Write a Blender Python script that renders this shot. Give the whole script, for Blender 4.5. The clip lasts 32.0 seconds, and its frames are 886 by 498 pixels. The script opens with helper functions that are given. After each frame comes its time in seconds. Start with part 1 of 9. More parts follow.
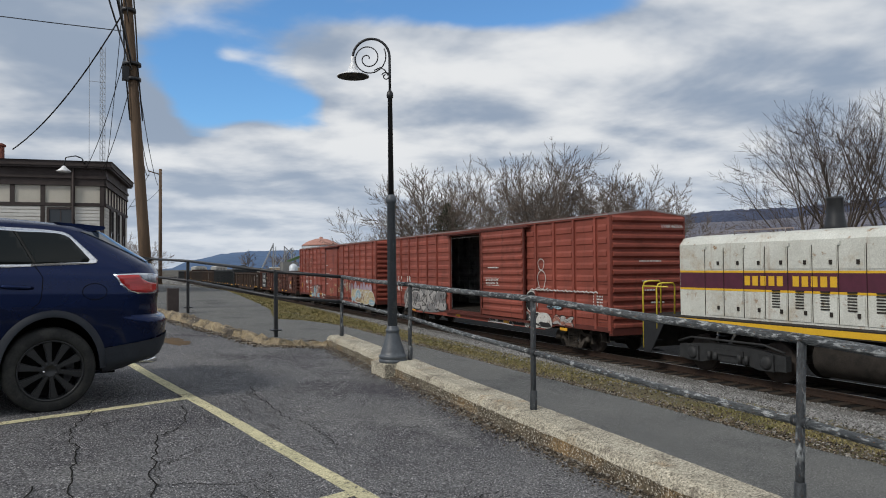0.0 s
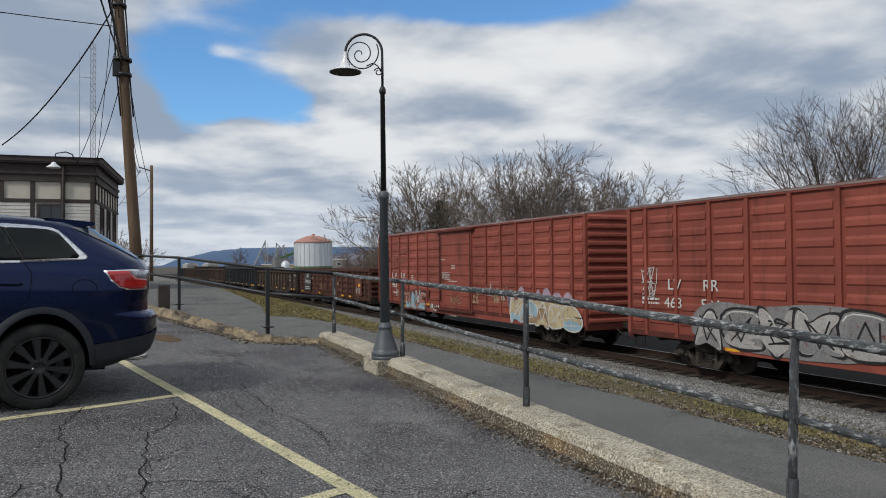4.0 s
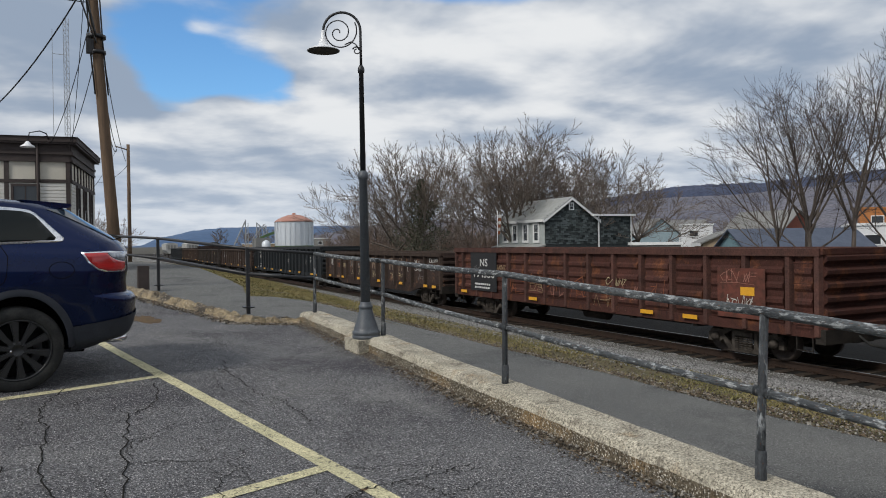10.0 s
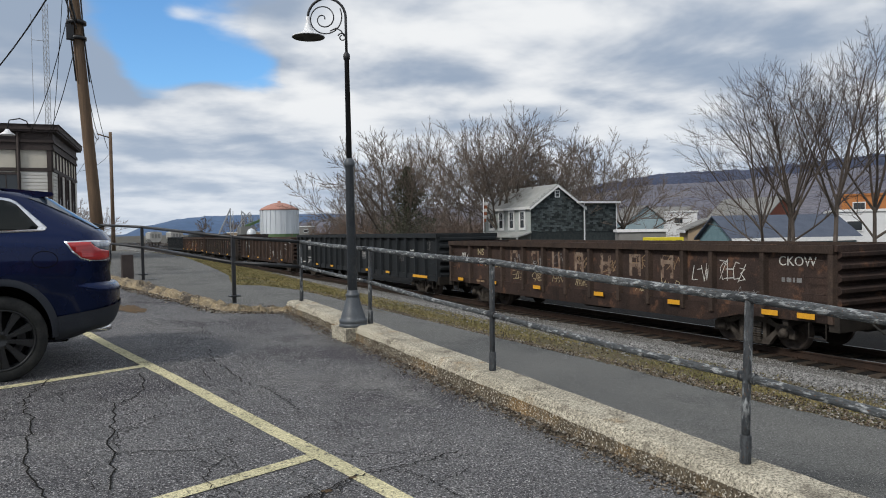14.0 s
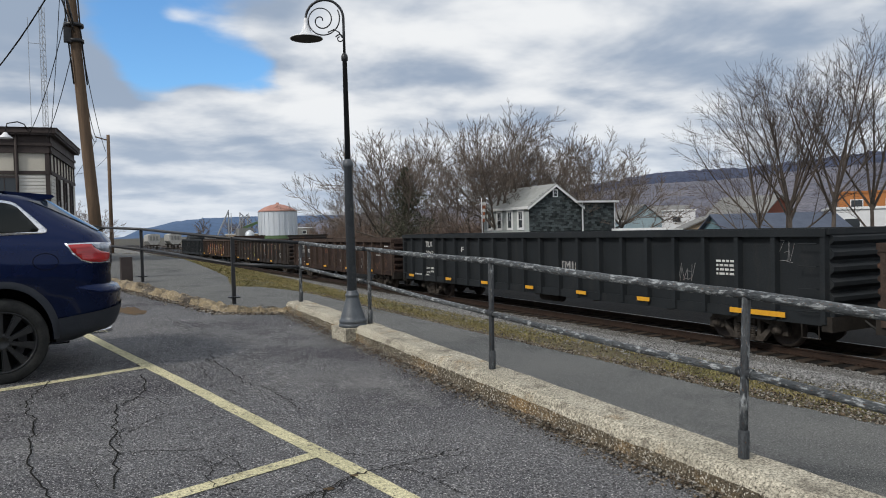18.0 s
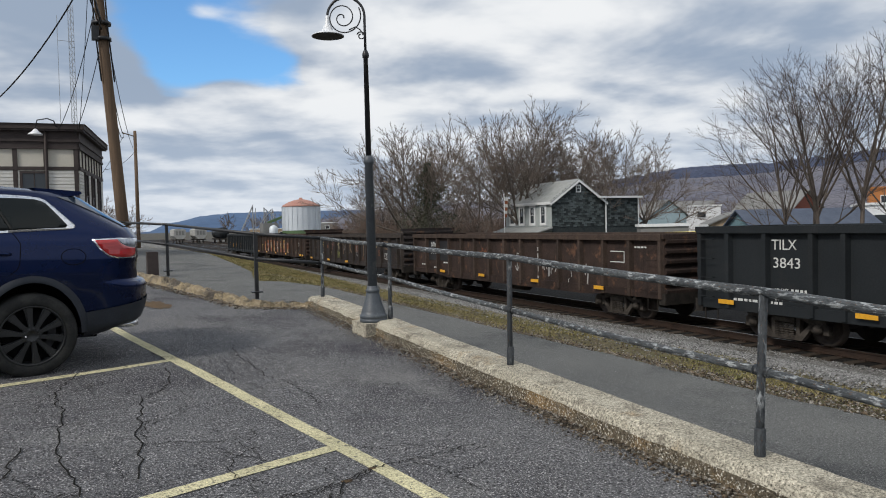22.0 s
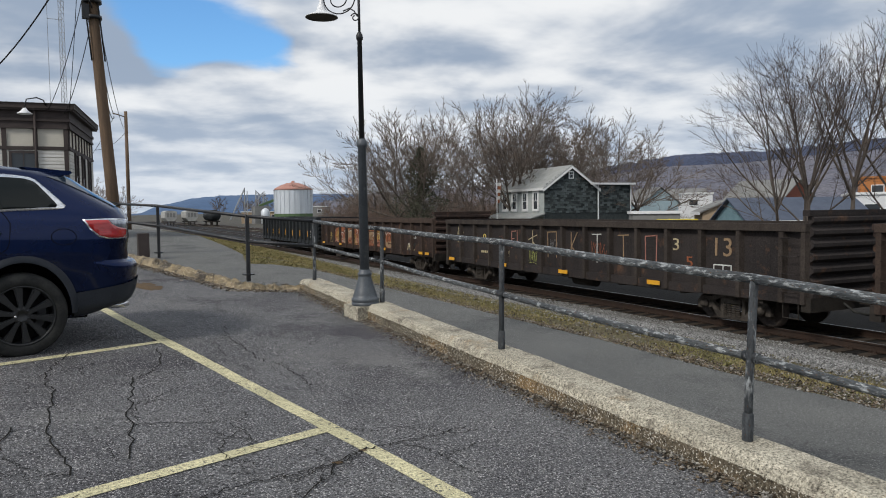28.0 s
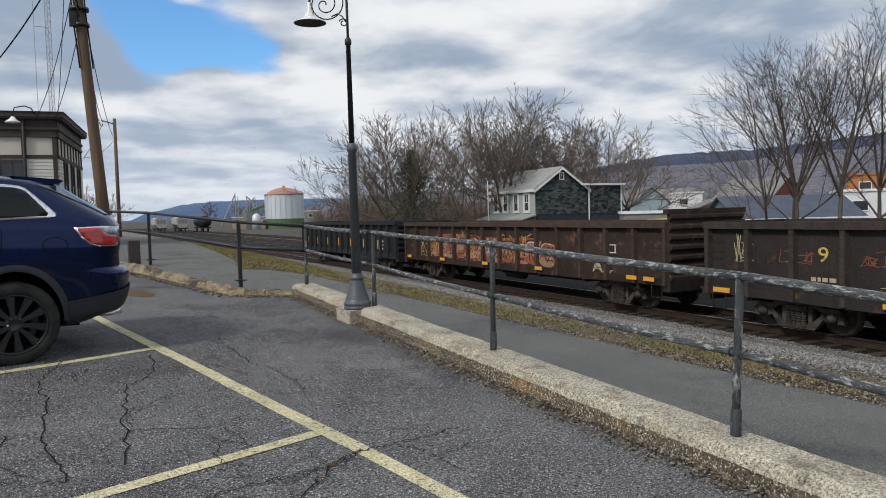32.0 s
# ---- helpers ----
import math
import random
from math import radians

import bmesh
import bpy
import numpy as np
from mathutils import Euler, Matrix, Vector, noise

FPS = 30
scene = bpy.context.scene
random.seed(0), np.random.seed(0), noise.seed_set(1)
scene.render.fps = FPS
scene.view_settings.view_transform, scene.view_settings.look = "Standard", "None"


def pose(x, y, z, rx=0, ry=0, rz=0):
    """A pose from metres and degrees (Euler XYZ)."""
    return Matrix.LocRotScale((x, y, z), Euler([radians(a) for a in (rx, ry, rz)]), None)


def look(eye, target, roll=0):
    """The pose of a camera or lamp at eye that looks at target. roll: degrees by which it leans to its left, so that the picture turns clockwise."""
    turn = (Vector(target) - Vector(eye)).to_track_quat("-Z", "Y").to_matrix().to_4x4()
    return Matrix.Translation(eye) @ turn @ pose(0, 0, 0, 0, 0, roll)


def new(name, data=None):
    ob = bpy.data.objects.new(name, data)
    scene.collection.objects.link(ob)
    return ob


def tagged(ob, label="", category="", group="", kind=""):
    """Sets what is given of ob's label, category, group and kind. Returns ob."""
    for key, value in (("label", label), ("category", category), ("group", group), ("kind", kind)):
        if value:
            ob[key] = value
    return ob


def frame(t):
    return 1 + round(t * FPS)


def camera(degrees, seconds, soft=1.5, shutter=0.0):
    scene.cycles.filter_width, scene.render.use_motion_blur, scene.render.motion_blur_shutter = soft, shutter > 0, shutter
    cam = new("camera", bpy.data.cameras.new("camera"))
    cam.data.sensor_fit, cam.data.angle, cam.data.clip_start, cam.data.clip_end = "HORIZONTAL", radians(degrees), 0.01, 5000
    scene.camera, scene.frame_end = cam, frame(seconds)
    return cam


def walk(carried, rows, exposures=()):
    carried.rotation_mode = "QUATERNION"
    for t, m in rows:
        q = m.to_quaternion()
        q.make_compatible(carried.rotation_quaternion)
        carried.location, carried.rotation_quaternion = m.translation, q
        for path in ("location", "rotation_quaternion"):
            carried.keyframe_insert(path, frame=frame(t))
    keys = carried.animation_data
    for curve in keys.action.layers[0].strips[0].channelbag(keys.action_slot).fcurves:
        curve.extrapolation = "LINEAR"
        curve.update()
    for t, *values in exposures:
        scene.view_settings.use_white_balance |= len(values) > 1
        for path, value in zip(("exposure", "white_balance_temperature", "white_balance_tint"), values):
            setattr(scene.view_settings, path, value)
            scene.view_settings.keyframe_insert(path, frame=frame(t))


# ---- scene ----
cam = camera(63.6, 32.0, 1.0)
PATH = [
    (0, (0.035, 0.051, 1.487), (0.949, 1.83, 1.538), -0.5),
    (0.5, (0.036, 0.065, 1.484), (0.953, 1.842, 1.534), -0.4),
    (1, (0.035, 0.07, 1.484), (0.955, 1.845, 1.53), -0.5),
    (1.5, (0.033, 0.058, 1.49), (0.954, 1.833, 1.532), -0.5),
    (2, (0.043, 0.064, 1.483), (0.962, 1.84, 1.524), -0.4),
    (2.5, (0.041, 0.07, 1.485), (0.963, 1.845, 1.525), -0.5),
    (3, (0.039, 0.074, 1.482), (0.964, 1.847, 1.52), -0.6),
    (3.5, (0.042, 0.074, 1.477), (0.971, 1.845, 1.515), -0.5),
    (5.5, (0.046, 0.066, 1.497), (1.001, 1.822, 1.558), -1.2),
    (6, (0.049, 0.038, 1.503), (1.005, 1.795, 1.537), -1.7),
    (6.5, (0.05, 0.05, 1.502), (1.012, 1.803, 1.542), -1.5),
    (7, (0.046, 0.041, 1.496), (1.018, 1.789, 1.525), -1.4),
    (7.5, (0.058, 0.025, 1.493), (1.031, 1.772, 1.492), -1.7),
    (8, (0.053, 0.039, 1.495), (1.028, 1.785, 1.471), -1.3),
    (8.5, (0.052, 0.033, 1.495), (1.027, 1.779, 1.468), -1.9),
    (9, (0.047, 0.033, 1.495), (1.023, 1.779, 1.47), -1.5),
    (9.5, (0.052, 0.035, 1.498), (1.029, 1.78, 1.478), -1.5),
    (10, (0.044, 0.027, 1.492), (1.021, 1.772, 1.474), -0.8),
    (10.5, (0.043, 0.026, 1.498), (1.03, 1.765, 1.473), -0.9),
    (11, (0.034, 0.017, 1.493), (1.023, 1.755, 1.469), -0.8),
    (11.5, (0.03, 0.017, 1.492), (1.022, 1.753, 1.464), -1.4),
    (12, (0.021, 0.02, 1.49), (1.035, 1.744, 1.45), -1.3),
    (12.5, (0.034, 0.024, 1.485), (1.043, 1.75, 1.437), -1.6),
    (13, (0.04, 0.026, 1.49), (1.045, 1.754, 1.439), -1.7),
    (13.5, (0.039, 0.034, 1.49), (1.049, 1.76, 1.44), -1.3),
    (14, (0.039, 0.035, 1.493), (1.049, 1.761, 1.44), -1.0),
    (14.5, (0.038, 0.034, 1.493), (1.041, 1.764, 1.444), -0.7),
    (16.5, (0.021, 0.024, 1.496), (1.042, 1.743, 1.461), -0.8),
    (17, (0.014, 0.028, 1.49), (1.033, 1.748, 1.45), -1.2),
    (17.5, (0.001, 0.022, 1.493), (1.017, 1.744, 1.454), -1.4),
    (18, (0.017, 0.008, 1.486), (1.03, 1.731, 1.434), -1.4),
    (18.5, (0.051, -0.085, 1.495), (1.06, 1.641, 1.446), -0.5),
    (19, (0.052, -0.161, 1.493), (1.015, 1.592, 1.464), -2.4),
    (19.5, (0.047, -0.131, 1.499), (1.011, 1.621, 1.483), -2.7),
    (20, (0.042, -0.087, 1.5), (1.004, 1.667, 1.481), -2.3),
    (20.5, (0.041, -0.059, 1.498), (0.989, 1.702, 1.475), -1.9),
    (21, (0.034, -0.046, 1.494), (0.979, 1.715, 1.452), -1.7),
    (21.5, (0.029, -0.041, 1.49), (0.978, 1.719, 1.435), -1.5),
    (22, (0.023, -0.049, 1.497), (0.981, 1.705, 1.433), -1.3),
    (22.5, (0.019, -0.047, 1.496), (0.993, 1.698, 1.43), -1.3),
    (23, (0.013, -0.054, 1.498), (0.994, 1.687, 1.43), -1.2),
    (23.5, (0.022, -0.06, 1.489), (0.994, 1.687, 1.42), -1.4),
    (24, (0.025, -0.051, 1.491), (1.003, 1.692, 1.411), -1.0),
    (24.5, (0.03, -0.049, 1.492), (1.05, 1.669, 1.41), -1.2),
    (25, (0.028, -0.059, 1.495), (1.053, 1.656, 1.414), -0.9),
    (25.5, (0.023, -0.056, 1.495), (1.036, 1.666, 1.409), -0.8),
    (26, (0.03, -0.052, 1.493), (1.028, 1.679, 1.403), -1.3),
    (26.5, (0.022, -0.052, 1.489), (0.99, 1.695, 1.398), -1.2),
    (28.5, (0.019, -0.044, 1.487), (0.997, 1.697, 1.379), -0.6),
    (29, (0.012, -0.05, 1.485), (0.988, 1.693, 1.388), -0.8),
    (29.5, (0.005, -0.071, 1.487), (0.972, 1.678, 1.398), -0.8),
    (30, (-0.003, -0.077, 1.486), (0.941, 1.684, 1.403), -1.0),
    (30.5, (-0.004, -0.091, 1.492), (0.942, 1.669, 1.413), -1.6),
    (31, (0.008, -0.092, 1.495), (0.977, 1.656, 1.413), -1.9),
    (31.5, (0.019, -0.089, 1.487), (1.01, 1.646, 1.397), -1.9),
    (32, (0.004, -0.094, 1.489), (1.0, 1.638, 1.39), -1.5),
]
walk(cam, [(t, look(e, a, r)) for t, e, a, r in PATH], [(0, -0.06), (8, -0.05), (11, 0.0), (14, 0.08), (32, 0.08)])

# ---- world, sun ----
def build_world():
    world = bpy.data.worlds.new("sky")
    scene.world = world
    world.use_nodes = True
    nt = world.node_tree
    n, l = nt.nodes, nt.links
    n.clear()

    def math_node(op, a, b=None, c=None, clamp=False):
        m = n.new("ShaderNodeMath")
        m.operation, m.use_clamp = op, clamp
        for i, v in enumerate((a, b, c)):
            if v is None:
                continue
            if isinstance(v, (int, float)):
                m.inputs[i].default_value = v
            else:
                l.new(v, m.inputs[i])
        return m.outputs[0]

    def vec(op, a, b, out=0):
        m = n.new("ShaderNodeVectorMath")
        m.operation = op
        for i, v in enumerate((a, b)):
            if isinstance(v, (tuple, list)):
                m.inputs[i].default_value = v
            else:
                l.new(v, m.inputs[i])
        return m.outputs[out]

    def mix(f, a, b):
        m = n.new("ShaderNodeMix")
        m.data_type = "RGBA"
        for s, v in ((m.inputs[0], f), (m.inputs[6], a), (m.inputs[7], b)):
            if isinstance(v, (int, float, tuple)):
                s.default_value = v
            else:
                l.new(v, s)
        return m.outputs[2]

    def step(v, lo, hi):
        m = n.new("ShaderNodeMapRange")
        m.interpolation_type = "SMOOTHSTEP"
        l.new(v, m.inputs[0])
        m.inputs[1].default_value, m.inputs[2].default_value = lo, hi
        return m.outputs[0]

    sky = n.new("ShaderNodeTexSky")
    sky.sky_type, sky.sun_disc = "NISHITA", False
    sky.sun_elevation, sky.sun_rotation = radians(SUN_UP), radians(SUN_TURN)
    sky.air_density, sky.dust_density = 1.0, 0.6
    blue = mix(1.0, sky.outputs[0], (0.0, 0.0, 0.0, 1))
    blue_node = blue.node
    blue_node.blend_type = "MULTIPLY"
    blue_node.inputs[7].default_value = (SKY_GAIN * 0.66, SKY_GAIN * 1.02, SKY_GAIN * 1.30, 1)

    way = n.new("ShaderNodeTexCoord").outputs["Generated"]
    parts = n.new("ShaderNodeSeparateXYZ")
    l.new(way, parts.inputs[0])
    x, y, z = parts.outputs
    up = math_node("ADD", math_node("MAXIMUM", z, 0.0), 0.16)
    flat = n.new("ShaderNodeCombineXYZ")
    l.new(math_node("DIVIDE", x, up), flat.inputs[0])
    l.new(math_node("DIVIDE", y, up), flat.inputs[1])

    def fbm(scale, detail, rough, offset, stretch=(1, 1, 1), warp=0.0):
        m = n.new("ShaderNodeMapping")
        l.new(flat.outputs[0], m.inputs[0])
        m.inputs[1].default_value, m.inputs[3].default_value = offset, stretch
        t = n.new("ShaderNodeTexNoise")
        l.new(m.outputs[0], t.inputs[0])
        t.inputs["Scale"].default_value, t.inputs["Detail"].default_value = scale, detail
        t.inputs["Roughness"].default_value, t.inputs["Distortion"].default_value = rough, warp
        return t.outputs[0]

    def blob(az, el, wide, tall):
        """A soft mound round a direction: azimuth right of +y and elevation, in degrees."""
        a, e = radians(az), radians(el)
        fwd = (math.sin(a) * math.cos(e), math.cos(a) * math.cos(e), math.sin(e))
        side = (math.cos(a), -math.sin(a), 0)
        high = (-math.sin(a) * math.sin(e), -math.cos(a) * math.sin(e), math.cos(e))
        u = math_node("DIVIDE", vec("DOT_PRODUCT", way, side, 1), math.tan(radians(wide)))
        v = math_node("DIVIDE", vec("DOT_PRODUCT", way, high, 1), math.tan(radians(tall)))
        front = step(vec("DOT_PRODUCT", way, fwd, 1), 0.0, 0.5)
        r2 = math_node("ADD", math_node("MULTIPLY", u, u), math_node("MULTIPLY", v, v))
        return math_node("MULTIPLY", math_node("POWER", 2.718, math_node("MULTIPLY", r2, -1.0)), front)

    big = fbm(0.55, 4, 0.5, (3.1, 1.7, 0), (1, 1, 1), 0.3)
    fine = fbm(1.7, 5, 0.52, (7.3, 2.2, 0), (1, 1, 1), 0.15)
    wisp = fbm(4.4, 5, 0.52, (2.6, 9.4, 0), (1, 1, 1), 0.15)
    cover = math_node("ADD", math_node("MULTIPLY", big, 0.40), math_node("ADD", math_node("MULTIPLY", fine, 0.40), math_node("MULTIPLY", wisp, 0.20)))
    # gaps where the blue shows
    for az, el, wide, tall, deep in GAPS:
        cover = math_node("SUBTRACT", cover, math_node("MULTIPLY", blob(az, el, wide, tall), deep))
    for az, el, wide, tall, deep in BANKS:
        cover = math_node("ADD", cover, math_node("MULTIPLY", blob(az, el, wide, tall), deep))
    mask = step(cover, 0.30, 0.47)

    # billows: the side of each that faces the sun is paler than its underside
    puff = fbm(1.7, 5, 0.52, (7.3 + 0.05, 2.2 - 0.16, 0), (1, 1, 1), 0.15)
    relief = math_node("MULTIPLY", math_node("SUBTRACT", fine, puff), 0.75)
    thick = fbm(0.85, 4, 0.48, (1.3, 5.2, 0), (1, 1, 1), 0.2)
    shade = math_node("ADD", math_node("ADD", math_node("MULTIPLY", thick, 0.60), math_node("ADD", math_node("MULTIPLY", fine, 0.28), math_node("MULTIPLY", wisp, 0.12))), relief)
    for az, el, wide, tall, deep in DARKS:
        shade = math_node("SUBTRACT", shade, math_node("MULTIPLY", blob(az, el, wide, tall), deep))
    for az, el, wide, tall, deep in LIGHTS:
        shade = math_node("ADD", shade, math_node("MULTIPLY", blob(az, el, wide, tall), deep))
    tone = step(shade, 0.26, 0.70)
    cloud = mix(tone, (0.275, 0.34, 0.44, 1), (0.735, 0.75, 0.765, 1))
    low = step(z, 0.0, 0.20)
    cloud = mix(math_node("MULTIPLY", math_node("SUBTRACT", 1.0, low), 0.45), cloud, (0.50, 0.575, 0.68, 1))
    final = mix(mask, blue, cloud)
    back = n.new("ShaderNodeBackground")
    l.new(final, back.inputs[0])
    back.inputs[1].default_value = SKY_LIGHT
    out = n.new("ShaderNodeOutputWorld")
    l.new(back.outputs[0], out.inputs[0])


SUN_UP, SUN_TURN, SKY_GAIN, SKY_LIGHT = 42, 256, 0.115, 1.12
# azimuth right of +y, elevation, half widths, depth
GAPS = [(7.5, 13.6, 3.6, 3.2, 0.26), (12.0, 13.2, 4.6, 2.4, 0.26), (16.3, 12.4, 2.6, 1.3, 0.14), (9.5, 17.5, 6.0, 2.6, 0.16), (36, 20.5, 8.5, 2.3, 0.30), (26, 20.5, 8, 2.2, 0.20), (17, 20, 5, 1.8, 0.12), (46.4, 9.0, 3.0, 0.7, 0.10)]
BANKS = [(25, 5, 30, 4.5, 0.16), (52, 14, 22, 8, 0.18), (27, 15.5, 8, 2.6, 0.18), (-2, 11, 5.5, 7, 0.22), (10.5, 16.1, 1.6, 0.7, 0.12), (12.2, 10.9, 2.2, 0.7, 0.15), (5.2, 11.2, 2.2, 2.6, 0.20), (19.5, 12.6, 2.4, 1.2, 0.14), (14, 8.0, 8, 1.8, 0.12)]
DARKS = [(-1, 14, 4.2, 7, 0.16), (4.9, 12.3, 2.2, 2.6, 0.26), (6.4, 10.0, 2.2, 0.9, 0.20), (46, 12.5, 14, 2.0, 0.11), (28, 12.6, 8, 1.2, 0.10), (13, 6.4, 7, 0.8, 0.12), (-4, 20, 8, 6, 0.08), (62, 11, 10, 3.5, 0.14), (17, 17.5, 5, 1.4, 0.10), (27, 4.2, 20, 1.6, 0.06), (36, 8.6, 7, 1.0, 0.10), (52, 20, 9, 2, 0.06)]
LIGHTS = [(12, 8.2, 6, 0.9, 0.16), (20, 10.6, 5, 1.4, 0.14), (33, 16.0, 9, 1.5, 0.12), (45, 16.5, 12, 1.6, 0.08), (14, 4.8, 5, 0.7, 0.10), (46.5, 7.5, 3.5, 0.9, 0.16), (26, 9.6, 7, 1.0, 0.10), (20, 12.6, 2.4, 1.0, 0.12), (10.5, 16.1, 1.6, 0.7, 0.12), (5.5, 8.0, 2.5, 0.8, 0.10)]
build_world()

sun_data = bpy.data.lights.new("sun", "SUN")
sun_data.energy, sun_data.angle, sun_data.color = 2.3, radians(12), (1.0, 0.95, 0.88)
sun = new("sun", sun_data)
sun.rotation_euler = (radians(90 - SUN_UP), 0, radians(180 - SUN_TURN))


# ---- materials ----
def surface(name, base, second, scale=6.0, rough=0.8, metal=0.0, bump=0.15, stain=None, stain_scale=0.7,
            stain_from=0.5, stain_to=0.7, stretch=(1, 1, 1), per_piece=0.0, islands=0.0, streak=None, grain=60.0, speck=None, speck_at=0.68, coat=0.0, contrast=0.17, wear=None, wear_scale=1.0, wear_from=0.5, wear_to=0.7):
    """A two-scale procedural material in metres: base and second mix by coarse noise, grain gives fine relief, stain adds patches."""
    m = bpy.data.materials.new(name)
    m.use_nodes = True
    nt = m.node_tree
    n, l = nt.nodes, nt.links
    bsdf = n["Principled BSDF"]
    co = n.new("ShaderNodeTexCoord").outputs["Object"]
    mp = n.new("ShaderNodeMapping")
    l.new(co, mp.inputs[0])
    mp.inputs[3].default_value = stretch

    def noise_of(s, d=5, r=0.6, vec=None):
        t = n.new("ShaderNodeTexNoise")
        l.new(vec or mp.outputs[0], t.inputs[0])
        t.inputs["Scale"].default_value, t.inputs["Detail"].default_value, t.inputs["Roughness"].default_value = s, d, r
        return t.outputs[0]

    def ramp(v, lo, hi):
        r = n.new("ShaderNodeMapRange")
        l.new(v, r.inputs[0])
        r.inputs[1].default_value, r.inputs[2].default_value = lo, hi
        return r.outputs[0]

    def mixed(f, a, b):
        x = n.new("ShaderNodeMix")
        x.data_type = "RGBA"
        for s, v in ((x.inputs[0], f), (x.inputs[6], a), (x.inputs[7], b)):
            if isinstance(v, tuple):
                s.default_value = (*v, 1) if len(v) == 3 else v
            elif isinstance(v, float):
                s.default_value = v
            else:
                l.new(v, s)
        return x.outputs[2]

    coarse, fine = noise_of(scale), noise_of(grain, 3, 0.7)
    colour = mixed(ramp(coarse, 0.32, 0.68), base, second)
    if stain:
        colour = mixed(ramp(noise_of(stain_scale, 7, 0.65), stain_from, stain_to), colour, stain)
    if wear:
        m3 = n.new("ShaderNodeMapping")
        l.new(co, m3.inputs[0])
        m3.inputs[1].default_value = (13.7, 4.1, 2.0)
        colour = mixed(ramp(noise_of(wear_scale, 6, 0.65, m3.outputs[0]), wear_from, wear_to), colour, wear)
    if streak:
        m2 = n.new("ShaderNodeMapping")
        l.new(co, m2.inputs[0])
        m2.inputs[3].default_value = (3.0, 3.0, 0.22)
        runs = noise_of(1.0, 6, 0.7, m2.outputs[0])
        colour = mixed(ramp(runs, 0.54, 0.80), colour, streak)
    if speck:
        colour = mixed(ramp(noise_of(grain * 1.6, 2, 0.5), speck_at, speck_at + 0.06), colour, speck)
    dim = n.new("ShaderNodeMix")
    dim.data_type, dim.blend_type = "RGBA", "MULTIPLY"
    dim.inputs[0].default_value = 1.0
    l.new(colour, dim.inputs[6])
    grey = n.new("ShaderNodeMapRange")
    l.new(fine, grey.inputs[0])
    grey.inputs[1].default_value, grey.inputs[2].default_value = 0.25, 0.75
    grey.inputs[3].default_value, grey.inputs[4].default_value = 1 - contrast, 1 + contrast
    l.new(grey.outputs[0], dim.inputs[7])
    colour = dim.outputs[2]
    if per_piece or islands:
        pp = n.new("ShaderNodeMapRange")
        if islands:
            l.new(n.new("ShaderNodeNewGeometry").outputs["Random Per Island"], pp.inputs[0])
        else:
            l.new(n.new("ShaderNodeObjectInfo").outputs["Random"], pp.inputs[0])
        spread_by = islands or per_piece
        pp.inputs[3].default_value, pp.inputs[4].default_value = 1 - spread_by, 1 + spread_by
        d2 = n.new("ShaderNodeMix")
        d2.data_type, d2.blend_type = "RGBA", "MULTIPLY"
        d2.inputs[0].default_value = 1.0
        l.new(colour, d2.inputs[6])
        l.new(pp.outputs[0], d2.inputs[7])
        colour = d2.outputs[2]
    l.new(colour, bsdf.inputs["Base Color"])
    rr = n.new("ShaderNodeMapRange")
    l.new(coarse, rr.inputs[0])
    rr.inputs[3].default_value, rr.inputs[4].default_value = max(0.03, rough - 0.12), min(1, rough + 0.12)
    l.new(rr.outputs[0], bsdf.inputs["Roughness"])
    bsdf.inputs["Metallic"].default_value = metal
    bsdf.inputs["Specular IOR Level"].default_value = 0.5 if rough < 0.6 else 0.3 if rough < 0.75 else 0.14
    bsdf.inputs["Coat Weight"].default_value = coat
    bsdf.inputs["Coat Roughness"].default_value = 0.03
    if bump:
        b = n.new("ShaderNodeBump")
        b.inputs["Strength"].default_value, b.inputs["Distance"].default_value = bump, 0.02
        add = n.new("ShaderNodeMath")
        add.operation = "ADD"
        l.new(fine, add.inputs[0])
        l.new(coarse, add.inputs[1])
        l.new(add.outputs[0], b.inputs["Height"])
        l.new(b.outputs[0], bsdf.inputs["Normal"])
    return m


def glass_dark(name, tint=(0.02, 0.025, 0.03), rough=0.04, gloss=0.5):
    m = bpy.data.materials.new(name)
    m.use_nodes = True
    b = m.node_tree.nodes["Principled BSDF"]
    b.inputs["Base Color"].default_value = (*tint, 1)
    b.inputs["Roughness"].default_value = rough
    b.inputs["IOR"].default_value = 1.5
    b.inputs["Specular IOR Level"].default_value = gloss
    return m


ASPHALT = surface("lot_asphalt", (0.096, 0.096, 0.101), (0.140, 0.140, 0.143), 1.1, 0.9, bump=1.0, stain=(0.046, 0.045, 0.052), stain_scale=0.42,
                  stain_from=0.48, stain_to=0.62, grain=62, speck=(0.40, 0.39, 0.385), speck_at=0.575, contrast=1.25, wear=(0.165, 0.163, 0.160), wear_scale=0.7, wear_from=0.54, wear_to=0.70)
PATHWAY = surface("path_asphalt", (0.108, 0.109, 0.105), (0.140, 0.140, 0.134), 0.8, 0.9, bump=0.6, grain=70, speck=(0.28, 0.28, 0.27), speck_at=0.60, contrast=0.8, stain=(0.060, 0.062, 0.062), stain_scale=0.5, stain_from=0.54, stain_to=0.7)
PAINT_LINE = surface("worn_line_paint", (0.62, 0.57, 0.36), (0.46, 0.43, 0.27), 2.4, 0.85, bump=0.5, stain=(0.12, 0.115, 0.10), stain_scale=24, stain_from=0.58,
                     stain_to=0.64, grain=60, contrast=0.6, speck=(0.13, 0.125, 0.11), speck_at=0.60)
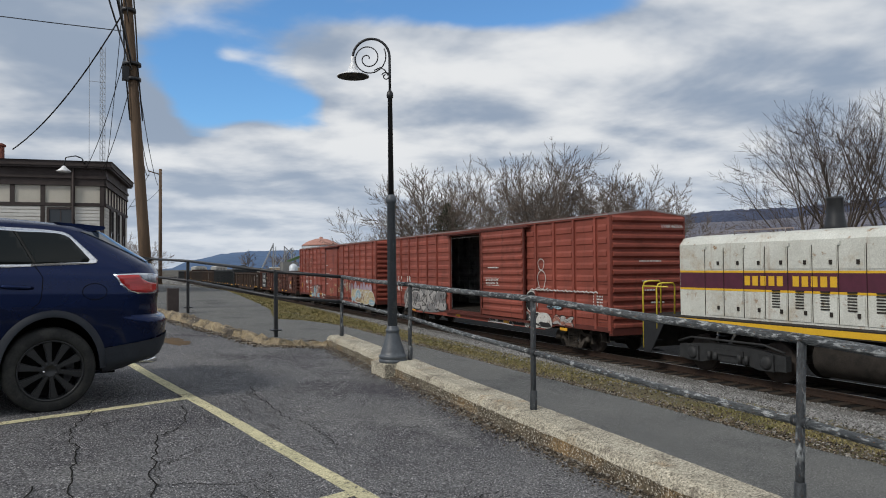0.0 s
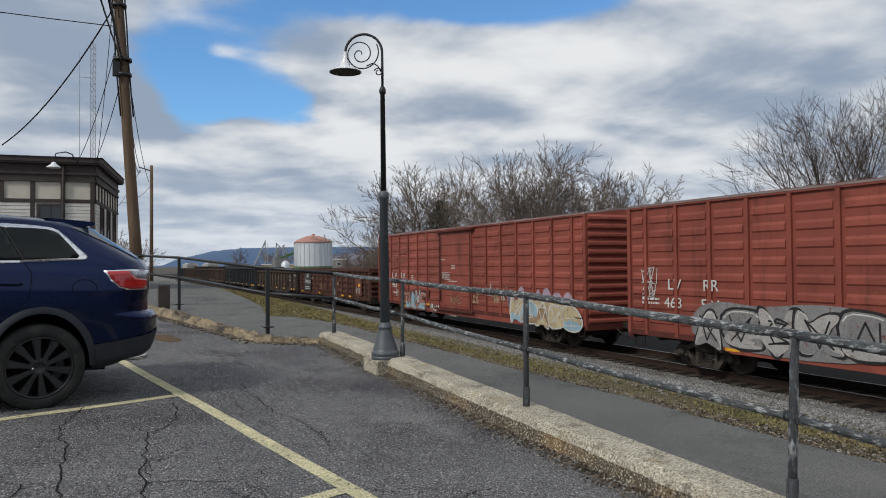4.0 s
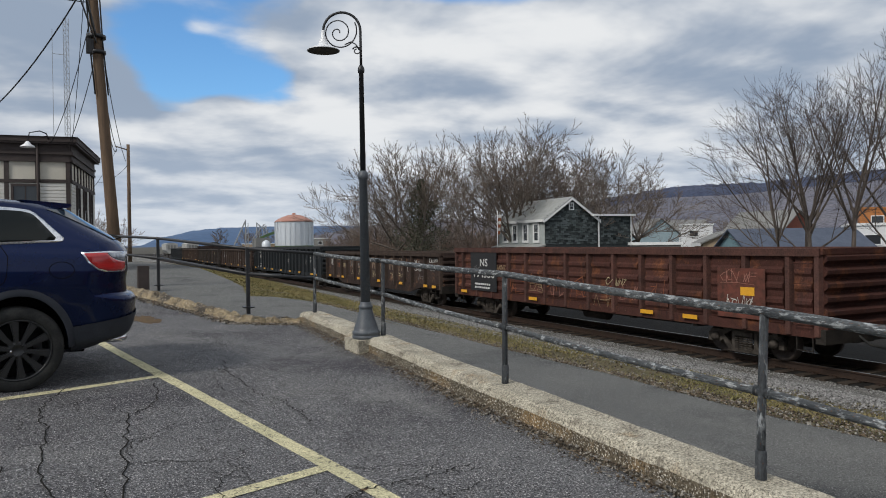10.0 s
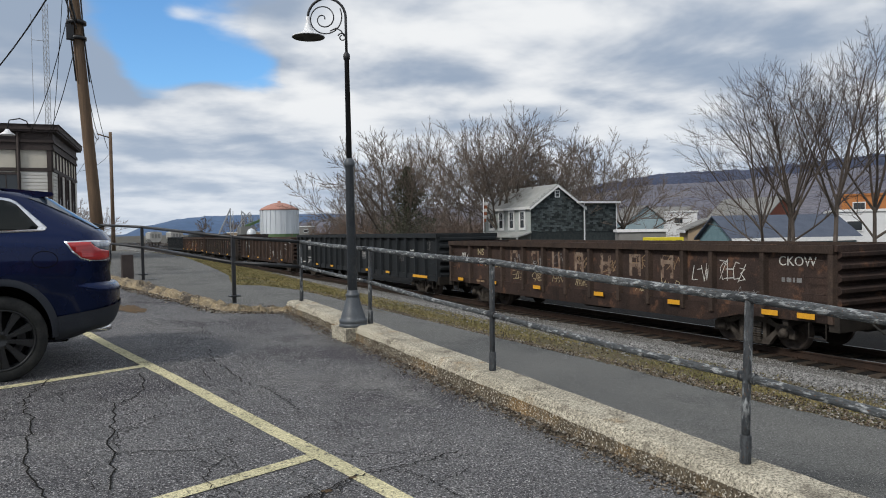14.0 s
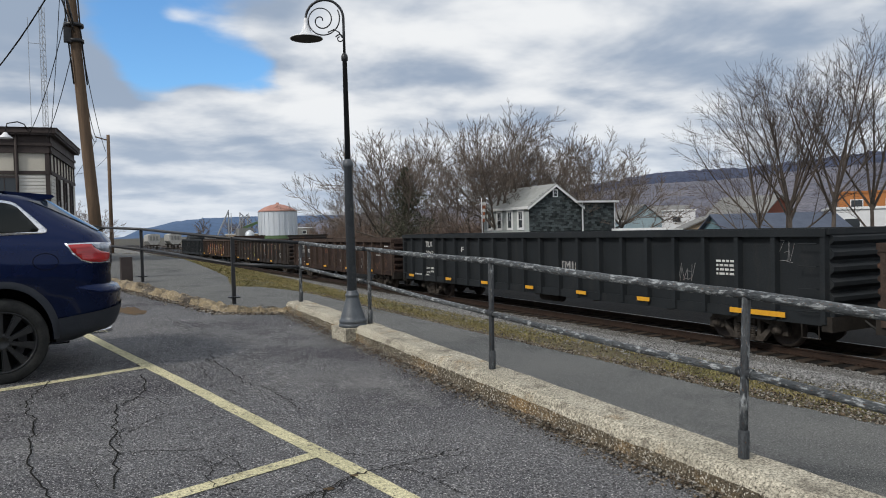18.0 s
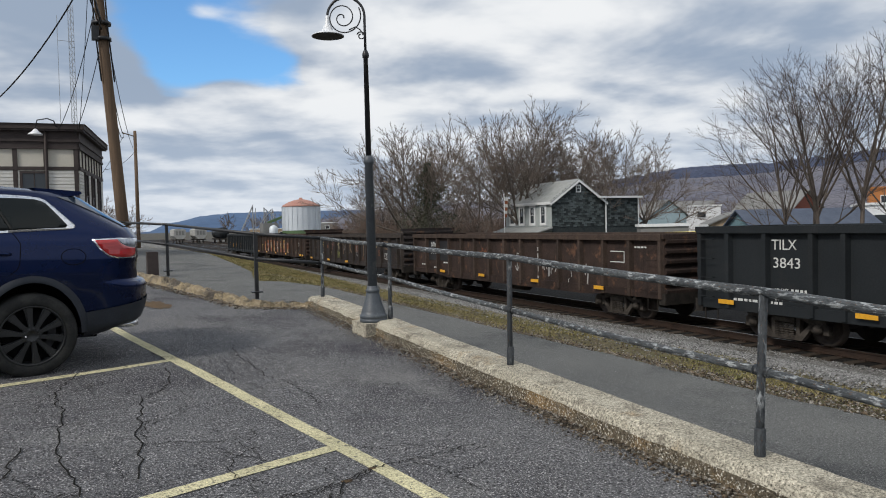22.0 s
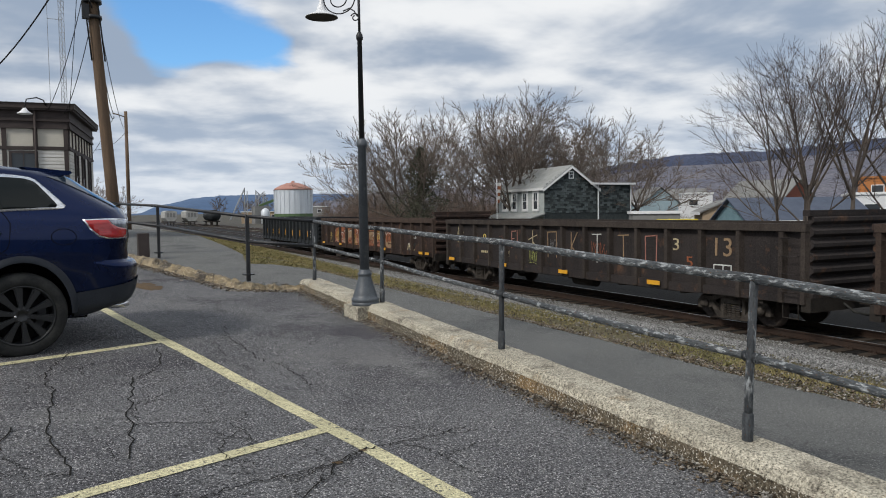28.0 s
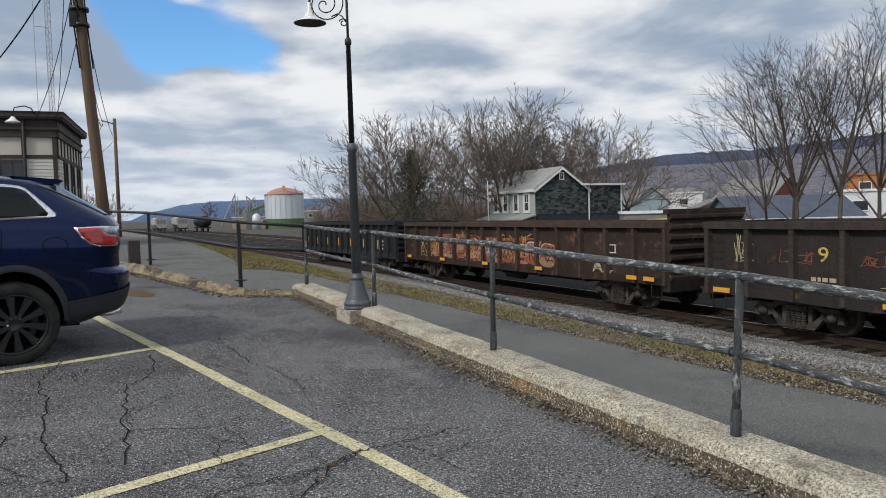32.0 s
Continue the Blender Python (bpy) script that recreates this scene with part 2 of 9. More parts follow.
CONCRETE = surface("kerb_concrete", (0.46, 0.425, 0.34), (0.31, 0.285, 0.225), 2.6, 0.9, bump=0.45, stain=(0.26, 0.165, 0.075), stain_scale=2.2, stain_from=0.57,
                   stain_to=0.72, grain=60, speck=(0.13, 0.115, 0.09), speck_at=0.585, contrast=0.9, wear=(0.20, 0.18, 0.145), wear_scale=5.0, wear_from=0.54, wear_to=0.66)
RUBBLE = surface("broken_edge", (0.33, 0.265, 0.165), (0.19, 0.155, 0.11), 4, 0.95, bump=1.0, stain=(0.075, 0.065, 0.055), stain_scale=2.2, stain_from=0.5, stain_to=0.62, grain=30, speck=(0.45, 0.41, 0.33), speck_at=0.62, contrast=0.55)
GROUND = surface("ground_dirt", (0.092, 0.085, 0.074), (0.062, 0.059, 0.053), 0.3, 0.95, bump=0.5, stain=(0.125, 0.115, 0.075), stain_scale=0.12, grain=25, contrast=0.5)
VERGE = surface("verge_soil", (0.125, 0.104, 0.054), (0.098, 0.090, 0.045), 1.2, 0.95, bump=0.9, stain=(0.085, 0.068, 0.045), stain_scale=1.1, grain=35,
                speck=(0.28, 0.24, 0.14), speck_at=0.64, contrast=0.8)
DIRT_EDGE = surface("leafy_dirt", (0.070, 0.060, 0.046), (0.115, 0.098, 0.072), 9.0, 0.95, bump=1.0, stain=(0.028, 0.023, 0.019), stain_scale=4.0, grain=30, speck=(0.30, 0.28, 0.23), speck_at=0.60, contrast=1.0)
GRAVEL = surface("ballast_gravel", (0.17, 0.166, 0.155), (0.105, 0.102, 0.095), 3, 0.95, bump=1.0, stain=(0.075, 0.068, 0.056), stain_scale=0.5, grain=22,
                 speck=(0.46, 0.45, 0.43), speck_at=0.585, contrast=1.0)
STONE = surface("ballast_stone", (0.235, 0.232, 0.225), (0.150, 0.147, 0.141), 2.0, 0.9, bump=0.3, grain=30, islands=0.75)
# oil stain plus the train's shade, both painted into one near-black colour
OILED_SHADED = surface("oily_shaded_ballast", (0.014, 0.013, 0.012), (0.024, 0.022, 0.020), 1.5, 0.9, bump=0.8, grain=25, contrast=0.5)
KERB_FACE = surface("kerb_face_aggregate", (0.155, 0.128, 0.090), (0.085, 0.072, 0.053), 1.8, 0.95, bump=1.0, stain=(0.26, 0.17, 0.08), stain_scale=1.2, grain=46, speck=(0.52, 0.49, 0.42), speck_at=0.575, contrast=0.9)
GRASS = surface("dry_grass", (0.205, 0.165, 0.070), (0.125, 0.120, 0.050), 0.7, 0.9, bump=0.0, stain=(0.26, 0.215, 0.12), stain_scale=2.5, grain=12, islands=0.45)
RAILSTEEL = surface("rail_steel", (0.052, 0.032, 0.023), (0.034, 0.024, 0.019), 4, 0.7, 0.3, 0.2)
RAILTOP = surface("rail_head", (0.32, 0.31, 0.30), (0.24, 0.23, 0.22), 8, 0.3, 0.9, 0.05)
TIE = surface("creosoted_tie", (0.045, 0.035, 0.028), (0.08, 0.065, 0.05), 5, 0.9, bump=0.5, stretch=(0.25, 1, 1), per_piece=0.25)
BLACKIRON = surface("black_painted_iron", (0.016, 0.017, 0.019), (0.026, 0.027, 0.030), 6, 0.45, 0.2, 0.1)
LAMPGREY = surface("lamp_post_paint", (0.060, 0.070, 0.082), (0.085, 0.096, 0.108), 5, 0.45, 0.0, 0.15, grain=50, wear=(0.13, 0.14, 0.145), wear_scale=9.0, wear_from=0.60, wear_to=0.70)
PEELED = surface("peeling_post_paint", (0.018, 0.021, 0.024), (0.046, 0.051, 0.056), 7, 0.6, 0.0, 0.5, stain=(0.24, 0.255, 0.26), stain_scale=13, stain_from=0.54,
                 stain_to=0.63, grain=80, speck=(0.085, 0.045, 0.026), speck_at=0.66, stretch=(1, 1, 0.35), contrast=0.5)
PEELED_RAIL = surface("peeling_rail_paint", (0.032, 0.036, 0.040), (0.085, 0.093, 0.097), 6, 0.6, 0.0, 0.5, stain=(0.30, 0.315, 0.32), stain_scale=38, stain_from=0.52,
                      stain_to=0.60, grain=80, speck=(0.10, 0.055, 0.032), speck_at=0.65, stretch=(1, 0.35, 1), contrast=0.7)
WHITE_ENAMEL = surface("white_enamel", (0.78, 0.79, 0.80), (0.68, 0.69, 0.70), 5, 0.35, bump=0.03)
SHADE_IN = surface("shade_inside", (0.055, 0.05, 0.04), (0.03, 0.028, 0.024), 5, 0.7, bump=0.05)


# ---- mesh helpers ----
def box(bm, cx, cy, cz, sx, sy, sz, m=None):
    """A box by centre and size."""
    hx, hy, hz = sx / 2, sy / 2, sz / 2
    co = [(cx + i * hx, cy + j * hy, cz + k * hz) for i in (-1, 1) for j in (-1, 1) for k in (-1, 1)]
    if m:
        co = [m @ Vector(c) for c in co]
    v = [bm.verts.new(c) for c in co]
    for f in ((0, 1, 3, 2), (4, 6, 7, 5), (0, 4, 5, 1), (2, 3, 7, 6), (0, 2, 6, 4), (1, 5, 7, 3)):
        bm.faces.new([v[i] for i in f])
    return v


def slab(bm, x0, x1, y0, y1, z0, z1):
    return box(bm, (x0 + x1) / 2, (y0 + y1) / 2, (z0 + z1) / 2, x1 - x0, y1 - y0, z1 - z0)


def tube(bm, points, radii, sides=8, caps=True):
    """A tube through points; radii a number or one for each point."""
    points = [Vector(p) for p in points]
    if isinstance(radii, (int, float)):
        radii = [radii] * len(points)
    rings, normal = [], None
    for i, p in enumerate(points):
        d = (points[min(i + 1, len(points) - 1)] - points[max(i - 1, 0)]).normalized()
        if normal is None:
            normal = d.orthogonal().normalized()
        normal = (normal - d * normal.dot(d))
        normal = normal.normalized() if normal.length > 1e-6 else d.orthogonal().normalized()
        side = d.cross(normal)
        rings.append([bm.verts.new(p + radii[i] * (math.cos(a) * normal + math.sin(a) * side)) for a in (2 * math.pi * k / sides for k in range(sides))])
    for a, b in zip(rings, rings[1:]):
        for k in range(sides):
            f = bm.faces.new((a[k], a[(k + 1) % sides], b[(k + 1) % sides], b[k]))
            f.smooth = sides > 5
    if caps:
        bm.faces.new(rings[0][::-1])
        bm.faces.new(rings[-1])


def lathe(bm, profile, sides=20, m=None, caps=True):
    """Turn (radius, height) pairs about z."""
    rings = []
    for r, z in profile:
        ring = []
        for k in range(sides):
            a = 2 * math.pi * k / sides
            c = Vector((r * math.cos(a), r * math.sin(a), z))
            ring.append(bm.verts.new(m @ c if m else c))
        rings.append(ring)
    for a, b in zip(rings, rings[1:]):
        for k in range(sides):
            f = bm.faces.new((a[k], a[(k + 1) % sides], b[(k + 1) % sides], b[k]))
            f.smooth = True
    if caps:
        bm.faces.new(rings[0][::-1])
        bm.faces.new(rings[-1])


def prism(bm, outline, axis, lo, hi, m=None):
    """An outline of 2D points drawn out along an axis. Axis x: points are (y, z); y: (x, z); z: (x, y)."""
    def at(p, h):
        c = Vector({"x": (h, p[0], p[1]), "y": (p[0], h, p[1]), "z": (p[0], p[1], h)}[axis])
        return m @ c if m else c
    a = [bm.verts.new(at(p, lo)) for p in outline]
    b = [bm.verts.new(at(p, hi)) for p in outline]
    k = len(outline)
    for i in range(k):
        bm.faces.new((a[i], a[(i + 1) % k], b[(i + 1) % k], b[i]))
    bm.faces.new(a[::-1])
    bm.faces.new(b)


def soften(bm, width=0.01, segments=1, angle=40):
    edges = [e for e in bm.edges if len(e.link_faces) == 2 and e.calc_face_angle(0) > radians(angle)]
    bmesh.ops.bevel(bm, geom=edges, offset=width, segments=segments, affect="EDGES", clamp_overlap=True)


def finish(name, bm, material):
    bmesh.ops.recalc_face_normals(bm, faces=bm.faces)
    me = bpy.data.meshes.new(name)
    bm.to_mesh(me)
    bm.free()
    for x in material if isinstance(material, (list, tuple)) else (material,):
        me.materials.append(x)
    return me


def part(name, bm, material, parent, label="", m=None):
    ob = new(name, finish(name, bm, material) if isinstance(bm, bmesh.types.BMesh) else bm)
    ob.parent = parent
    if m:
        ob.matrix_basis = m
    if label:
        ob["label"] = label
    return ob


def thing(name, label, category, m=None, group="", kind=""):
    ob = tagged(new(name), label, category, group, kind)
    ob.empty_display_size = 0.3
    if m:
        ob.matrix_basis = m
    return ob


def solid(name, bm, material, label="", category="", group="", kind="", m=None):
    ob = tagged(new(name, finish(name, bm, material)), label, category, group, kind)
    if m:
        ob.matrix_basis = m
    return ob


def BM():
    return bmesh.new()


def letters(text, size, material, depth=0.004):
    """A mesh of text in the built-in font, lying in xy, centred."""
    cu = bpy.data.curves.new("lettering", "FONT")
    cu.body, cu.size, cu.extrude, cu.align_x, cu.align_y, cu.resolution_u = text, size, depth, "CENTER", "CENTER", 3
    ob = bpy.data.objects.new("lettering", cu)
    scene.collection.objects.link(ob)
    bpy.context.view_layer.update()
    me = bpy.data.meshes.new_from_object(ob.evaluated_get(bpy.context.evaluated_depsgraph_get()))
    bpy.data.objects.remove(ob)
    me.materials.clear()
    me.materials.append(material)
    return me


def lerp_table(table, v):
    if v <= table[0][0]:
        return table[0][1]
    for (a, p), (b, q) in zip(table, table[1:]):
        if v <= b:
            return p + (q - p) * (v - a) / (b - a)
    return table[-1][1]


# ---- the plan ----
SLOPE = 0.0472                       # the track's turn, to the right of +y
RAIL_Z = -1.42
TRACK = Matrix.Translation((14.1 + 1.53 * math.cos(SLOPE), -1.53 * math.sin(SLOPE), RAIL_Z)) @ Matrix.Rotation(-SLOPE, 4, "Z")
KERB = [(-14, 3.40), (2.67, 3.56), (5.27, 3.60), (8.3, 3.76), (11.05, 3.86)]     # y, x of the railing's line
KERB_Z = [(-14, -0.42), (2.67, 0.13), (5.27, 0.24), (8.3, 0.32), (11.05, 0.40)]
EDGE = [(3.7, 11.2, 0.42), (2.87, 11.6, 0.50), (2.5, 13.4, 0.60), (2.07, 15.43, 0.70), (1.5, 18.5, 0.80), (0.6, 23, 0.84)]  # broken edge: x, y, z


def kerb_x(y):
    if y <= 11.2:
        return lerp_table(KERB, y)
    return lerp_table([(11.2, 3.8), (11.7, 2.9), (15.43, 2.07), (18.5, 1.5), (23, 0.6), (40, -1.5), (80, -4), (400, -4)], y)


def lot_z(x, y):
    z = -0.0314 * max(-14, min(6, x)) + 0.0326 * max(-14, min(17, y)) - 0.0323
    return z + lerp_table([(17, 0), (28, 0.22), (70, 0.2), (140, -2.1), (1e4, -2.1)], y)


def path_edge(y):
    """x of the footpath's ragged edge on the track's side."""
    return lerp_table([(-20, 6.35), (5, 6.40), (7, 6.60), (11, 6.80), (14, 7.18), (16, 7.12), (18, 6.85), (20, 6.62), (21.4, 6.15), (21.8, 5.50), (23.0, 5.62), (25, 6.08), (28, 6.38), (34, 6.6), (60, 7.4), (80, 7.4)], y) + 0.05 * noise.noise((0, y * 1.7, 7)) + 0.03 * noise.noise((0, y * 6, 2))


def path_z(y):
    return lerp_table([(-20, -0.22), (14, -0.12), (20, 0.03), (28, 0.28), (36, 0.58), (50, 0.65), (75, 0.4), (140, -1.5), (1e4, -1.5)], y)


def ground_z(x, y):
    k = kerb_x(y)
    if x < k:
        return lot_z(x, y)
    p = path_z(y)
    track_x = 15.6 + SLOPE * y
    far = lerp_table([(-20, -1.66), (1e4, -1.66)], y)
    edge, foot = max(6.7, k + 2.4), track_x - 2.1
    mid = p - 0.16 + (-1.60 - p + 0.16) * (9.6 - edge) / (foot - edge)
    return lerp_table([(k, p), (edge, p - 0.16), (9.6, mid + 0.05), (foot, -1.60), (track_x - 1.6, far), (track_x + 60, far), (track_x + 400, far + 4)], x)


# ---- ground, lot, path, kerb ----
def sheet(name, xs, ys, z_of, material, label, category, keep=None):
    bm = BM()
    grid = {}
    for i, x in enumerate(xs):
        for j, y in enumerate(ys):
            grid[i, j] = bm.verts.new((x(y) if callable(x) else x, y, z_of(x(y) if callable(x) else x, y)))
    for i in range(len(xs) - 1):
        for j in range(len(ys) - 1):
            f = bm.faces.new((grid[i, j], grid[i + 1, j], grid[i + 1, j + 1], grid[i, j + 1]))
            f.smooth = True
    return solid(name, bm, material, label, category, kind="structure")


def spaced(*stops):
    """Values from stop to stop: (start, end, step), ..."""
    out = []
    for a, b, s in stops:
        k = max(1, round((b - a) / s))
        out += [a + (b - a) * i / k for i in range(k)]
    return out + [stops[-1][1]]


def build_ground():
    xs = spaced((-3000, -300, 900), (-300, -20, 40), (-20, 0, 4), (0, 24, 1.0), (24, 90, 6), (90, 400, 50), (400, 4500, 820))
    ys = spaced((-3000, -300, 900), (-300, -20, 40), (-20, 30, 1.0), (30, 150, 5), (150, 500, 50), (500, 4500, 800))
    sheet("ground", xs, ys, lambda x, y: ground_z(x, y) - 0.09 + 0.03 * noise.noise((x * 0.7, y * 0.7, 0)) * (abs(x) < 60), GROUND, "bare winter ground of dirt and cinders", "ground")
    lot_x = [(lambda y, f=f: -30 + (kerb_x(y) - 0.05 + 30) * f) for f in (0, 0.3, 0.5, 0.7, 0.8, 0.86, 0.9, 0.94, 0.97, 1)]
    rows = spaced((-20, 28, 0.5), (28, 70, 4))

    def lot_top(x, y):
        return lot_z(x, y) + 0.012 * noise.noise((x * 0.6, y * 0.6, 3)) - 0.02 * math.exp(-((x - kerb_x(y) + 0.5) / 0.3) ** 2)
    sheet("car_park", lot_x, rows, lot_top, ASPHALT, "worn patched grey asphalt of the car park", "car park")
    path_x = [(lambda y, f=f: (kerb_x(y) + 0.1) + (path_edge(y) - kerb_x(y) - 0.1) * f) for f in (0, 0.25, 0.5, 0.75, 1)]
    sheet("pavement", path_x, spaced((-20, 40, 0.2), (40, 80, 2)), lambda x, y: ground_z(x, y) + 0.02 * noise.noise((x * 0.3, y * 0.3, 5)), PATHWAY,
          "smooth grey asphalt footpath beside the track", "footpath")
    verge_x = [(lambda y, f=f: path_edge(y) - 0.25 + (lerp_table([(12, 9.75), (24, 8.9), (50, 8.6)], y) + 0.35 * noise.noise((0, y * 0.5, 9)) + SLOPE * y - path_edge(y) + 0.25) * f) for f in (0, 0.08, 0.2, 0.4, 0.6, 0.8, 1)]
    sheet("verge", verge_x, spaced((-20, 60, 0.4), (60, 120, 3)), lambda x, y: ground_z(x, y) - 0.022 + 0.045 * noise.noise((x * 1.4, y * 1.4, 11)) * min(1, max(0, x - path_edge(y))), VERGE,
          "dry trampled verge of soil and thin yellow grass", "verge")
    bed_x = [(lambda y, o=o: 15.6 + SLOPE * y + o) for o in (-7.6, -6.2, -5.2, -4.2, -3.4, -2.9, -2.3, -1.6, 0, 1.6, 2.6, 4.0, 7)]

    def bed(x, y):
        o = x - 15.6 - SLOPE * y
        top = lerp_table([(-7.6, ground_z(x, y) - 0.05), (-6.6, ground_z(x, y) - 0.028 + lerp_table([(14, -0.01), (24, 0.02)], y)), (-5.2, ground_z(x, y) + 0.012), (-3.0, ground_z(x, y) + 0.02), (-2.3, ground_z(x, y) + 0.01), (-1.6, -1.63), (2.4, -1.63), (4, -1.64), (7, -1.64)], o)
        return top + 0.03 * noise.noise((x * 2, y * 2, 13))
    sheet("ballast_bed", bed_x, spaced((-40, 60, 0.6), (60, 330, 6)), bed, GRAVEL, "grey crushed stone ballast under the track", "ballast")


# dark sheet from the rails to 9 m beyond, painting in shade under the train
def build_oiled_shade():
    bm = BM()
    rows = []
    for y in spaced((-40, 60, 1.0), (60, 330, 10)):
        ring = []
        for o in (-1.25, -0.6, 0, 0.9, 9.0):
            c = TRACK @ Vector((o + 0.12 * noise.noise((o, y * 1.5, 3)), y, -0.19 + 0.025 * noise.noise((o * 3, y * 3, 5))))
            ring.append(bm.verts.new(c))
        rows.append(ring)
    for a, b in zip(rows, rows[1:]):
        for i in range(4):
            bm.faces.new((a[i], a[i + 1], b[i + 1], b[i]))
    solid("track_bed", bm, OILED_SHADED, "oil-dark ballast between the rails, blackened on past them as the train's shade", "ballast", kind="structure")


def strip(bm, points, width, lift, z_of):
    """A thin raised strip of paint through points on the ground."""
    pts = [Vector((*p, 0)) for p in points]
    left, right = [], []
    for i, p in enumerate(pts):
        d = (pts[min(i + 1, len(pts) - 1)] - pts[max(i - 1, 0)]).normalized()
        s = Vector((-d.y, d.x, 0)) * width / 2
        for side, o in ((left, s), (right, -s)):
            q = p + o * (1 + 0.10 * noise.noise((p.x * 5, p.y * 5, side is left)))
            side.append(bm.verts.new((q.x, q.y, z_of(q.x, q.y) + lift)))
    for i in range(len(pts) - 1):
        bm.faces.new((left[i], right[i], right[i + 1], left[i + 1]))


def along(a, b, step=0.25):
    k = max(1, round(math.dist(a, b) / step))
    return [(a[0] + (b[0] - a[0]) * i / k, a[1] + (b[1] - a[1]) * i / k) for i in range(k + 1)]


def lot_paint_z(x, y):
    return lot_z(x, y) + 0.012 * noise.noise((x * 0.6, y * 0.6, 3)) + 0.004


def build_marks():
    ax, ay, bx, by = 1.075, 7.68, 1.63, 4.37           # two tees of the bay lines
    bends = [(0.58, 10.6), (0.88, 8.83), (1.065, 7.75), (1.315, 6.37), (1.495, 5.25), (1.63, 4.39), (1.70, 3.98), (2.12, 1.4), (3.9, -9.0)]
    bm = BM()
    strip(bm, [p for a, b in zip(bends, bends[1:]) for p in along(a, b)[:-1]] + bends[-1:], 0.122, 0, lot_paint_z)
    solid("parking_line", bm, PAINT_LINE, "long worn yellow line along the bays", "parking line", "yellow bay lines", "structure")
    for px, py, turn in ((ax, ay, 21.5), (bx, by, 17.8), (2 * bx - ax, 2 * by - ay, 16), (3 * bx - 2 * ax, 3 * by - 2 * ay, 15)):
        out = Vector((-math.cos(radians(turn)), -math.sin(radians(turn))))
        bm = BM()
        strip(bm, along((px - 0.02, py), (px + out.x * 5.2, py + out.y * 5.2)), 0.108, 0.001, lot_paint_z)
        solid("parking_line", bm, PAINT_LINE, "short worn yellow line between two bays", "parking line", "yellow bay lines", "structure")
    rng = random.Random(4)

    def crack(points, w):
        bm = BM()
        walked = [points[0]]
        for p, q in zip(points, points[1:]):
            for f in (i / 9 for i in range(1, 10)):
                walked.append((p[0] + (q[0] - p[0]) * f + rng.uniform(-0.024, 0.024), p[1] + (q[1] - p[1]) * f + rng.uniform(-0.024, 0.024)))
        strip(bm, walked, w * 0.58, 0.003, lot_paint_z)
        return bm
    lines = [([(2.48, 4.05), (2.12, 3.96), (1.81, 3.92), (1.69, 3.91), (1.37, 3.76), (1.17, 3.70), (0.97, 3.70), (0.5, 3.55)], 0.016), ([(1.69, 3.91), (1.45, 3.75), (1.24, 3.53), (1.0, 3.2)], 0.014), ([(1.37, 3.76), (1.14, 3.61), (1.11, 3.75)], 0.010),
             ([(1.81, 8.35), (1.69, 7.59), (1.74, 7.08), (1.73, 6.59), (1.85, 6.26), (1.88, 5.89), (1.87, 5.48)], 0.014), ([(0.96, 7.35), (0.89, 6.68), (0.79, 6.42), (0.63, 6.25), (0.5, 5.3), (0.42, 4.3)], 0.018), ([(1.36, 7.88), (1.52, 7.38), (1.47, 6.77)], 0.010),
             ([(1.89, 7.51), (2.01, 7.31), (2.37, 7.78), (2.84, 7.42)], 0.009), ([(1.86, 11.38), (1.89, 10.5), (1.91, 9.86)], 0.012), ([(0.2, 7.4), (-0.02, 6.6), (0.05, 6.0), (0.0, 5.0), (0.1, 4.2)], 0.018), ([(-0.2, 5.2), (-0.3, 4.4), (-0.15, 3.6), (-0.3, 2.6)], 0.018),
             ([(1.3, 9.4), (1.7, 9.0), (2.3, 9.2)], 0.009), ([(2.2, 10.6), (2.0, 9.6), (2.4, 8.8)], 0.009)]
    for _ in range(16):
        p = (rng.uniform(1.2, 2.9), rng.uniform(5.6, 10.5))
        a, pts = rng.uniform(0, 6.28), [p]
        for _k in range(rng.randint(2, 4)):
            a += rng.uniform(-0.9, 0.9)
            d = rng.uniform(0.12, 0.4)
            pts.append((pts[-1][0] + d * math.cos(a), pts[-1][1] + d * math.sin(a)))
        lines.append((pts, rng.uniform(0.005, 0.009)))
    # blocks of cracked asphalt in the bays and along the kerb
    for x0, x1, y0, y1, count, wide in ((-1.6, 1.4, 3.0, 7.6, 26, 0.010), (1.0, 2.6, 2.2, 4.4, 12, 0.010), (1.9, 3.2, 4.5, 9.5, 12, 0.007)):
        for _ in range(count):
            p = (rng.uniform(x0, x1), rng.uniform(y0, y1))
            a, pts = rng.choice((0.2, 1.7, 1.5, 3.3)) + rng.uniform(-0.4, 0.4), [p]
            for _k in range(rng.randint(2, 5)):
                a += rng.uniform(-0.7, 0.7)
                d = rng.uniform(0.08, 0.26)
                pts.append((pts[-1][0] + d * math.cos(a), pts[-1][1] + d * math.sin(a)))
            lines.append((pts, wide * rng.uniform(0.5, 1.2)))
    twigs = []
    for pts, w in lines:
        for _ in range(4 if w > 0.0115 else 1):
            p = rng.choice(pts)
            a = rng.uniform(0, 6.28)
            l1, l2 = rng.uniform(0.15, 0.45), rng.uniform(0.1, 0.4)
            q = (p[0] + math.cos(a) * l1, p[1] + math.sin(a) * l1)
            a += rng.uniform(-0.9, 0.9)
            twigs.append(([p, q, (q[0] + math.cos(a) * l2, q[1] + math.sin(a) * l2)], w * rng.uniform(0.3, 0.6)))
    for pts, w in lines + twigs:
        bm = crack(pts, w)
        solid("crack", bm, CRACK, "dark open crack in the asphalt", "crack", "cracks in the asphalt", "structure")


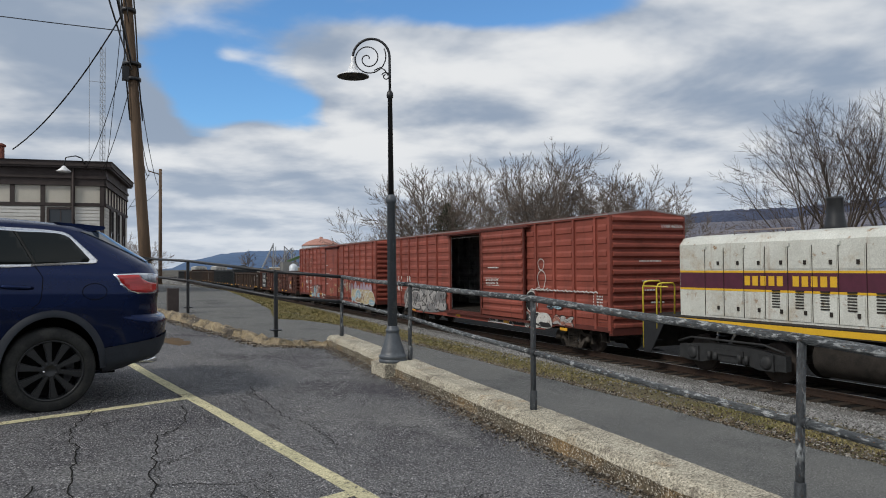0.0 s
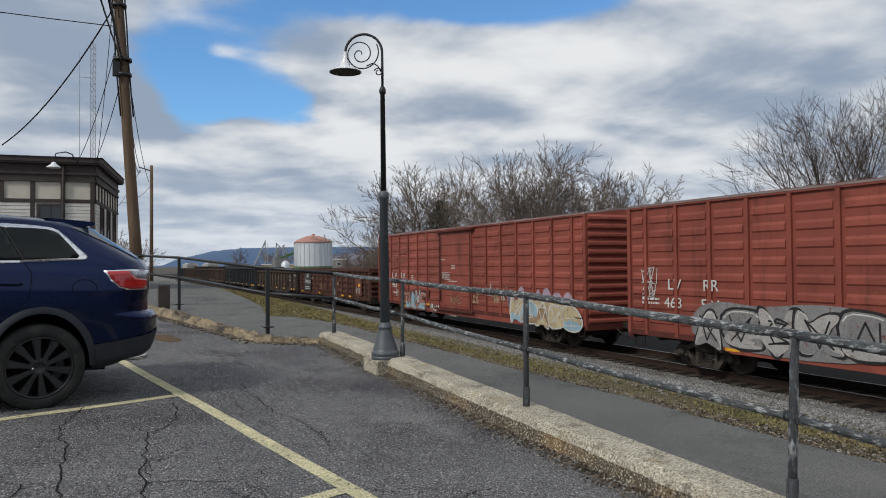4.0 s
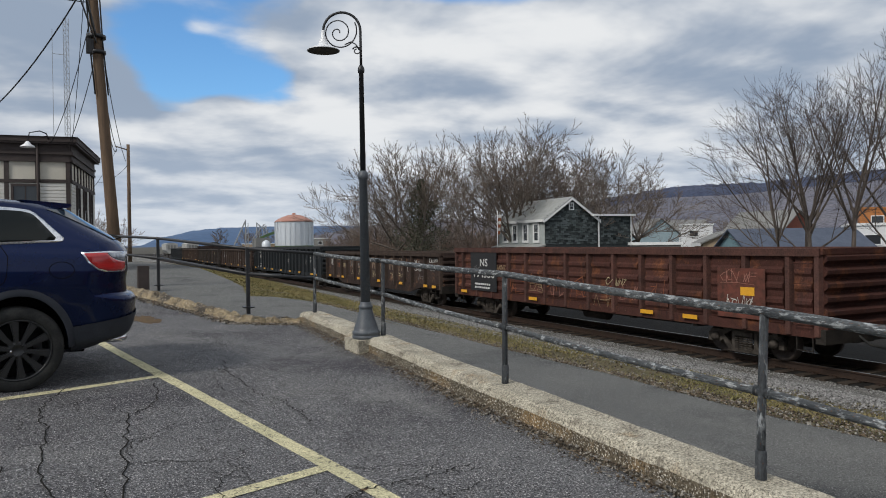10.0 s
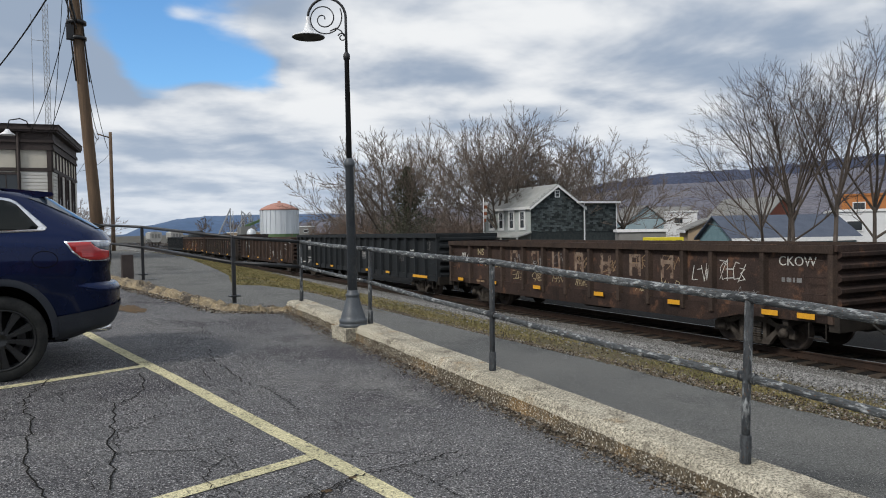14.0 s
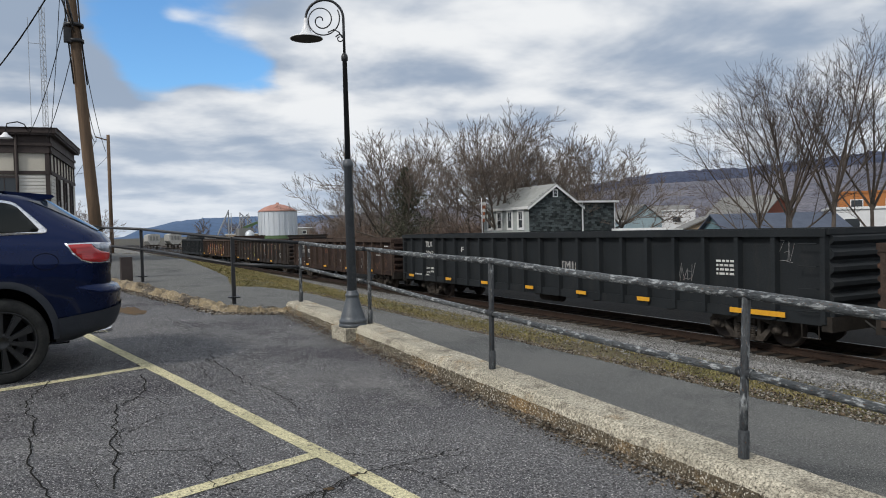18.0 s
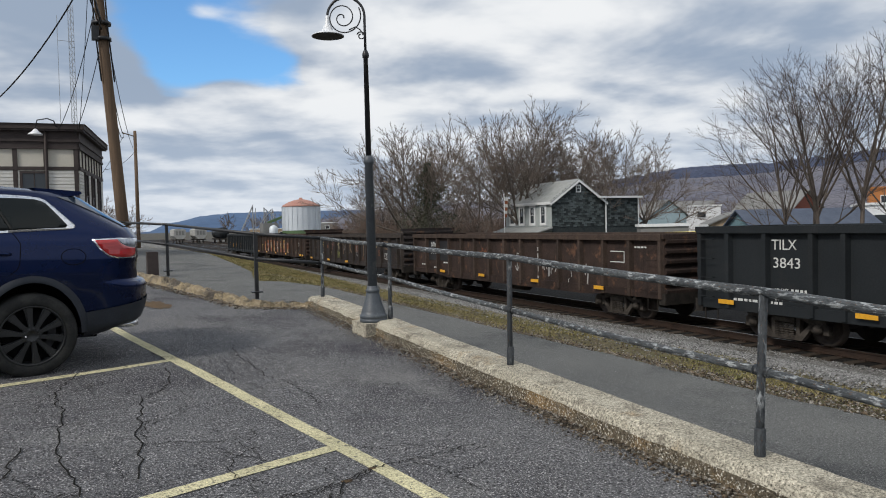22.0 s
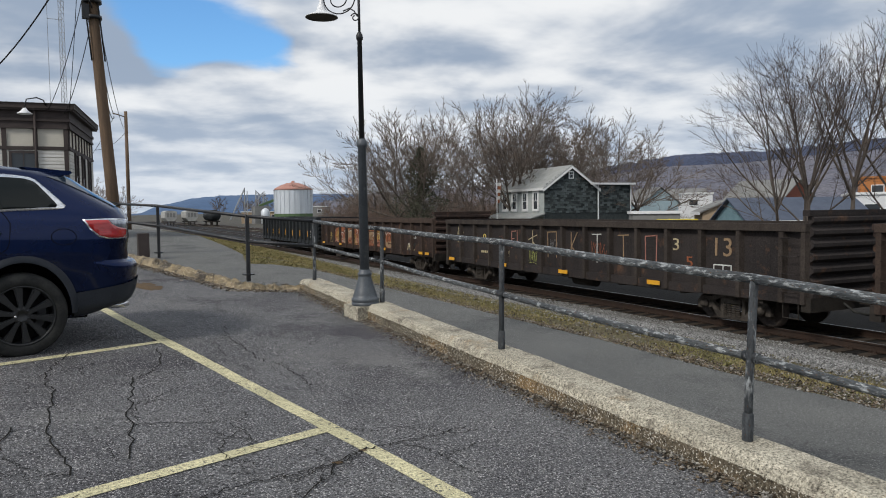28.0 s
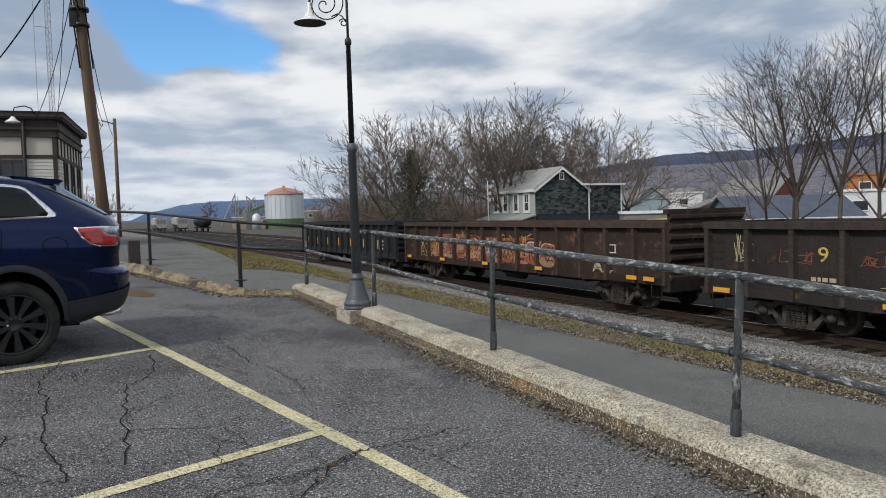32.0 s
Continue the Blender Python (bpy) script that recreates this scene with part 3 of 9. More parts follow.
LEAF_STAIN = surface("brown_leaf_stain", (0.135, 0.085, 0.042), (0.085, 0.068, 0.050), 6, 0.95, bump=0.6, grain=40, contrast=0.6)


def build_stains():
    """A brown patch of rotted leaves behind the car, and rust in the crack by the line."""
    rng = random.Random(52)
    for cx, cy, rx, ry, name, label in ((1.44, 12.3, 0.22, 0.55, "leaf_patch", "brown patch of rotted leaves on the asphalt"), (1.45, 3.77, 0.035, 0.028, "rust_patch", "rusty debris caught in the crack"), (1.66, 3.90, 0.03, 0.02, "rust_patch", "rusty debris caught in the crack")):
        bm = BM()
        mid = bm.verts.new((cx, cy, lot_paint_z(cx, cy) + 0.006))
        ring = []
        for k in range(26):
            a = 6.2832 * k / 26
            r = rng.uniform(0.65, 1.15)
            x, y = cx + rx * r * math.cos(a), cy + ry * r * math.sin(a)
            ring.append(bm.verts.new((x, y, lot_paint_z(x, y) + 0.001)))
        for a, b in zip(ring, ring[1:] + ring[:1]):
            bm.faces.new((mid, a, b))
        solid(name, bm, LEAF_STAIN, label, "debris", kind="structure")


CRACK = surface("open_crack", (0.010, 0.010, 0.009), (0.018, 0.016, 0.014), 5, 0.95, bump=0.3)


def kerb_profile(z, w=0.36, drop=0.55):
    return [(-w * 0.5, z - drop), (-w * 0.49, z - 0.075), (-w * 0.43, z - 0.026), (-w * 0.31, z), (w * 0.40, z), (w * 0.47, z - 0.014), (w * 0.5, z - 0.05), (w * 0.5, z - drop)]


def build_kerb():
    bm = BM()
    rings = []
    for y in spaced((-14, 0, 0.5), (0, 11.25, 0.07)):
        x, z = kerb_x(min(y, 11.1)) - 0.03, lerp_table(KERB_Z, y) + 0.006 * noise.noise((y * 2, 0, 0))
        ring = []
        for i, (ox, oz) in enumerate(kerb_profile(z, 0.37)):
            j = 0.008 * noise.noise((i * 3.1, y * 2.5, 1)) + 0.005 * noise.noise((i * 7.7, y * 9, 2)) + (0.016 * max(0, noise.noise((i * 0.4, y * 4.1, 6))) if i in (1, 2, 3) else 0)
            ring.append(bm.verts.new((x + ox + j, y, oz + (0.5 * j if 0 < i < 7 else 0))))
        rings.append(ring)
    for a, b in zip(rings, rings[1:]):
        for i in range(7):
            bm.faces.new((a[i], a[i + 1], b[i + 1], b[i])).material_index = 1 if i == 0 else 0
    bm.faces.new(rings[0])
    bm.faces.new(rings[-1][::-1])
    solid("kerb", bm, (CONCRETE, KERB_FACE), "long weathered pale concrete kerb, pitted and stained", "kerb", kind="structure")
    # the square footing that the lamp stands on, let into the kerb
    bm = BM()
    box(bm, 3.58, 8.42, 0.048, 0.35, 0.46, 0.50)
    soften(bm, 0.02, 2)
    solid("lamp_footing", bm, CONCRETE, "square concrete footing under the lamp post", "footing", kind="structure")
    # the broken edge past the end of the kerb: a low crumbled ridge
    bm = BM()
    rings = []
    pts = [(a[0] + (b[0] - a[0]) * k / 24, a[1] + (b[1] - a[1]) * k / 24, a[2] + (b[2] - a[2]) * k / 24) for a, b in zip(EDGE, EDGE[1:]) for k in range(24)]
    for i, (x, y, z) in enumerate(pts):
        p, q = pts[max(0, i - 3)], pts[min(len(pts) - 1, i + 3)]
        d = Vector((q[0] - p[0], q[1] - p[1], 0)).normalized()
        side = Vector((-d.y, d.x, 0))
        ring = []
        for k, (o, h) in enumerate(((0.19, -0.30), (0.15, -0.14), (0.11, -0.05), (0.06, -0.01), (0.0, 0.0), (-0.06, -0.01), (-0.10, -0.10), (-0.12, -0.7))):
            rough = noise.noise((x * 5, y * 5, k * 2.3)) * 0.075 + noise.noise((x * 13, y * 13, k * 5.1)) * 0.06 + noise.noise((x * 31, y * 31, k * 3.7)) * 0.03
            c = Vector((x, y, z - 0.15 + h * 0.8)) + side * (o + 0.6 * rough) + Vector((0, 0, rough * 0.8 if 0 < k < 7 else 0))
            ring.append(bm.verts.new(c))
        rings.append(ring)
    for a, b in zip(rings, rings[1:]):
        for i in range(7):
            bm.faces.new((a[i], a[i + 1], b[i + 1], b[i]))
    bm.faces.new(rings[0])
    bm.faces.new(rings[-1][::-1])
    solid("broken_kerb", bm, RUBBLE, "crumbled yellowish remains of a kerb", "kerb", kind="structure")
    rng = random.Random(9)
    verts, faces = [], []
    for _ in range(2400):
        x, y, z = rng.choice(pts)
        far = 0.17 + abs(rng.gauss(0, 0.10))
        x, y = x - far * 0.9, y - far * 0.4
        add_stone(verts, faces, x, y, lot_z(x, y) + 0.006, rng.uniform(0.008, 0.028), rng)
    stuff("rubble", verts, faces, LITTER, "dark crumbs of broken asphalt and concrete", "rubble")
    # silt, grit and dead leaves gathered at the foot of the kerb
    bm = BM()
    rows = []
    for y in spaced((-4, 11.2, 0.12)):
        x = kerb_x(min(y, 11.1)) - 0.20
        wide = 0.055 + 0.05 * noise.noise((y * 1.1, 0, 4)) + 0.03 * noise.noise((y * 5, 0, 9))
        rows.append([bm.verts.new((x + dx, y, lot_z(x + dx, y) + h)) for dx, h in ((0.04, 0.034), (-0.02, 0.022 + 0.012 * noise.noise((y * 6, 1, 1))), (-0.6 * wide, 0.014), (-wide, 0.004), (-1.2 * wide, -0.03))])
    for a, b in zip(rows, rows[1:]):
        for i in range(4):
            bm.faces.new((a[i], a[i + 1], b[i + 1], b[i])).smooth = True
    solid("silt", bm, DIRT_EDGE, "dark silt and leaf mould along the foot of the kerb", "silt", kind="structure")
    verts, faces = [], []
    rng = random.Random(3)
    for _ in range(5200):
        y = -1 + 13 * rng.random() ** 1.2
        x = kerb_x(min(y, 11)) - 0.21 - abs(rng.gauss(0, 0.09))
        add_stone(verts, faces, x, y, lot_z(x, y) + 0.005 + 0.022 * max(0, 1 - (kerb_x(min(y, 11)) - 0.21 - x) / 0.12), rng.uniform(0.004, 0.014), rng)
    stuff("grit", verts, faces, LITTER, "grit and dead leaves along the foot of the kerb", "grit")
    # pale stone chips that have worked loose from the asphalt
    verts, faces = [], []
    rng = random.Random(13)
    for _ in range(20000):
        y = 1.6 + 11 * rng.random() ** 1.5
        k = kerb_x(min(y, 11))
        x = k - 0.22 - abs(rng.gauss(0, rng.choice((0.14, 0.30, 0.7)))) if rng.random() < 0.7 else rng.uniform(-2.2, k - 0.25)
        add_stone(verts, faces, x, y, lot_z(x, y) + 0.012 * noise.noise((x * 0.6, y * 0.6, 3)) - 0.02 * math.exp(-((x - k + 0.5) / 0.3) ** 2) + 0.001, rng.uniform(0.003, 0.0085), rng)
    stuff("stone_chips", verts, faces, CHIP, "loose pale grey stone chips on the asphalt", "stone chips")
    # dead twigs and straws caught by the kerb
    verts, faces = [], []
    for _ in range(260):
        y = rng.uniform(1.5, 11)
        x = kerb_x(min(y, 11)) - 0.26 - abs(rng.gauss(0, 0.10))
        a, l = rng.uniform(0, 6.28), rng.uniform(0.03, 0.11)
        z, o = lot_z(x, y) + rng.uniform(0.012, 0.03), len(verts)
        dx, dy = math.cos(a), math.sin(a)
        verts += [(x - dy * 0.003, y + dx * 0.003, z), (x + dy * 0.003, y - dx * 0.003, z), (x + dx * l, y + dy * l, z + rng.uniform(-0.005, 0.02)), (x, y, z + 0.005)]
        faces += [(o, o + 1, o + 2), (o, o + 3, o + 2), (o + 3, o + 1, o + 2)]
    stuff("dead_twigs", verts, faces, LITTER, "dead twigs and straws along the kerb", "twigs")


CHIP = surface("stone_chip", (0.27, 0.265, 0.26), (0.16, 0.158, 0.155), 5, 0.95, bump=0, islands=0.8)
LITTER = surface("litter", (0.125, 0.092, 0.060), (0.058, 0.047, 0.037), 8, 0.95, bump=0.0, stain=(0.20, 0.19, 0.17), stain_scale=20, stain_from=0.48, stain_to=0.58, islands=0.8)


def add_stone(verts, faces, x, y, z, r, rng):
    """A rough stone of eight faces."""
    o = len(verts)
    a = rng.uniform(0, 6.28)
    c, s = math.cos(a) * r, math.sin(a) * r
    e = rng.uniform(0.6, 1.2)
    verts += [(x + c, y + s, z), (x - s * e, y + c * e, z + r * 0.2), (x - c, y - s, z + r * 0.1), (x + s * e, y - c * e, z), (x + r * 0.2, y, z + r * rng.uniform(0.6, 1.0)), (x, y, z - r * 0.7)]
    faces += [(o + i, o + (i + 1) % 4, o + 4) for i in range(4)] + [(o + (i + 1) % 4, o + i, o + 5) for i in range(4)]


def stuff(name, verts, faces, material, label, category):
    me = bpy.data.meshes.new(name)
    me.from_pydata(verts, [], faces)
    me.materials.append(material)
    return tagged(new(name, me), label, category, kind="stuff")


def build_verge():
    rng = random.Random(21)
    verts, faces = [], []
    for _ in range(120000):
        y = -3 + 88 * rng.random() ** 1.7
        edge = path_edge(y)
        x = rng.uniform(edge + lerp_table([(2, 0.55), (8, 0.25), (12, 0.05), (40, 0.0)], y), lerp_table([(12, 10.0), (24, 9.1), (50, 8.8)], y) + SLOPE * y)
        thin = noise.noise((x * 0.8, y * 0.3, 4)) + 0.5 * noise.noise((x * 3, y * 2, 8))
        if thin < lerp_table([(0, 0.12), (6, 0.0), (12, -0.30), (30, -0.42)], y) + 0.5 * max(0, x - 9.2 - SLOPE * y) - 0.1:
            continue
        z = ground_z(x, y) - 0.02
        h, a = rng.uniform(0.015, 0.055), rng.uniform(0, 6.28)
        w = 0.006 + 0.0006 * y
        lean = rng.uniform(0.01, 0.07)
        o = len(verts)
        dx, dy = math.cos(a), math.sin(a)
        verts += [(x - dy * w, y + dx * w, z), (x + dy * w, y - dx * w, z), (x + dx * lean, y + dy * lean, z + h)]
        faces += [(o, o + 1, o + 2)]
    crumbs, sides = [], []
    for _ in range(15000):
        y = -2 + 22 * rng.random() ** 1.6
        x = path_edge(y) - 0.03 + rng.choice((abs(rng.gauss(0, 0.45)), abs(rng.gauss(0, 0.22)), rng.uniform(0, 3.4)))
        add_stone(crumbs, sides, x, y, ground_z(x, y) + 0.004, rng.uniform(0.006, 0.019), rng)
    stuff("leaf_litter", crumbs, sides, LITTER, "dead leaves and grit on the verge", "leaf litter")
    stuff("grass", verts, faces, GRASS, "thin yellowed winter grass on the verge", "grass")
    verts, faces = [], []
    for _ in range(52000):
        y = -2 + 48 * rng.random() ** 1.5
        o = rng.choice((rng.uniform(-6.0, -1.2), rng.uniform(-7.2, -1.2), rng.uniform(-5.2, -1.2), rng.uniform(-7.6, -1.3)))
        x = 15.6 + SLOPE * y + o
        z = lerp_table([(-9, ground_z(x, y) - 0.012), (-7, ground_z(x, y) - 0.01), (-5.2, ground_z(x, y) + 0.012), (-3.0, ground_z(x, y) + 0.02), (-2.3, ground_z(x, y) + 0.01), (-1.6, -1.63), (2.4, -1.63)], o)
        add_stone(verts, faces, x, y, z + 0.006, rng.uniform(0.010, 0.025), rng)
    stuff("ballast_stones", verts, faces, STONE, "loose grey crushed stones of the ballast", "stones")


def rail_profile():
    return [(-0.07, -0.17), (0.07, -0.17), (0.07, -0.155), (0.012, -0.135), (0.012, -0.045), (0.036, -0.032), (0.036, -0.006), (0.028, 0), (-0.028, 0), (-0.036, -0.006), (-0.036, -0.032), (-0.012, -0.045), (-0.012, -0.135), (-0.07, -0.155)]


def build_track(name, m, near, far, ties=True, label="rusty rails on dark wooden ties"):
    track = thing(name, label, "railway track", m, kind="structure")
    for side in (-0.755, 0.755):
        bm = BM()
        prism(bm, [(x + side, z) for x, z in rail_profile()], "y", near, far)
        part("rail", bm, RAILSTEEL, track)
        bm = BM()
        slab(bm, side - 0.027, side + 0.027, near, far, 0.0, 0.003)
        part("rail_head", bm, RAILTOP, track, "worn bright running surface")
    if ties:
        rng = random.Random(2)
        bm = BM()
        box(bm, 0, 0, 0, 2.6, 0.23, 0.18)
        soften(bm, 0.015)
        me = finish("tie", bm, TIE)
        bm = BM()
        box(bm, 0, 0, 0, 0.34, 0.19, 0.018)
        for sx in (-0.12, 0.12):
            box(bm, sx, 0.05, 0.02, 0.03, 0.03, 0.03)
            box(bm, sx, -0.05, 0.02, 0.03, 0.03, 0.03)
        plate = finish("tie_plate", bm, RAILSTEEL)
        y = -6
        while y < 66:
            part("tie", me, TIE, track, m=pose(rng.uniform(-0.04, 0.04), y, -0.262 + rng.uniform(-0.01, 0.005), 0, 0, rng.uniform(-1.5, 1.5)))
            if y < 34:
                part("tie_plate", plate, RAILSTEEL, track, m=pose(-0.755, y, -0.171))
            y += 0.52
    return track


build_ground()
build_oiled_shade()
build_marks()
build_stains()
build_kerb()
build_verge()
build_track("railway_track", TRACK, -40, 330)


# ---- railing, lamp, car ----
def build_railing():
    posts = [((3.43, -2.6), -0.05), ((3.52, 0.1), 0.045), ((3.56, 2.67), 0.13), ((3.59, 5.27), 0.24), ((3.80, 8.32), 0.32), ((3.84, 11.05), 0.40)]
    tops = [0.82, 0.94, 1.075, 1.205, 1.27, 1.345]
    lows = [0.37, 0.49, 0.62, 0.735, 0.85, 0.955]
    railing = thing("railing", "old pipe railing with peeling grey paint on the kerb", "railing")
    for ((x, y), z), top in zip(posts, tops):
        bm = BM()
        lean = 0.045 if y < 3 else 0.01
        tube(bm, [(x - 0.0, y, z - 0.05), (x + 0.2 * lean, y, z + 0.3), (x + lean, y, top)], 0.0245, 12)
        tube(bm, [(x, y, z - 0.02), (x, y, z + 0.01), (x + 0.005, y, z + 0.16), (x + 0.005, y, z + 0.165)], [0.032, 0.032, 0.032, 0.026], 12)
        part("post", bm, PEELED, railing)
    for heights, r in ((tops, 0.029), (lows, 0.024)):
        for i in range(len(posts) - 1):
            bm = BM()
            (x0, y0), (x1, y1) = posts[i][0], posts[i + 1][0]
            l0, l1 = (0.045 if y0 < 3 else 0.01), (0.045 if y1 < 3 else 0.01)
            k = 1.0 if heights is tops else 0.6
            pts = [(x0 + l0 * k + (x1 + l1 * k - x0 - l0 * k) * f, y0 + (y1 - y0) * f, heights[i] + (heights[i + 1] - heights[i]) * f - 0.012 * math.sin(math.pi * f)) for f in (0, 0.2, 0.4, 0.6, 0.8, 1)]
            tube(bm, pts, r, 12)
            part("rail", bm, PEELED_RAIL, railing)
    for i in range(len(posts)):
        bm = BM()
        (x, y), lean = posts[i][0], (0.045 if posts[i][0][1] < 3 else 0.01)
        tube(bm, [(x + lean * 0.6, y - 0.05, lows[i] - 0.004), (x + lean * 0.6, y + 0.05, lows[i] + 0.003)], 0.031, 12)
        part("rail_socket", bm, PEELED, railing)
    black = thing("railing", "newer black iron railing at the broken edge", "railing")
    feet = [((3.84, 11.05), 0.40, 1.345), ((2.87, 11.42), 0.50, 1.44), ((2.07, 15.43), 0.70, 1.66), ((1.15, 19.8), 0.82, 1.80)]
    for (x, y), z, top in feet[1:]:
        bm = BM()
        box(bm, x, y, (z - 0.1 + top) / 2, 0.055, 0.055, top - z + 0.1)
        soften(bm, 0.005)
        part("post", bm, BLACKIRON, black)
        bm = BM()
        box(bm, x, y, z + 0.012, 0.16, 0.16, 0.02)
        part("base_plate", bm, BLACKIRON, black)
    for drop in (0.0, 0.40):
        for ((x0, y0), _, t0), ((x1, y1), _, t1) in zip(feet, feet[1:]):
            bm = BM()
            tube(bm, [(x0, y0, t0 - drop), (x1, y1, t1 - drop)], 0.027, 10)
            part("rail", bm, BLACKIRON, black)


def build_lamp():
    lamp = thing("street_lamp", "dark grey iron lamp post with scroll arm and white bell shade", "street lamp", pose(3.60, 8.40, 0.30, 0.3, -0.4, 0))
    bm = BM()
    lathe(bm, [(0.176, 0), (0.178, 0.030), (0.170, 0.038), (0.170, 0.050), (0.176, 0.056), (0.176, 0.085), (0.166, 0.095), (0.158, 0.10), (0.150, 0.135), (0.132, 0.19), (0.112, 0.25), (0.095, 0.31), (0.084, 0.355), (0.080, 0.375), (0.088, 0.382), (0.090, 0.40), (0.085, 0.412), (0.074, 0.418), (0.074, 0.445), (0.066, 0.455)], 28)
    part("base", bm, LAMPGREY, lamp, "flared cast-iron base")
    bm = BM()
    lathe(bm, [(0.062, 0.42), (0.052, 2.0), (0.066, 2.01), (0.070, 2.04), (0.066, 2.075), (0.052, 2.10), (0.046, 2.11)], 18)
    part("lower_shaft", bm, LAMPGREY, lamp)
    bm = BM()
    lathe(bm, [(0.036, 2.10), (0.029, 3.34), (0.04, 3.345), (0.043, 3.375), (0.040, 3.405), (0.026, 3.43), (0.018, 3.44)], 16)
    part("upper_shaft", bm, BLACKIRON, lamp)
    # the arm leaves the shaft upwards and bends over towards the car park
    away = Vector((-0.86, 0.50, 0)).normalized()
    r = 0.235

    def at(u, z):
        return Vector((away.x * u, away.y * u, z))
    arm = [at(0, 3.42), at(0.0, 3.7), at(0, 3.87)] + [at(r - r * math.cos(a), 3.87 + r * math.sin(a)) for a in (math.pi * i / 14 for i in range(1, 15))] + [at(2 * r, 3.88), at(2 * r, 3.865)]
    bm = BM()
    tube(bm, arm, 0.0165, 10)
    part("arm", bm, BLACKIRON, lamp)
    bm = BM()
    spiral = []
    for i in range(60):
        f = i / 59
        a = math.radians(150) + f * math.radians(740)
        rad = 0.205 * (1 - f) ** 0.9 + 0.018
        spiral.append(at(0.262 + rad * math.cos(a) * (1.0 if f > 0.12 else 1.0) + 0.02 * f, 3.865 + rad * math.sin(a) - 0.02 * f))
    tube(bm, spiral, 0.008, 6)
    part("scroll", bm, BLACKIRON, lamp, "wrought-iron spiral")
    bm = BM()
    curl = [at(0.20, 3.70), at(0.12, 3.735), at(0.06, 3.70), at(0.02, 3.63)]
    tube(bm, curl, 0.008, 6)
    tube(bm, [at(0.05 + 0.055 * (1 - f * 0.6) * math.cos(math.radians(20 + 430 * f)), 3.62 + 0.055 * (1 - f * 0.6) * math.sin(math.radians(20 + 430 * f))) for f in (i / 20 for i in range(21))], 0.008, 6)
    part("curl", bm, BLACKIRON, lamp)
    c = at(2 * r, 0)
    bm = BM()
    lathe(bm, [(0.022, 3.77), (0.026, 3.76), (0.030, 3.69), (0.05, 3.64), (0.062, 3.60), (0.085, 3.575), (0.15, 3.545), (0.205, 3.52), (0.205, 3.512), (0.198, 3.512), (0.14, 3.535), (0.06, 3.575), (0.03, 3.6)], 28, Matrix.Translation(c + Vector((0, 0, 0.115))))
    shade = part("shade", bm, WHITE_ENAMEL, lamp, "white enamel bell shade")
    bm = BM()
    lathe(bm, [(0.195, 3.5095), (0.135, 3.531), (0.06, 3.56), (0.005, 3.562)], 28, Matrix.Translation(c + Vector((0, 0, 0.115))))
    part("reflector", bm, SHADE_IN, shade, "dark inside of the shade")


CAR_BLUE = surface("blue_car_paint", (0.0030, 0.0118, 0.055), (0.0035, 0.0132, 0.061), 2, 0.27, 0.80, 0.0, grain=300, coat=0.30, contrast=0.10)
CAR_GLASS = glass_dark("tinted_glass", (0.010, 0.013, 0.013), 0.03, 0.22)
REAR_GLASS = glass_dark("rear_glass", (0.02, 0.03, 0.04), 0.03, 0.9)
CHROME = surface("chrome_trim", (0.80, 0.81, 0.83), (0.74, 0.75, 0.77), 5, 0.2, 0.9, 0.0)
CLADDING = surface("grey_plastic_cladding", (0.022, 0.026, 0.034), (0.030, 0.034, 0.042), 8, 0.6, bump=0.05)
TYRE = surface("tyre_rubber", (0.020, 0.021, 0.021), (0.034, 0.034, 0.033), 8, 0.85, bump=0.2, stain=(0.05, 0.05, 0.046), stain_scale=5)
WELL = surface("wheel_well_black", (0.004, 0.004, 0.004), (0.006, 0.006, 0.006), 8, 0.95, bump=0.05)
RIM_DARK = surface("dark_alloy", (0.012, 0.013, 0.014), (0.019, 0.020, 0.021), 6, 0.40, 0.0, 0.05)
RED_LENS = surface("red_lens", (0.50, 0.018, 0.018), (0.36, 0.01, 0.012), 9, 0.12, bump=0.0, stretch=(0.3, 0.3, 3), coat=0.6)
CLEAR_LENS = surface("clear_lens", (0.42, 0.46, 0.52), (0.16, 0.18, 0.22), 14, 0.12, bump=0.0, coat=0.8)
# heights: rear end, half width, front end
TAIL = [(0.34, 0.27), (0.40, 0.14), (0.45, -0.05), (0.535, -0.09), (0.65, -0.118), (0.70, -0.12), (0.82, -0.122), (0.862, -0.095), (0.882, -0.03), (0.99, -0.02), (1.10, -0.033),
        (1.30, -0.025), (1.375, 0.03), (1.45, 0.15), (1.574, 0.36), (1.686, 0.52), (1.72, 0.60), (1.75, 0.9), (1.775, 1.3), (1.785, 1.6)]
WIDE = [(0.34, 0.88), (0.45, 0.935), (0.6, 0.955), (0.8, 0.975), (0.95, 0.985), (1.1, 0.98), (1.25, 0.965), (1.33, 0.945), (1.40, 0.915), (1.5, 0.86), (1.6, 0.80), (1.68, 0.745), (1.72, 0.70),
        (1.75, 0.62), (1.775, 0.45), (1.785, 0.2)]
NOSE = [(0.34, 4.75), (0.5, 4.9), (0.7, 4.93), (0.85, 4.85), (0.95, 4.65), (1.02, 4.25), (1.08, 3.85), (1.15, 3.62), (1.4, 3.2), (1.6, 2.85), (1.7, 2.6), (1.75, 2.3), (1.775, 2.0), (1.785, 1.7)]
ROUND, DEEP = 2.6, 0.55


def bend(u):
    return DEEP * (1 - (1 - min(1, u) ** ROUND) ** (1 / ROUND))


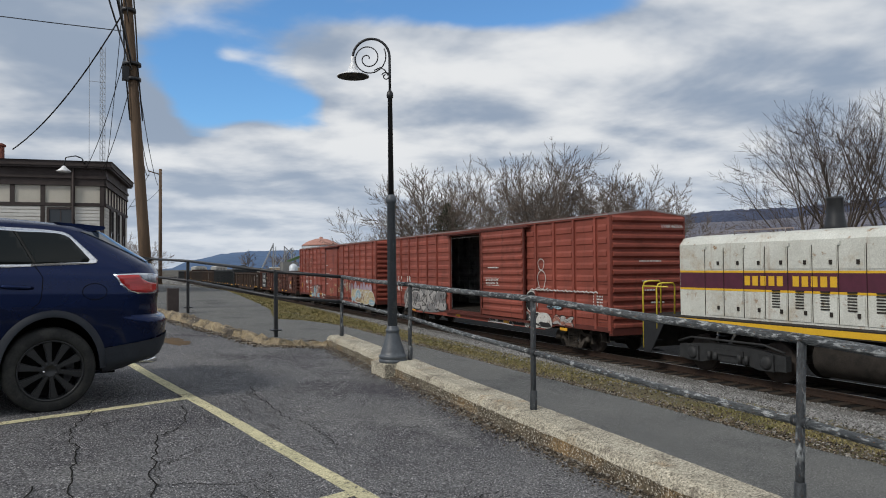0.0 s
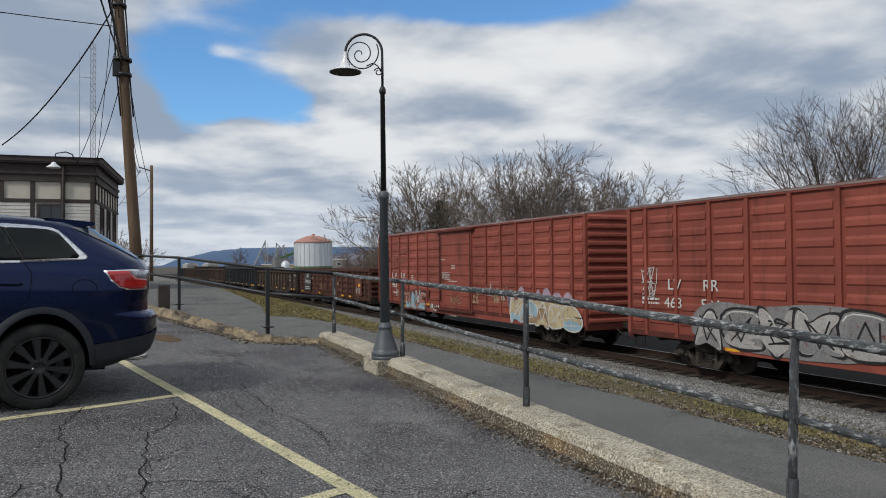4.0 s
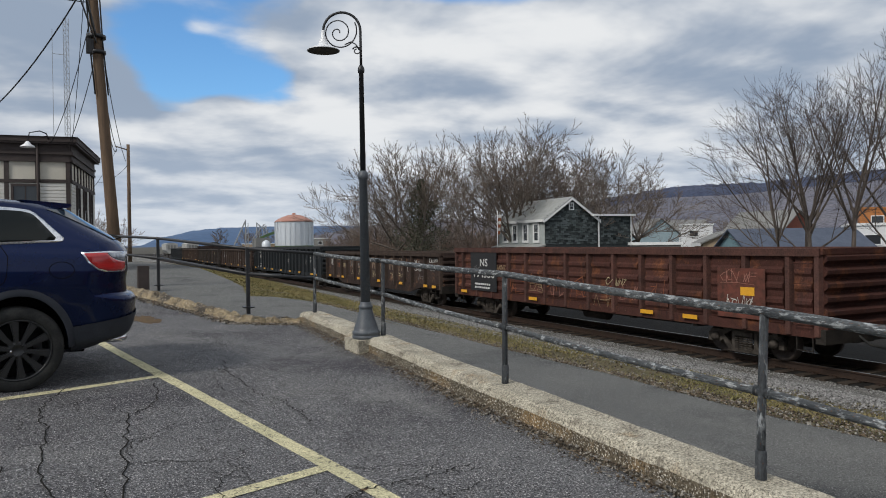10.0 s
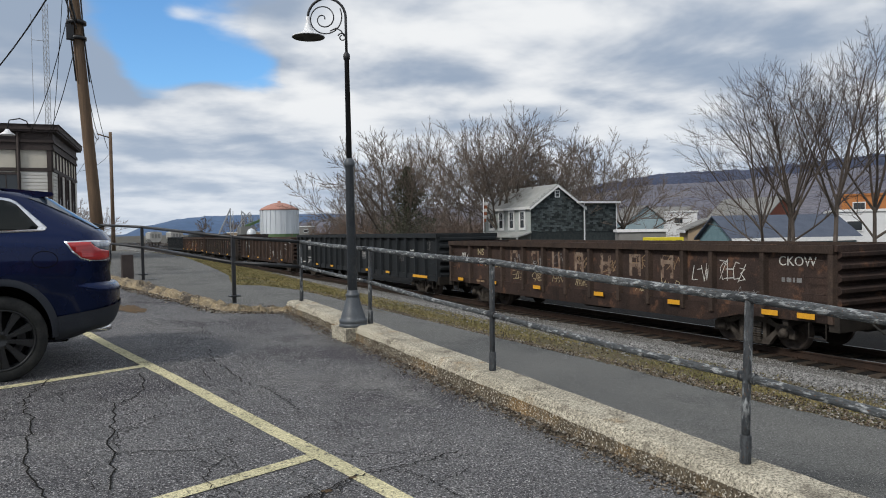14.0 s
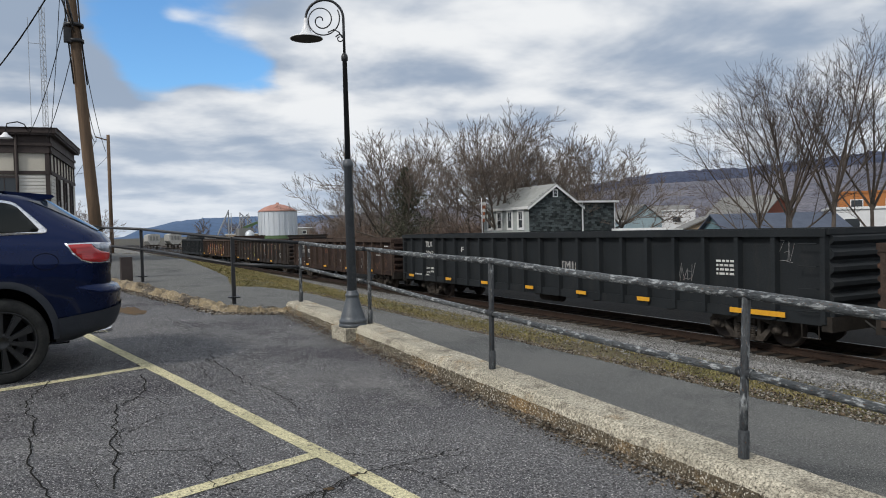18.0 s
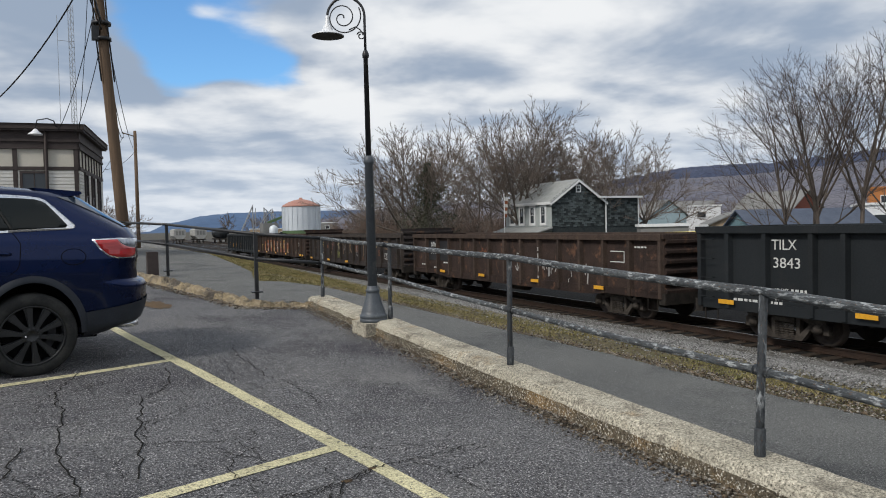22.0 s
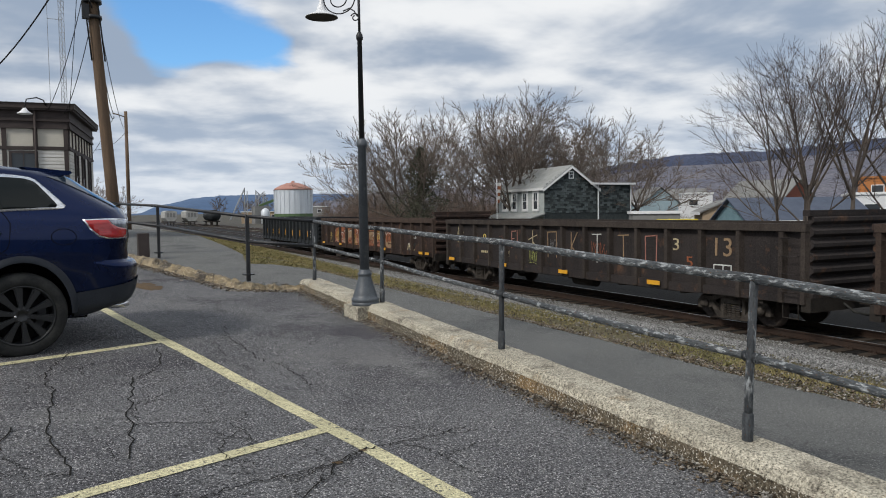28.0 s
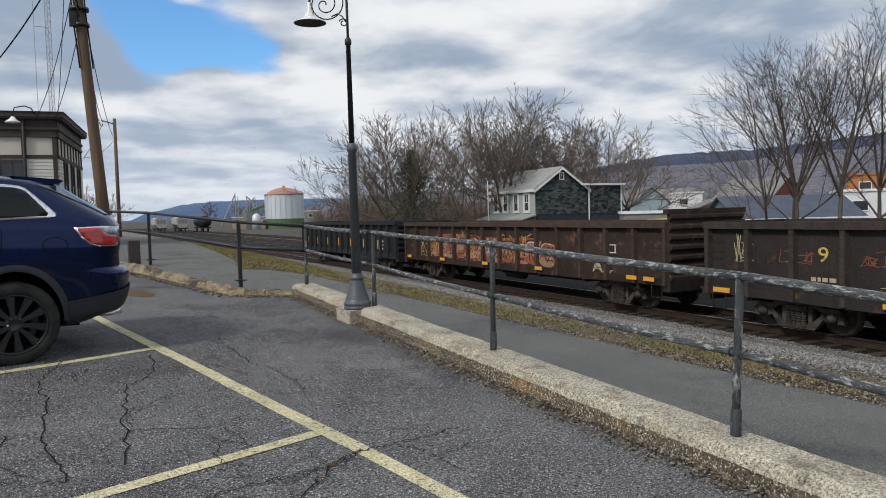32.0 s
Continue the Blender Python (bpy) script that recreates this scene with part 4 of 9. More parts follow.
def flank(y, z):
    """Half width of the car's body at a length and a height."""
    w, d = lerp_table(WIDE, z), (y - lerp_table(TAIL, z)) / DEEP
    if d >= 1:
        return w
    return w * (1 - (1 - max(0, d)) ** ROUND) ** (1 / ROUND)


def plan_line(z):
    """One half of the body's outline at a height, from the middle of the tail to the middle of the nose: (half width, y)."""
    t, w, f = lerp_table(TAIL, z), lerp_table(WIDE, z), lerp_table(NOSE, z)
    us = [math.sin(radians(90) * i / 14) for i in range(15)]
    rear = [(w * u, t + bend(u)) for u in us]
    y0, y1 = t + DEEP, max(t + DEEP + 0.02, f - DEEP)
    side = [(w, y0 + (y1 - y0) * i / 70) for i in range(1, 71)]
    front = [(w * u, max(y1, f) - bend(u) * min(1, max(0.02, (f - y1) / DEEP))) for u in us[-2::-1]]
    return rear + side + front


def build_car():
    """A tall estate car. Its own +y is forwards, z from the ground; seen from its side and rear."""
    car = thing("parked_car", "dark blue sport utility car with black alloy wheels", "car", CAR_AT)
    WY, WZ, WR = 1.065, 0.40, 0.376
    wheels = (WY, WY + 2.875)
    arch = lambda y, z, rx, rz: any(((y - c) / rx) ** 2 + ((z - WZ) / rz) ** 2 < 1 for c in wheels)
    bm = BM()
    heights = sorted(set([a for a, b in TAIL] + [0.34 + 0.031 * i for i in range(46)]))
    rings = []
    for z in heights:
        half = plan_line(z)
        loop = [(-x, y) for x, y in half] + [(x, y) for x, y in half[-2:0:-1]]
        rings.append([bm.verts.new((x, y, z)) for x, y in loop])
    k = len(rings[0])
    for a, b in zip(rings, rings[1:]):
        for i in range(k):
            v = (a[i], a[(i + 1) % k], b[(i + 1) % k], b[i])
            c = sum((p.co for p in v), Vector()) / 4
            if abs(c.x) > 0.55 and arch(c.y, c.z, 0.43, 0.515):
                continue
            bm.faces.new(v).smooth = True
    bm.faces.new(rings[-1])
    bm.faces.new(rings[0][::-1])
    part("body", bm, CAR_BLUE, car)

    def pane(name, outline, material, out, side, holder=car, label="", thick=0.012):
        """A shaped plate that follows the body's side: an outline of (y, z) laid on it."""
        bm = BM()
        bm.faces.new([bm.verts.new((0, y, z)) for y, z in outline])
        for i in range(60):
            for co, no in (((0, 0.02 + 0.05 * i, 0), (0, 1, 0)), ((0, 0, 0.34 + 0.05 * i), (0, 0, 1))):
                bmesh.ops.bisect_plane(bm, geom=bm.verts[:] + bm.edges[:] + bm.faces[:], plane_co=co, plane_no=no)
            if i * 0.05 > max(p[0] for p in outline) and i * 0.05 > 1.5:
                break
        edge = [e for e in bm.edges if len(e.link_faces) == 1]
        rim = bmesh.ops.extrude_edge_only(bm, edges=edge)
        low = {g for g in rim["geom"] if isinstance(g, bmesh.types.BMVert)}
        for v in bm.verts:
            v.co.x = side * (flank(v.co.y, v.co.z) + out - (thick if v in low else 0))
        for f in bm.faces:
            f.smooth = True
        return part(name, bm, material, holder, label)

    for side in (-1, 1):
        for wy in wheels:
            bm = BM()
            outer, inner = [], []
            for a in range(0, 181, 6):
                c, s = math.cos(radians(a)), math.sin(radians(a))
                outer.append((wy + 0.475 * c, WZ + 0.55 * s))
                inner.append((wy + 0.405 * c, WZ + 0.487 * s))
            rows = []
            for (oy, oz), (iy, iz) in zip(outer, inner):
                fx = max(flank(max(oy, wy - 0.45), max(0.36, oz)), 0.90)
                rows.append([bm.verts.new((side * x, y, z)) for x, y, z in ((fx - 0.01, oy, oz), (fx + 0.014, oy * 0.98 + iy * 0.02, oz * 0.98 + iz * 0.02), (0.99, iy, iz), (0.55, iy, iz))])
            for a, b in zip(rows, rows[1:]):
                for i in range(2):
                    bm.faces.new((a[i], a[i + 1], b[i + 1], b[i])).smooth = True
            part("arch_lip", bm, CLADDING, car, "dark grey plastic arch")
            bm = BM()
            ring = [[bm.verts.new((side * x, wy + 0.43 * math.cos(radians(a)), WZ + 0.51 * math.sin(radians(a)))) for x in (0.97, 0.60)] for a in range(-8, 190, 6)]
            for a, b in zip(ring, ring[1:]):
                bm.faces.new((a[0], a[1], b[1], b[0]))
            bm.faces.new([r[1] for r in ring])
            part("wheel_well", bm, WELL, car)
            wheel = thing("wheel", "", "")
            wheel.parent = car
            wheel.matrix_basis = Matrix.Translation((side * 0.865, wy, WZ + 0.003)) @ Matrix.Rotation(radians(90) * side, 4, "Y")
            bm = BM()
            lathe(bm, [(0.255, -0.11), (0.33, -0.12), (0.368, -0.105), (0.384, -0.07), (0.386, 0.0), (0.384, 0.07), (0.374, 0.102), (0.350, 0.118), (0.32, 0.123), (0.295, 0.120), (0.280, 0.112), (0.272, 0.10), (0.262, 0.05)], 56, caps=False)
            part("tyre", bm, TYRE, wheel)
            bm = BM()
            lathe(bm, [(0.274, 0.100), (0.276, 0.112), (0.266, 0.115), (0.258, 0.100), (0.25, 0.02), (0.24, -0.08)], 48, caps=False)
            for k in range(10):
                turn = Matrix.Rotation(radians(36 * k + 8), 4, "Z")
                prism(bm, [(0.05, -0.018), (0.16, -0.025), (0.262, -0.040), (0.262, 0.040), (0.16, 0.025), (0.05, 0.018)], "z", 0.066, 0.090, turn)
                prism(bm, [(0.05, -0.009), (0.258, -0.022), (0.258, 0.022), (0.05, 0.009)], "z", 0.085, 0.100, turn)
            lathe(bm, [(0.085, 0.055), (0.085, 0.082), (0.072, 0.094), (0.040, 0.094), (0.034, 0.082), (0.0, 0.082)], 24, caps=False)
            part("rim", bm, RIM_DARK, wheel, "black ten-spoke alloy rim")
            for k in range(5):
                bm = BM()
                a = radians(72 * k + 26)
                lathe(bm, [(0.011, 0.08), (0.011, 0.101), (0.0, 0.104)], 8, Matrix.Translation((0.055 * math.cos(a), 0.055 * math.sin(a), 0)))
                part("wheel_nut", bm, CHROME if k == 1 else RIM_DARK, wheel)
            bm = BM()
            lathe(bm, [(0.262, -0.10), (0.262, -0.02), (0.255, 0.0), (0.21, 0.01), (0.02, 0.012)], 32, caps=False)
            part("brake_disc", bm, WELL, wheel)
            bm = BM()
            for a in range(40, 110, 8):
                box(bm, 0, 0, 0, 0.07, 0.04, 0.03, Matrix.Rotation(radians(a + 190), 4, "Z") @ Matrix.Translation((0.17, 0, 0.025)))
            part("brake_caliper", bm, BLACKIRON, wheel)
        # side windows with a bright surround
        pane("window_trim", [(3.45, 1.275), (1.442, 1.322), (1.183, 1.345), (0.766, 1.374), (0.716, 1.385), (0.703, 1.412), (0.76, 1.472), (0.824, 1.539), (0.88, 1.597), (0.924, 1.639), (0.979, 1.663), (1.08, 1.674),
                             (1.208, 1.681), (1.428, 1.684), (2.3, 1.682), (2.6, 1.64), (3.0, 1.48)], CHROME, 0.006, side, car, "bright chrome window surround")
        quarter = [(0.788, 1.394), (1.215, 1.364), (1.36, 1.648), (1.15, 1.652), (1.03, 1.648), (0.967, 1.634), (0.927, 1.610), (0.85, 1.515), (0.772, 1.415)]
        rear = [(1.235, 1.362), (2.22, 1.33), (2.22, 1.655), (1.38, 1.652)]
        front = [(2.27, 1.328), (3.40, 1.29), (2.97, 1.48), (2.58, 1.625), (2.27, 1.652)]
        for o in (quarter, rear, front):
            pane("side_window", o, CAR_GLASS, 0.012, side)
        for o in ([(1.213, 1.364), (1.237, 1.362), (1.382, 1.652), (1.358, 1.648)], [(2.215, 1.33), (2.275, 1.328), (2.275, 1.655), (2.215, 1.655)]):
            pane("window_pillar", o, TYRE, 0.014, side)
        lamp = pane("rear_lamp", [(0.57, 1.284), (0.42, 1.292), (0.308, 1.298), (0.156, 1.292), (0.06, 1.286), (0.08, 1.20), (0.11, 1.096), (0.246, 1.098), (0.337, 1.100), (0.425, 1.122), (0.505, 1.19)], CHROME, 0.006, side,
                    car, "red and clear wrap-round lamp in a chrome edge")
        pane("red_lens", [(0.545, 1.275), (0.42, 1.281), (0.335, 1.284), (0.30, 1.245), (0.234, 1.212), (0.11, 1.192), (0.125, 1.112), (0.246, 1.108), (0.337, 1.112), (0.418, 1.134), (0.494, 1.198)], RED_LENS, 0.012, side, lamp)
        pane("clear_lens", [(0.325, 1.284), (0.295, 1.25), (0.232, 1.218), (0.105, 1.198), (0.085, 1.275), (0.156, 1.283)], CLEAR_LENS, 0.011, side, lamp)
        bm = BM()
        tube(bm, [(side * 0.982, 1.24, 1.148), (side * 1.012, 1.28, 1.152), (side * 1.016, 1.38, 1.158), (side * 1.010, 1.46, 1.160), (side * 0.980, 1.50, 1.162)], [0.012, 0.018, 0.020, 0.018, 0.012], 10)
        part("door_handle", bm, CAR_BLUE, car)
        bm = BM()
        ring = [(0.73 + 0.105 * math.cos(a), 1.119 + 0.075 * math.sin(a)) for a in (2 * math.pi * i / 36 for i in range(37))]
        tube(bm, [(side * (flank(y, z) + 0.0005), y, z) for y, z in ring], 0.0035, 5)
        part("fuel_flap", bm, WELL, car, "round seam of the fuel flap")
        for line in ([(1.227, 1.34), (1.19, 1.29), (1.162, 1.239), (1.165, 1.15), (1.171, 1.064), (1.187, 1.014), (1.25, 0.96)], [(2.24, 1.33), (2.24, 1.1), (2.24, 0.8), (2.24, 0.5)]):
            bm = BM()
            tube(bm, [(side * (flank(y, z) + 0.0005), y, z) for y, z in line], 0.004, 5)
            part("door_seam", bm, WELL, car)
        bm = BM()
        slab(bm, side * 0.945 - 0.02, side * 0.945 + 0.03, 1.54, 3.46, 0.30, 0.46)
        soften(bm, 0.02, 2)
        part("sill_cladding", bm, CLADDING, car)
        bm = BM()
        tube(bm, [(side * 0.62, 0.30, 0.405), (side * 0.62, 0.13, 0.40), (side * 0.62, 0.04, 0.42)], [0.03, 0.034, 0.036], 14)
        part("tailpipe", bm, CHROME, car, "bright chrome tailpipe")
        pane("reflector", [(0.04, 0.66), (0.05, 0.61), (0.13, 0.60), (0.12, 0.655)], RED_LENS, 0.012, side)
    # lower bumper of bare plastic, wrapped round the tail
    bm = BM()
    rows = []
    for i in range(9):
        row = []
        for sx in (-1, 1):
            for j in (range(24) if sx < 0 else range(22, -1, -1)):
                y = 0.64 - 0.76 * (1 - math.cos(radians(90) * j / 23)) if j < 23 else None
                f = i / 8
                if y is None:
                    z = 0.36 + (0.72 - 0.36) * f
                    row.append((0, lerp_table(TAIL, z) - 0.014, z))
                else:
                    z = 0.36 + (0.60 + (0.55 - y) * 0.15 - 0.36) * f
                    y = max(y, lerp_table(TAIL, z) + 0.001)
                    row.append((sx * (flank(y, z) + 0.014), y - 0.010, z))
        rows.append([bm.verts.new(p) for p in row])
    for a, b in zip(rows, rows[1:]):
        for i in range(len(a) - 1):
            bm.faces.new((a[i], a[i + 1], b[i + 1], b[i])).smooth = True
    part("bumper", bm, CLADDING, car, "dark grey lower bumper")
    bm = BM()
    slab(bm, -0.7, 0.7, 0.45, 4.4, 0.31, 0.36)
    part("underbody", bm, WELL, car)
    bm = BM()
    prism(bm, [(1.0, 1.757), (0.78, 1.750), (0.585, 1.742), (0.568, 1.724), (0.60, 1.700), (0.70, 1.690), (0.9, 1.69)], "x", -0.60, 0.60)
    soften(bm, 0.008, 2)
    part("spoiler", bm, CAR_BLUE, car)
    bm = BM()
    rows = [[bm.verts.new((x, lerp_table(TAIL, z) + bend(abs(x) / lerp_table(WIDE, z)) - 0.008, z + 0.004)) for x in (-0.72 + 0.06 * j for j in range(25)) if abs(x) < lerp_table(WIDE, z)] for z in (1.405, 1.45, 1.50, 1.55, 1.60, 1.64, 1.675)]
    for a, b in zip(rows, rows[1:]):
        for i in range(min(len(a), len(b)) - 1):
            bm.faces.new((a[i], a[i + 1], b[i + 1], b[i])).smooth = True
    part("rear_window", bm, REAR_GLASS, car)
    bm = BM()
    tube(bm, [(-0.42, 0.13, 1.405), (-0.46, 0.07, 1.425), (-0.40, 0.10, 1.44), (0.25, 0.11, 1.46)], 0.010, 6)
    part("wiper", bm, TYRE, car)


CAR_AT = pose(0.66, 8.61, 0.185, 1.8, -2.2, 102)
build_railing()
build_lamp()
build_car()


# ---- the train; each car's own +y runs up the track, z from the rail head, x = -1.53 is the side by the path ----
BOX_RED = surface("boxcar_red", (0.255, 0.066, 0.045), (0.195, 0.050, 0.035), 0.8, 0.62, bump=0.12, stain=(0.11, 0.030, 0.020), stain_scale=0.9, stain_from=0.55, stain_to=0.8, grain=30, streak=(0.085, 0.028, 0.020), per_piece=0.14)
BOX_RED_DARK = surface("boxcar_red_grimy", (0.105, 0.026, 0.019), (0.070, 0.020, 0.015), 1.2, 0.7, bump=0.15, grain=25)
RUST_RED = surface("rusty_gondola", (0.085, 0.034, 0.026), (0.044, 0.022, 0.019), 1.3, 0.8, bump=0.35, stain=(0.15, 0.058, 0.030), stain_scale=1.3, stain_from=0.53, stain_to=0.66, grain=26, streak=(0.022, 0.017, 0.016), per_piece=0.2, contrast=0.4, speck=(0.17, 0.10, 0.07), speck_at=0.69)
RUST_BROWN = surface("brown_gondola", (0.050, 0.033, 0.027), (0.027, 0.020, 0.018), 1.6, 0.8, bump=0.35, stain=(0.115, 0.062, 0.040), stain_scale=2.2, stain_from=0.56, stain_to=0.68, grain=26, streak=(0.014, 0.012, 0.011), per_piece=0.2, contrast=0.4, speck=(0.11, 0.075, 0.055), speck_at=0.69)
RUST_DARK = surface("dark_gondola", (0.038, 0.032, 0.030), (0.024, 0.021, 0.021), 1.1, 0.8, bump=0.35, stain=(0.085, 0.050, 0.034), stain_scale=2.2, stain_from=0.57, stain_to=0.69, grain=26, streak=(0.011, 0.010, 0.010), per_piece=0.2, contrast=0.4, speck=(0.09, 0.07, 0.055), speck_at=0.69)
BLACK_CAR = surface("black_gondola", (0.0090, 0.0115, 0.0135), (0.014, 0.0170, 0.0195), 0.9, 0.66, bump=0.15, stain=(0.026, 0.026, 0.026), stain_scale=0.8, stain_from=0.58, stain_to=0.85, grain=26, per_piece=0.14, streak=(0.022, 0.022, 0.022), contrast=0.3)
DUSTY = {"rusty_gondola": surface("dusty_red_post", (0.095, 0.045, 0.036), (0.060, 0.034, 0.029), 3, 0.85, bump=0.3, grain=26, streak=(0.03, 0.02, 0.018), contrast=0.4, per_piece=0.15),
         "brown_gondola": surface("dusty_brown_post", (0.066, 0.046, 0.036), (0.044, 0.033, 0.028), 3, 0.85, bump=0.3, grain=26, streak=(0.026, 0.019, 0.016), contrast=0.4, per_piece=0.15),
         "dark_gondola": surface("dusty_dark_post", (0.050, 0.041, 0.035), (0.034, 0.028, 0.025), 3, 0.85, bump=0.3, grain=26, streak=(0.018, 0.015, 0.013), contrast=0.4, per_piece=0.15),
         "black_gondola": BLACK_CAR}
TRUCKIRON = surface("truck_iron", (0.020, 0.018, 0.016), (0.042, 0.036, 0.031), 4, 0.8, 0.1, 0.3, contrast=0.4)
SIDEFRAME = surface("truck_side_iron", (0.092, 0.080, 0.068), (0.050, 0.043, 0.037), 4, 0.85, 0.1, 0.3, contrast=0.4, stain=(0.016, 0.014, 0.013), stain_scale=3)
WHEELIRON = surface("wheel_iron", (0.070, 0.056, 0.048), (0.042, 0.034, 0.030), 6, 0.65, 0.3, 0.2, contrast=0.3)
WHITEMARK = surface("white_stencil", (0.62, 0.62, 0.60), (0.48, 0.48, 0.46), 9, 0.7, bump=0.05)
YELLOWMARK = surface("yellow_reflector", (0.70, 0.36, 0.02), (0.60, 0.29, 0.02), 9, 0.5, bump=0.05)
SIGNYELLOW = surface("sign_yellow", (0.72, 0.60, 0.03), (0.65, 0.53, 0.03), 9, 0.5, bump=0.05)
INSIDE = surface("boxcar_lining", (0.44, 0.44, 0.42), (0.30, 0.30, 0.285), 2, 0.85, bump=0.2, stain=(0.05, 0.05, 0.048), stain_scale=1.4, grain=25)
GALV = surface("galvanised_roof", (0.30, 0.27, 0.26), (0.20, 0.14, 0.12), 0.9, 0.5, 0.4, 0.1)
PAINTS = {"white": surface("spray_white", (0.55, 0.55, 0.52), (0.42, 0.42, 0.40), 3, 0.7, bump=0.02, stain=(0.13, 0.045, 0.032), stain_scale=7, stain_from=0.56, stain_to=0.70, grain=30, contrast=0.35, streak=(0.10, 0.06, 0.045)), "yellow": surface("spray_yellow", (0.55, 0.42, 0.12), (0.48, 0.36, 0.08), 3, 0.7, bump=0.02, stain=(0.13, 0.045, 0.032), stain_scale=7, stain_from=0.56, stain_to=0.70, grain=30, contrast=0.35, streak=(0.10, 0.06, 0.045)),
          "blue": surface("spray_blue", (0.28, 0.42, 0.48), (0.22, 0.34, 0.42), 3, 0.7, bump=0.02, stain=(0.13, 0.045, 0.032), stain_scale=7, stain_from=0.56, stain_to=0.70, grain=30, contrast=0.35, streak=(0.10, 0.06, 0.045)), "orange": surface("spray_orange", (0.26, 0.085, 0.035), (0.19, 0.062, 0.03), 3, 0.7, bump=0.02, stain=(0.13, 0.045, 0.032), stain_scale=7, stain_from=0.56, stain_to=0.70, grain=30, contrast=0.35, streak=(0.10, 0.06, 0.045)),
          "pink": surface("spray_pink", (0.34, 0.17, 0.13), (0.26, 0.11, 0.085), 3, 0.7, bump=0.02, stain=(0.13, 0.045, 0.032), stain_scale=7, stain_from=0.56, stain_to=0.70, grain=30, contrast=0.35, streak=(0.10, 0.06, 0.045)), "dark": surface("spray_dark", (0.014, 0.014, 0.016), (0.024, 0.024, 0.025), 6, 0.6, bump=0.02),
          "cream": surface("spray_cream", (0.46, 0.39, 0.24), (0.36, 0.30, 0.18), 3, 0.7, bump=0.02, stain=(0.13, 0.045, 0.032), stain_scale=7, stain_from=0.56, stain_to=0.70, grain=30, contrast=0.35, streak=(0.10, 0.06, 0.045)), "lilac": surface("spray_lilac", (0.36, 0.29, 0.34), (0.28, 0.22, 0.27), 3, 0.7, bump=0.02, stain=(0.17, 0.05, 0.035), stain_scale=5, stain_from=0.58, stain_to=0.72), "tan": surface("spray_tan", (0.30, 0.21, 0.12), (0.20, 0.13, 0.08), 8, 0.7, bump=0.02), "lime": surface("spray_lime", (0.36, 0.38, 0.10), (0.24, 0.26, 0.08), 8, 0.7, bump=0.02),
          "rust": surface("spray_rust", (0.075, 0.030, 0.018), (0.045, 0.022, 0.015), 5, 0.8, bump=0.02), "smoke": surface("spray_smoke", (0.05, 0.054, 0.058), (0.10, 0.105, 0.11), 4, 0.8, bump=0.02), "silver": surface("spray_silver", (0.36, 0.35, 0.335), (0.27, 0.26, 0.25), 3, 0.6, bump=0.02, stain=(0.16, 0.12, 0.10), stain_scale=5, stain_from=0.55, stain_to=0.72, grain=30, contrast=0.3), "faded": surface("faded_red_paint", (0.205, 0.078, 0.058), (0.175, 0.074, 0.058), 1.5, 0.8, bump=0.05, stain=(0.205, 0.055, 0.038), stain_scale=5, stain_from=0.42, stain_to=0.62), "ghost": surface("faded_white_paint", (0.26, 0.20, 0.155), (0.13, 0.085, 0.062), 4, 0.8, bump=0.05, stain=(0.035, 0.024, 0.020), stain_scale=6, stain_from=0.50, stain_to=0.60, streak=(0.16, 0.075, 0.04)),
          "grey": surface("spray_grey", (0.22, 0.22, 0.22), (0.15, 0.15, 0.15), 3, 0.7, bump=0.02, stain=(0.13, 0.045, 0.032), stain_scale=7, stain_from=0.56, stain_to=0.70, grain=30, contrast=0.35, streak=(0.10, 0.06, 0.045))}
FACE = -1.53
SKIN = FACE - 0.0005                 # just off the pressed ribs


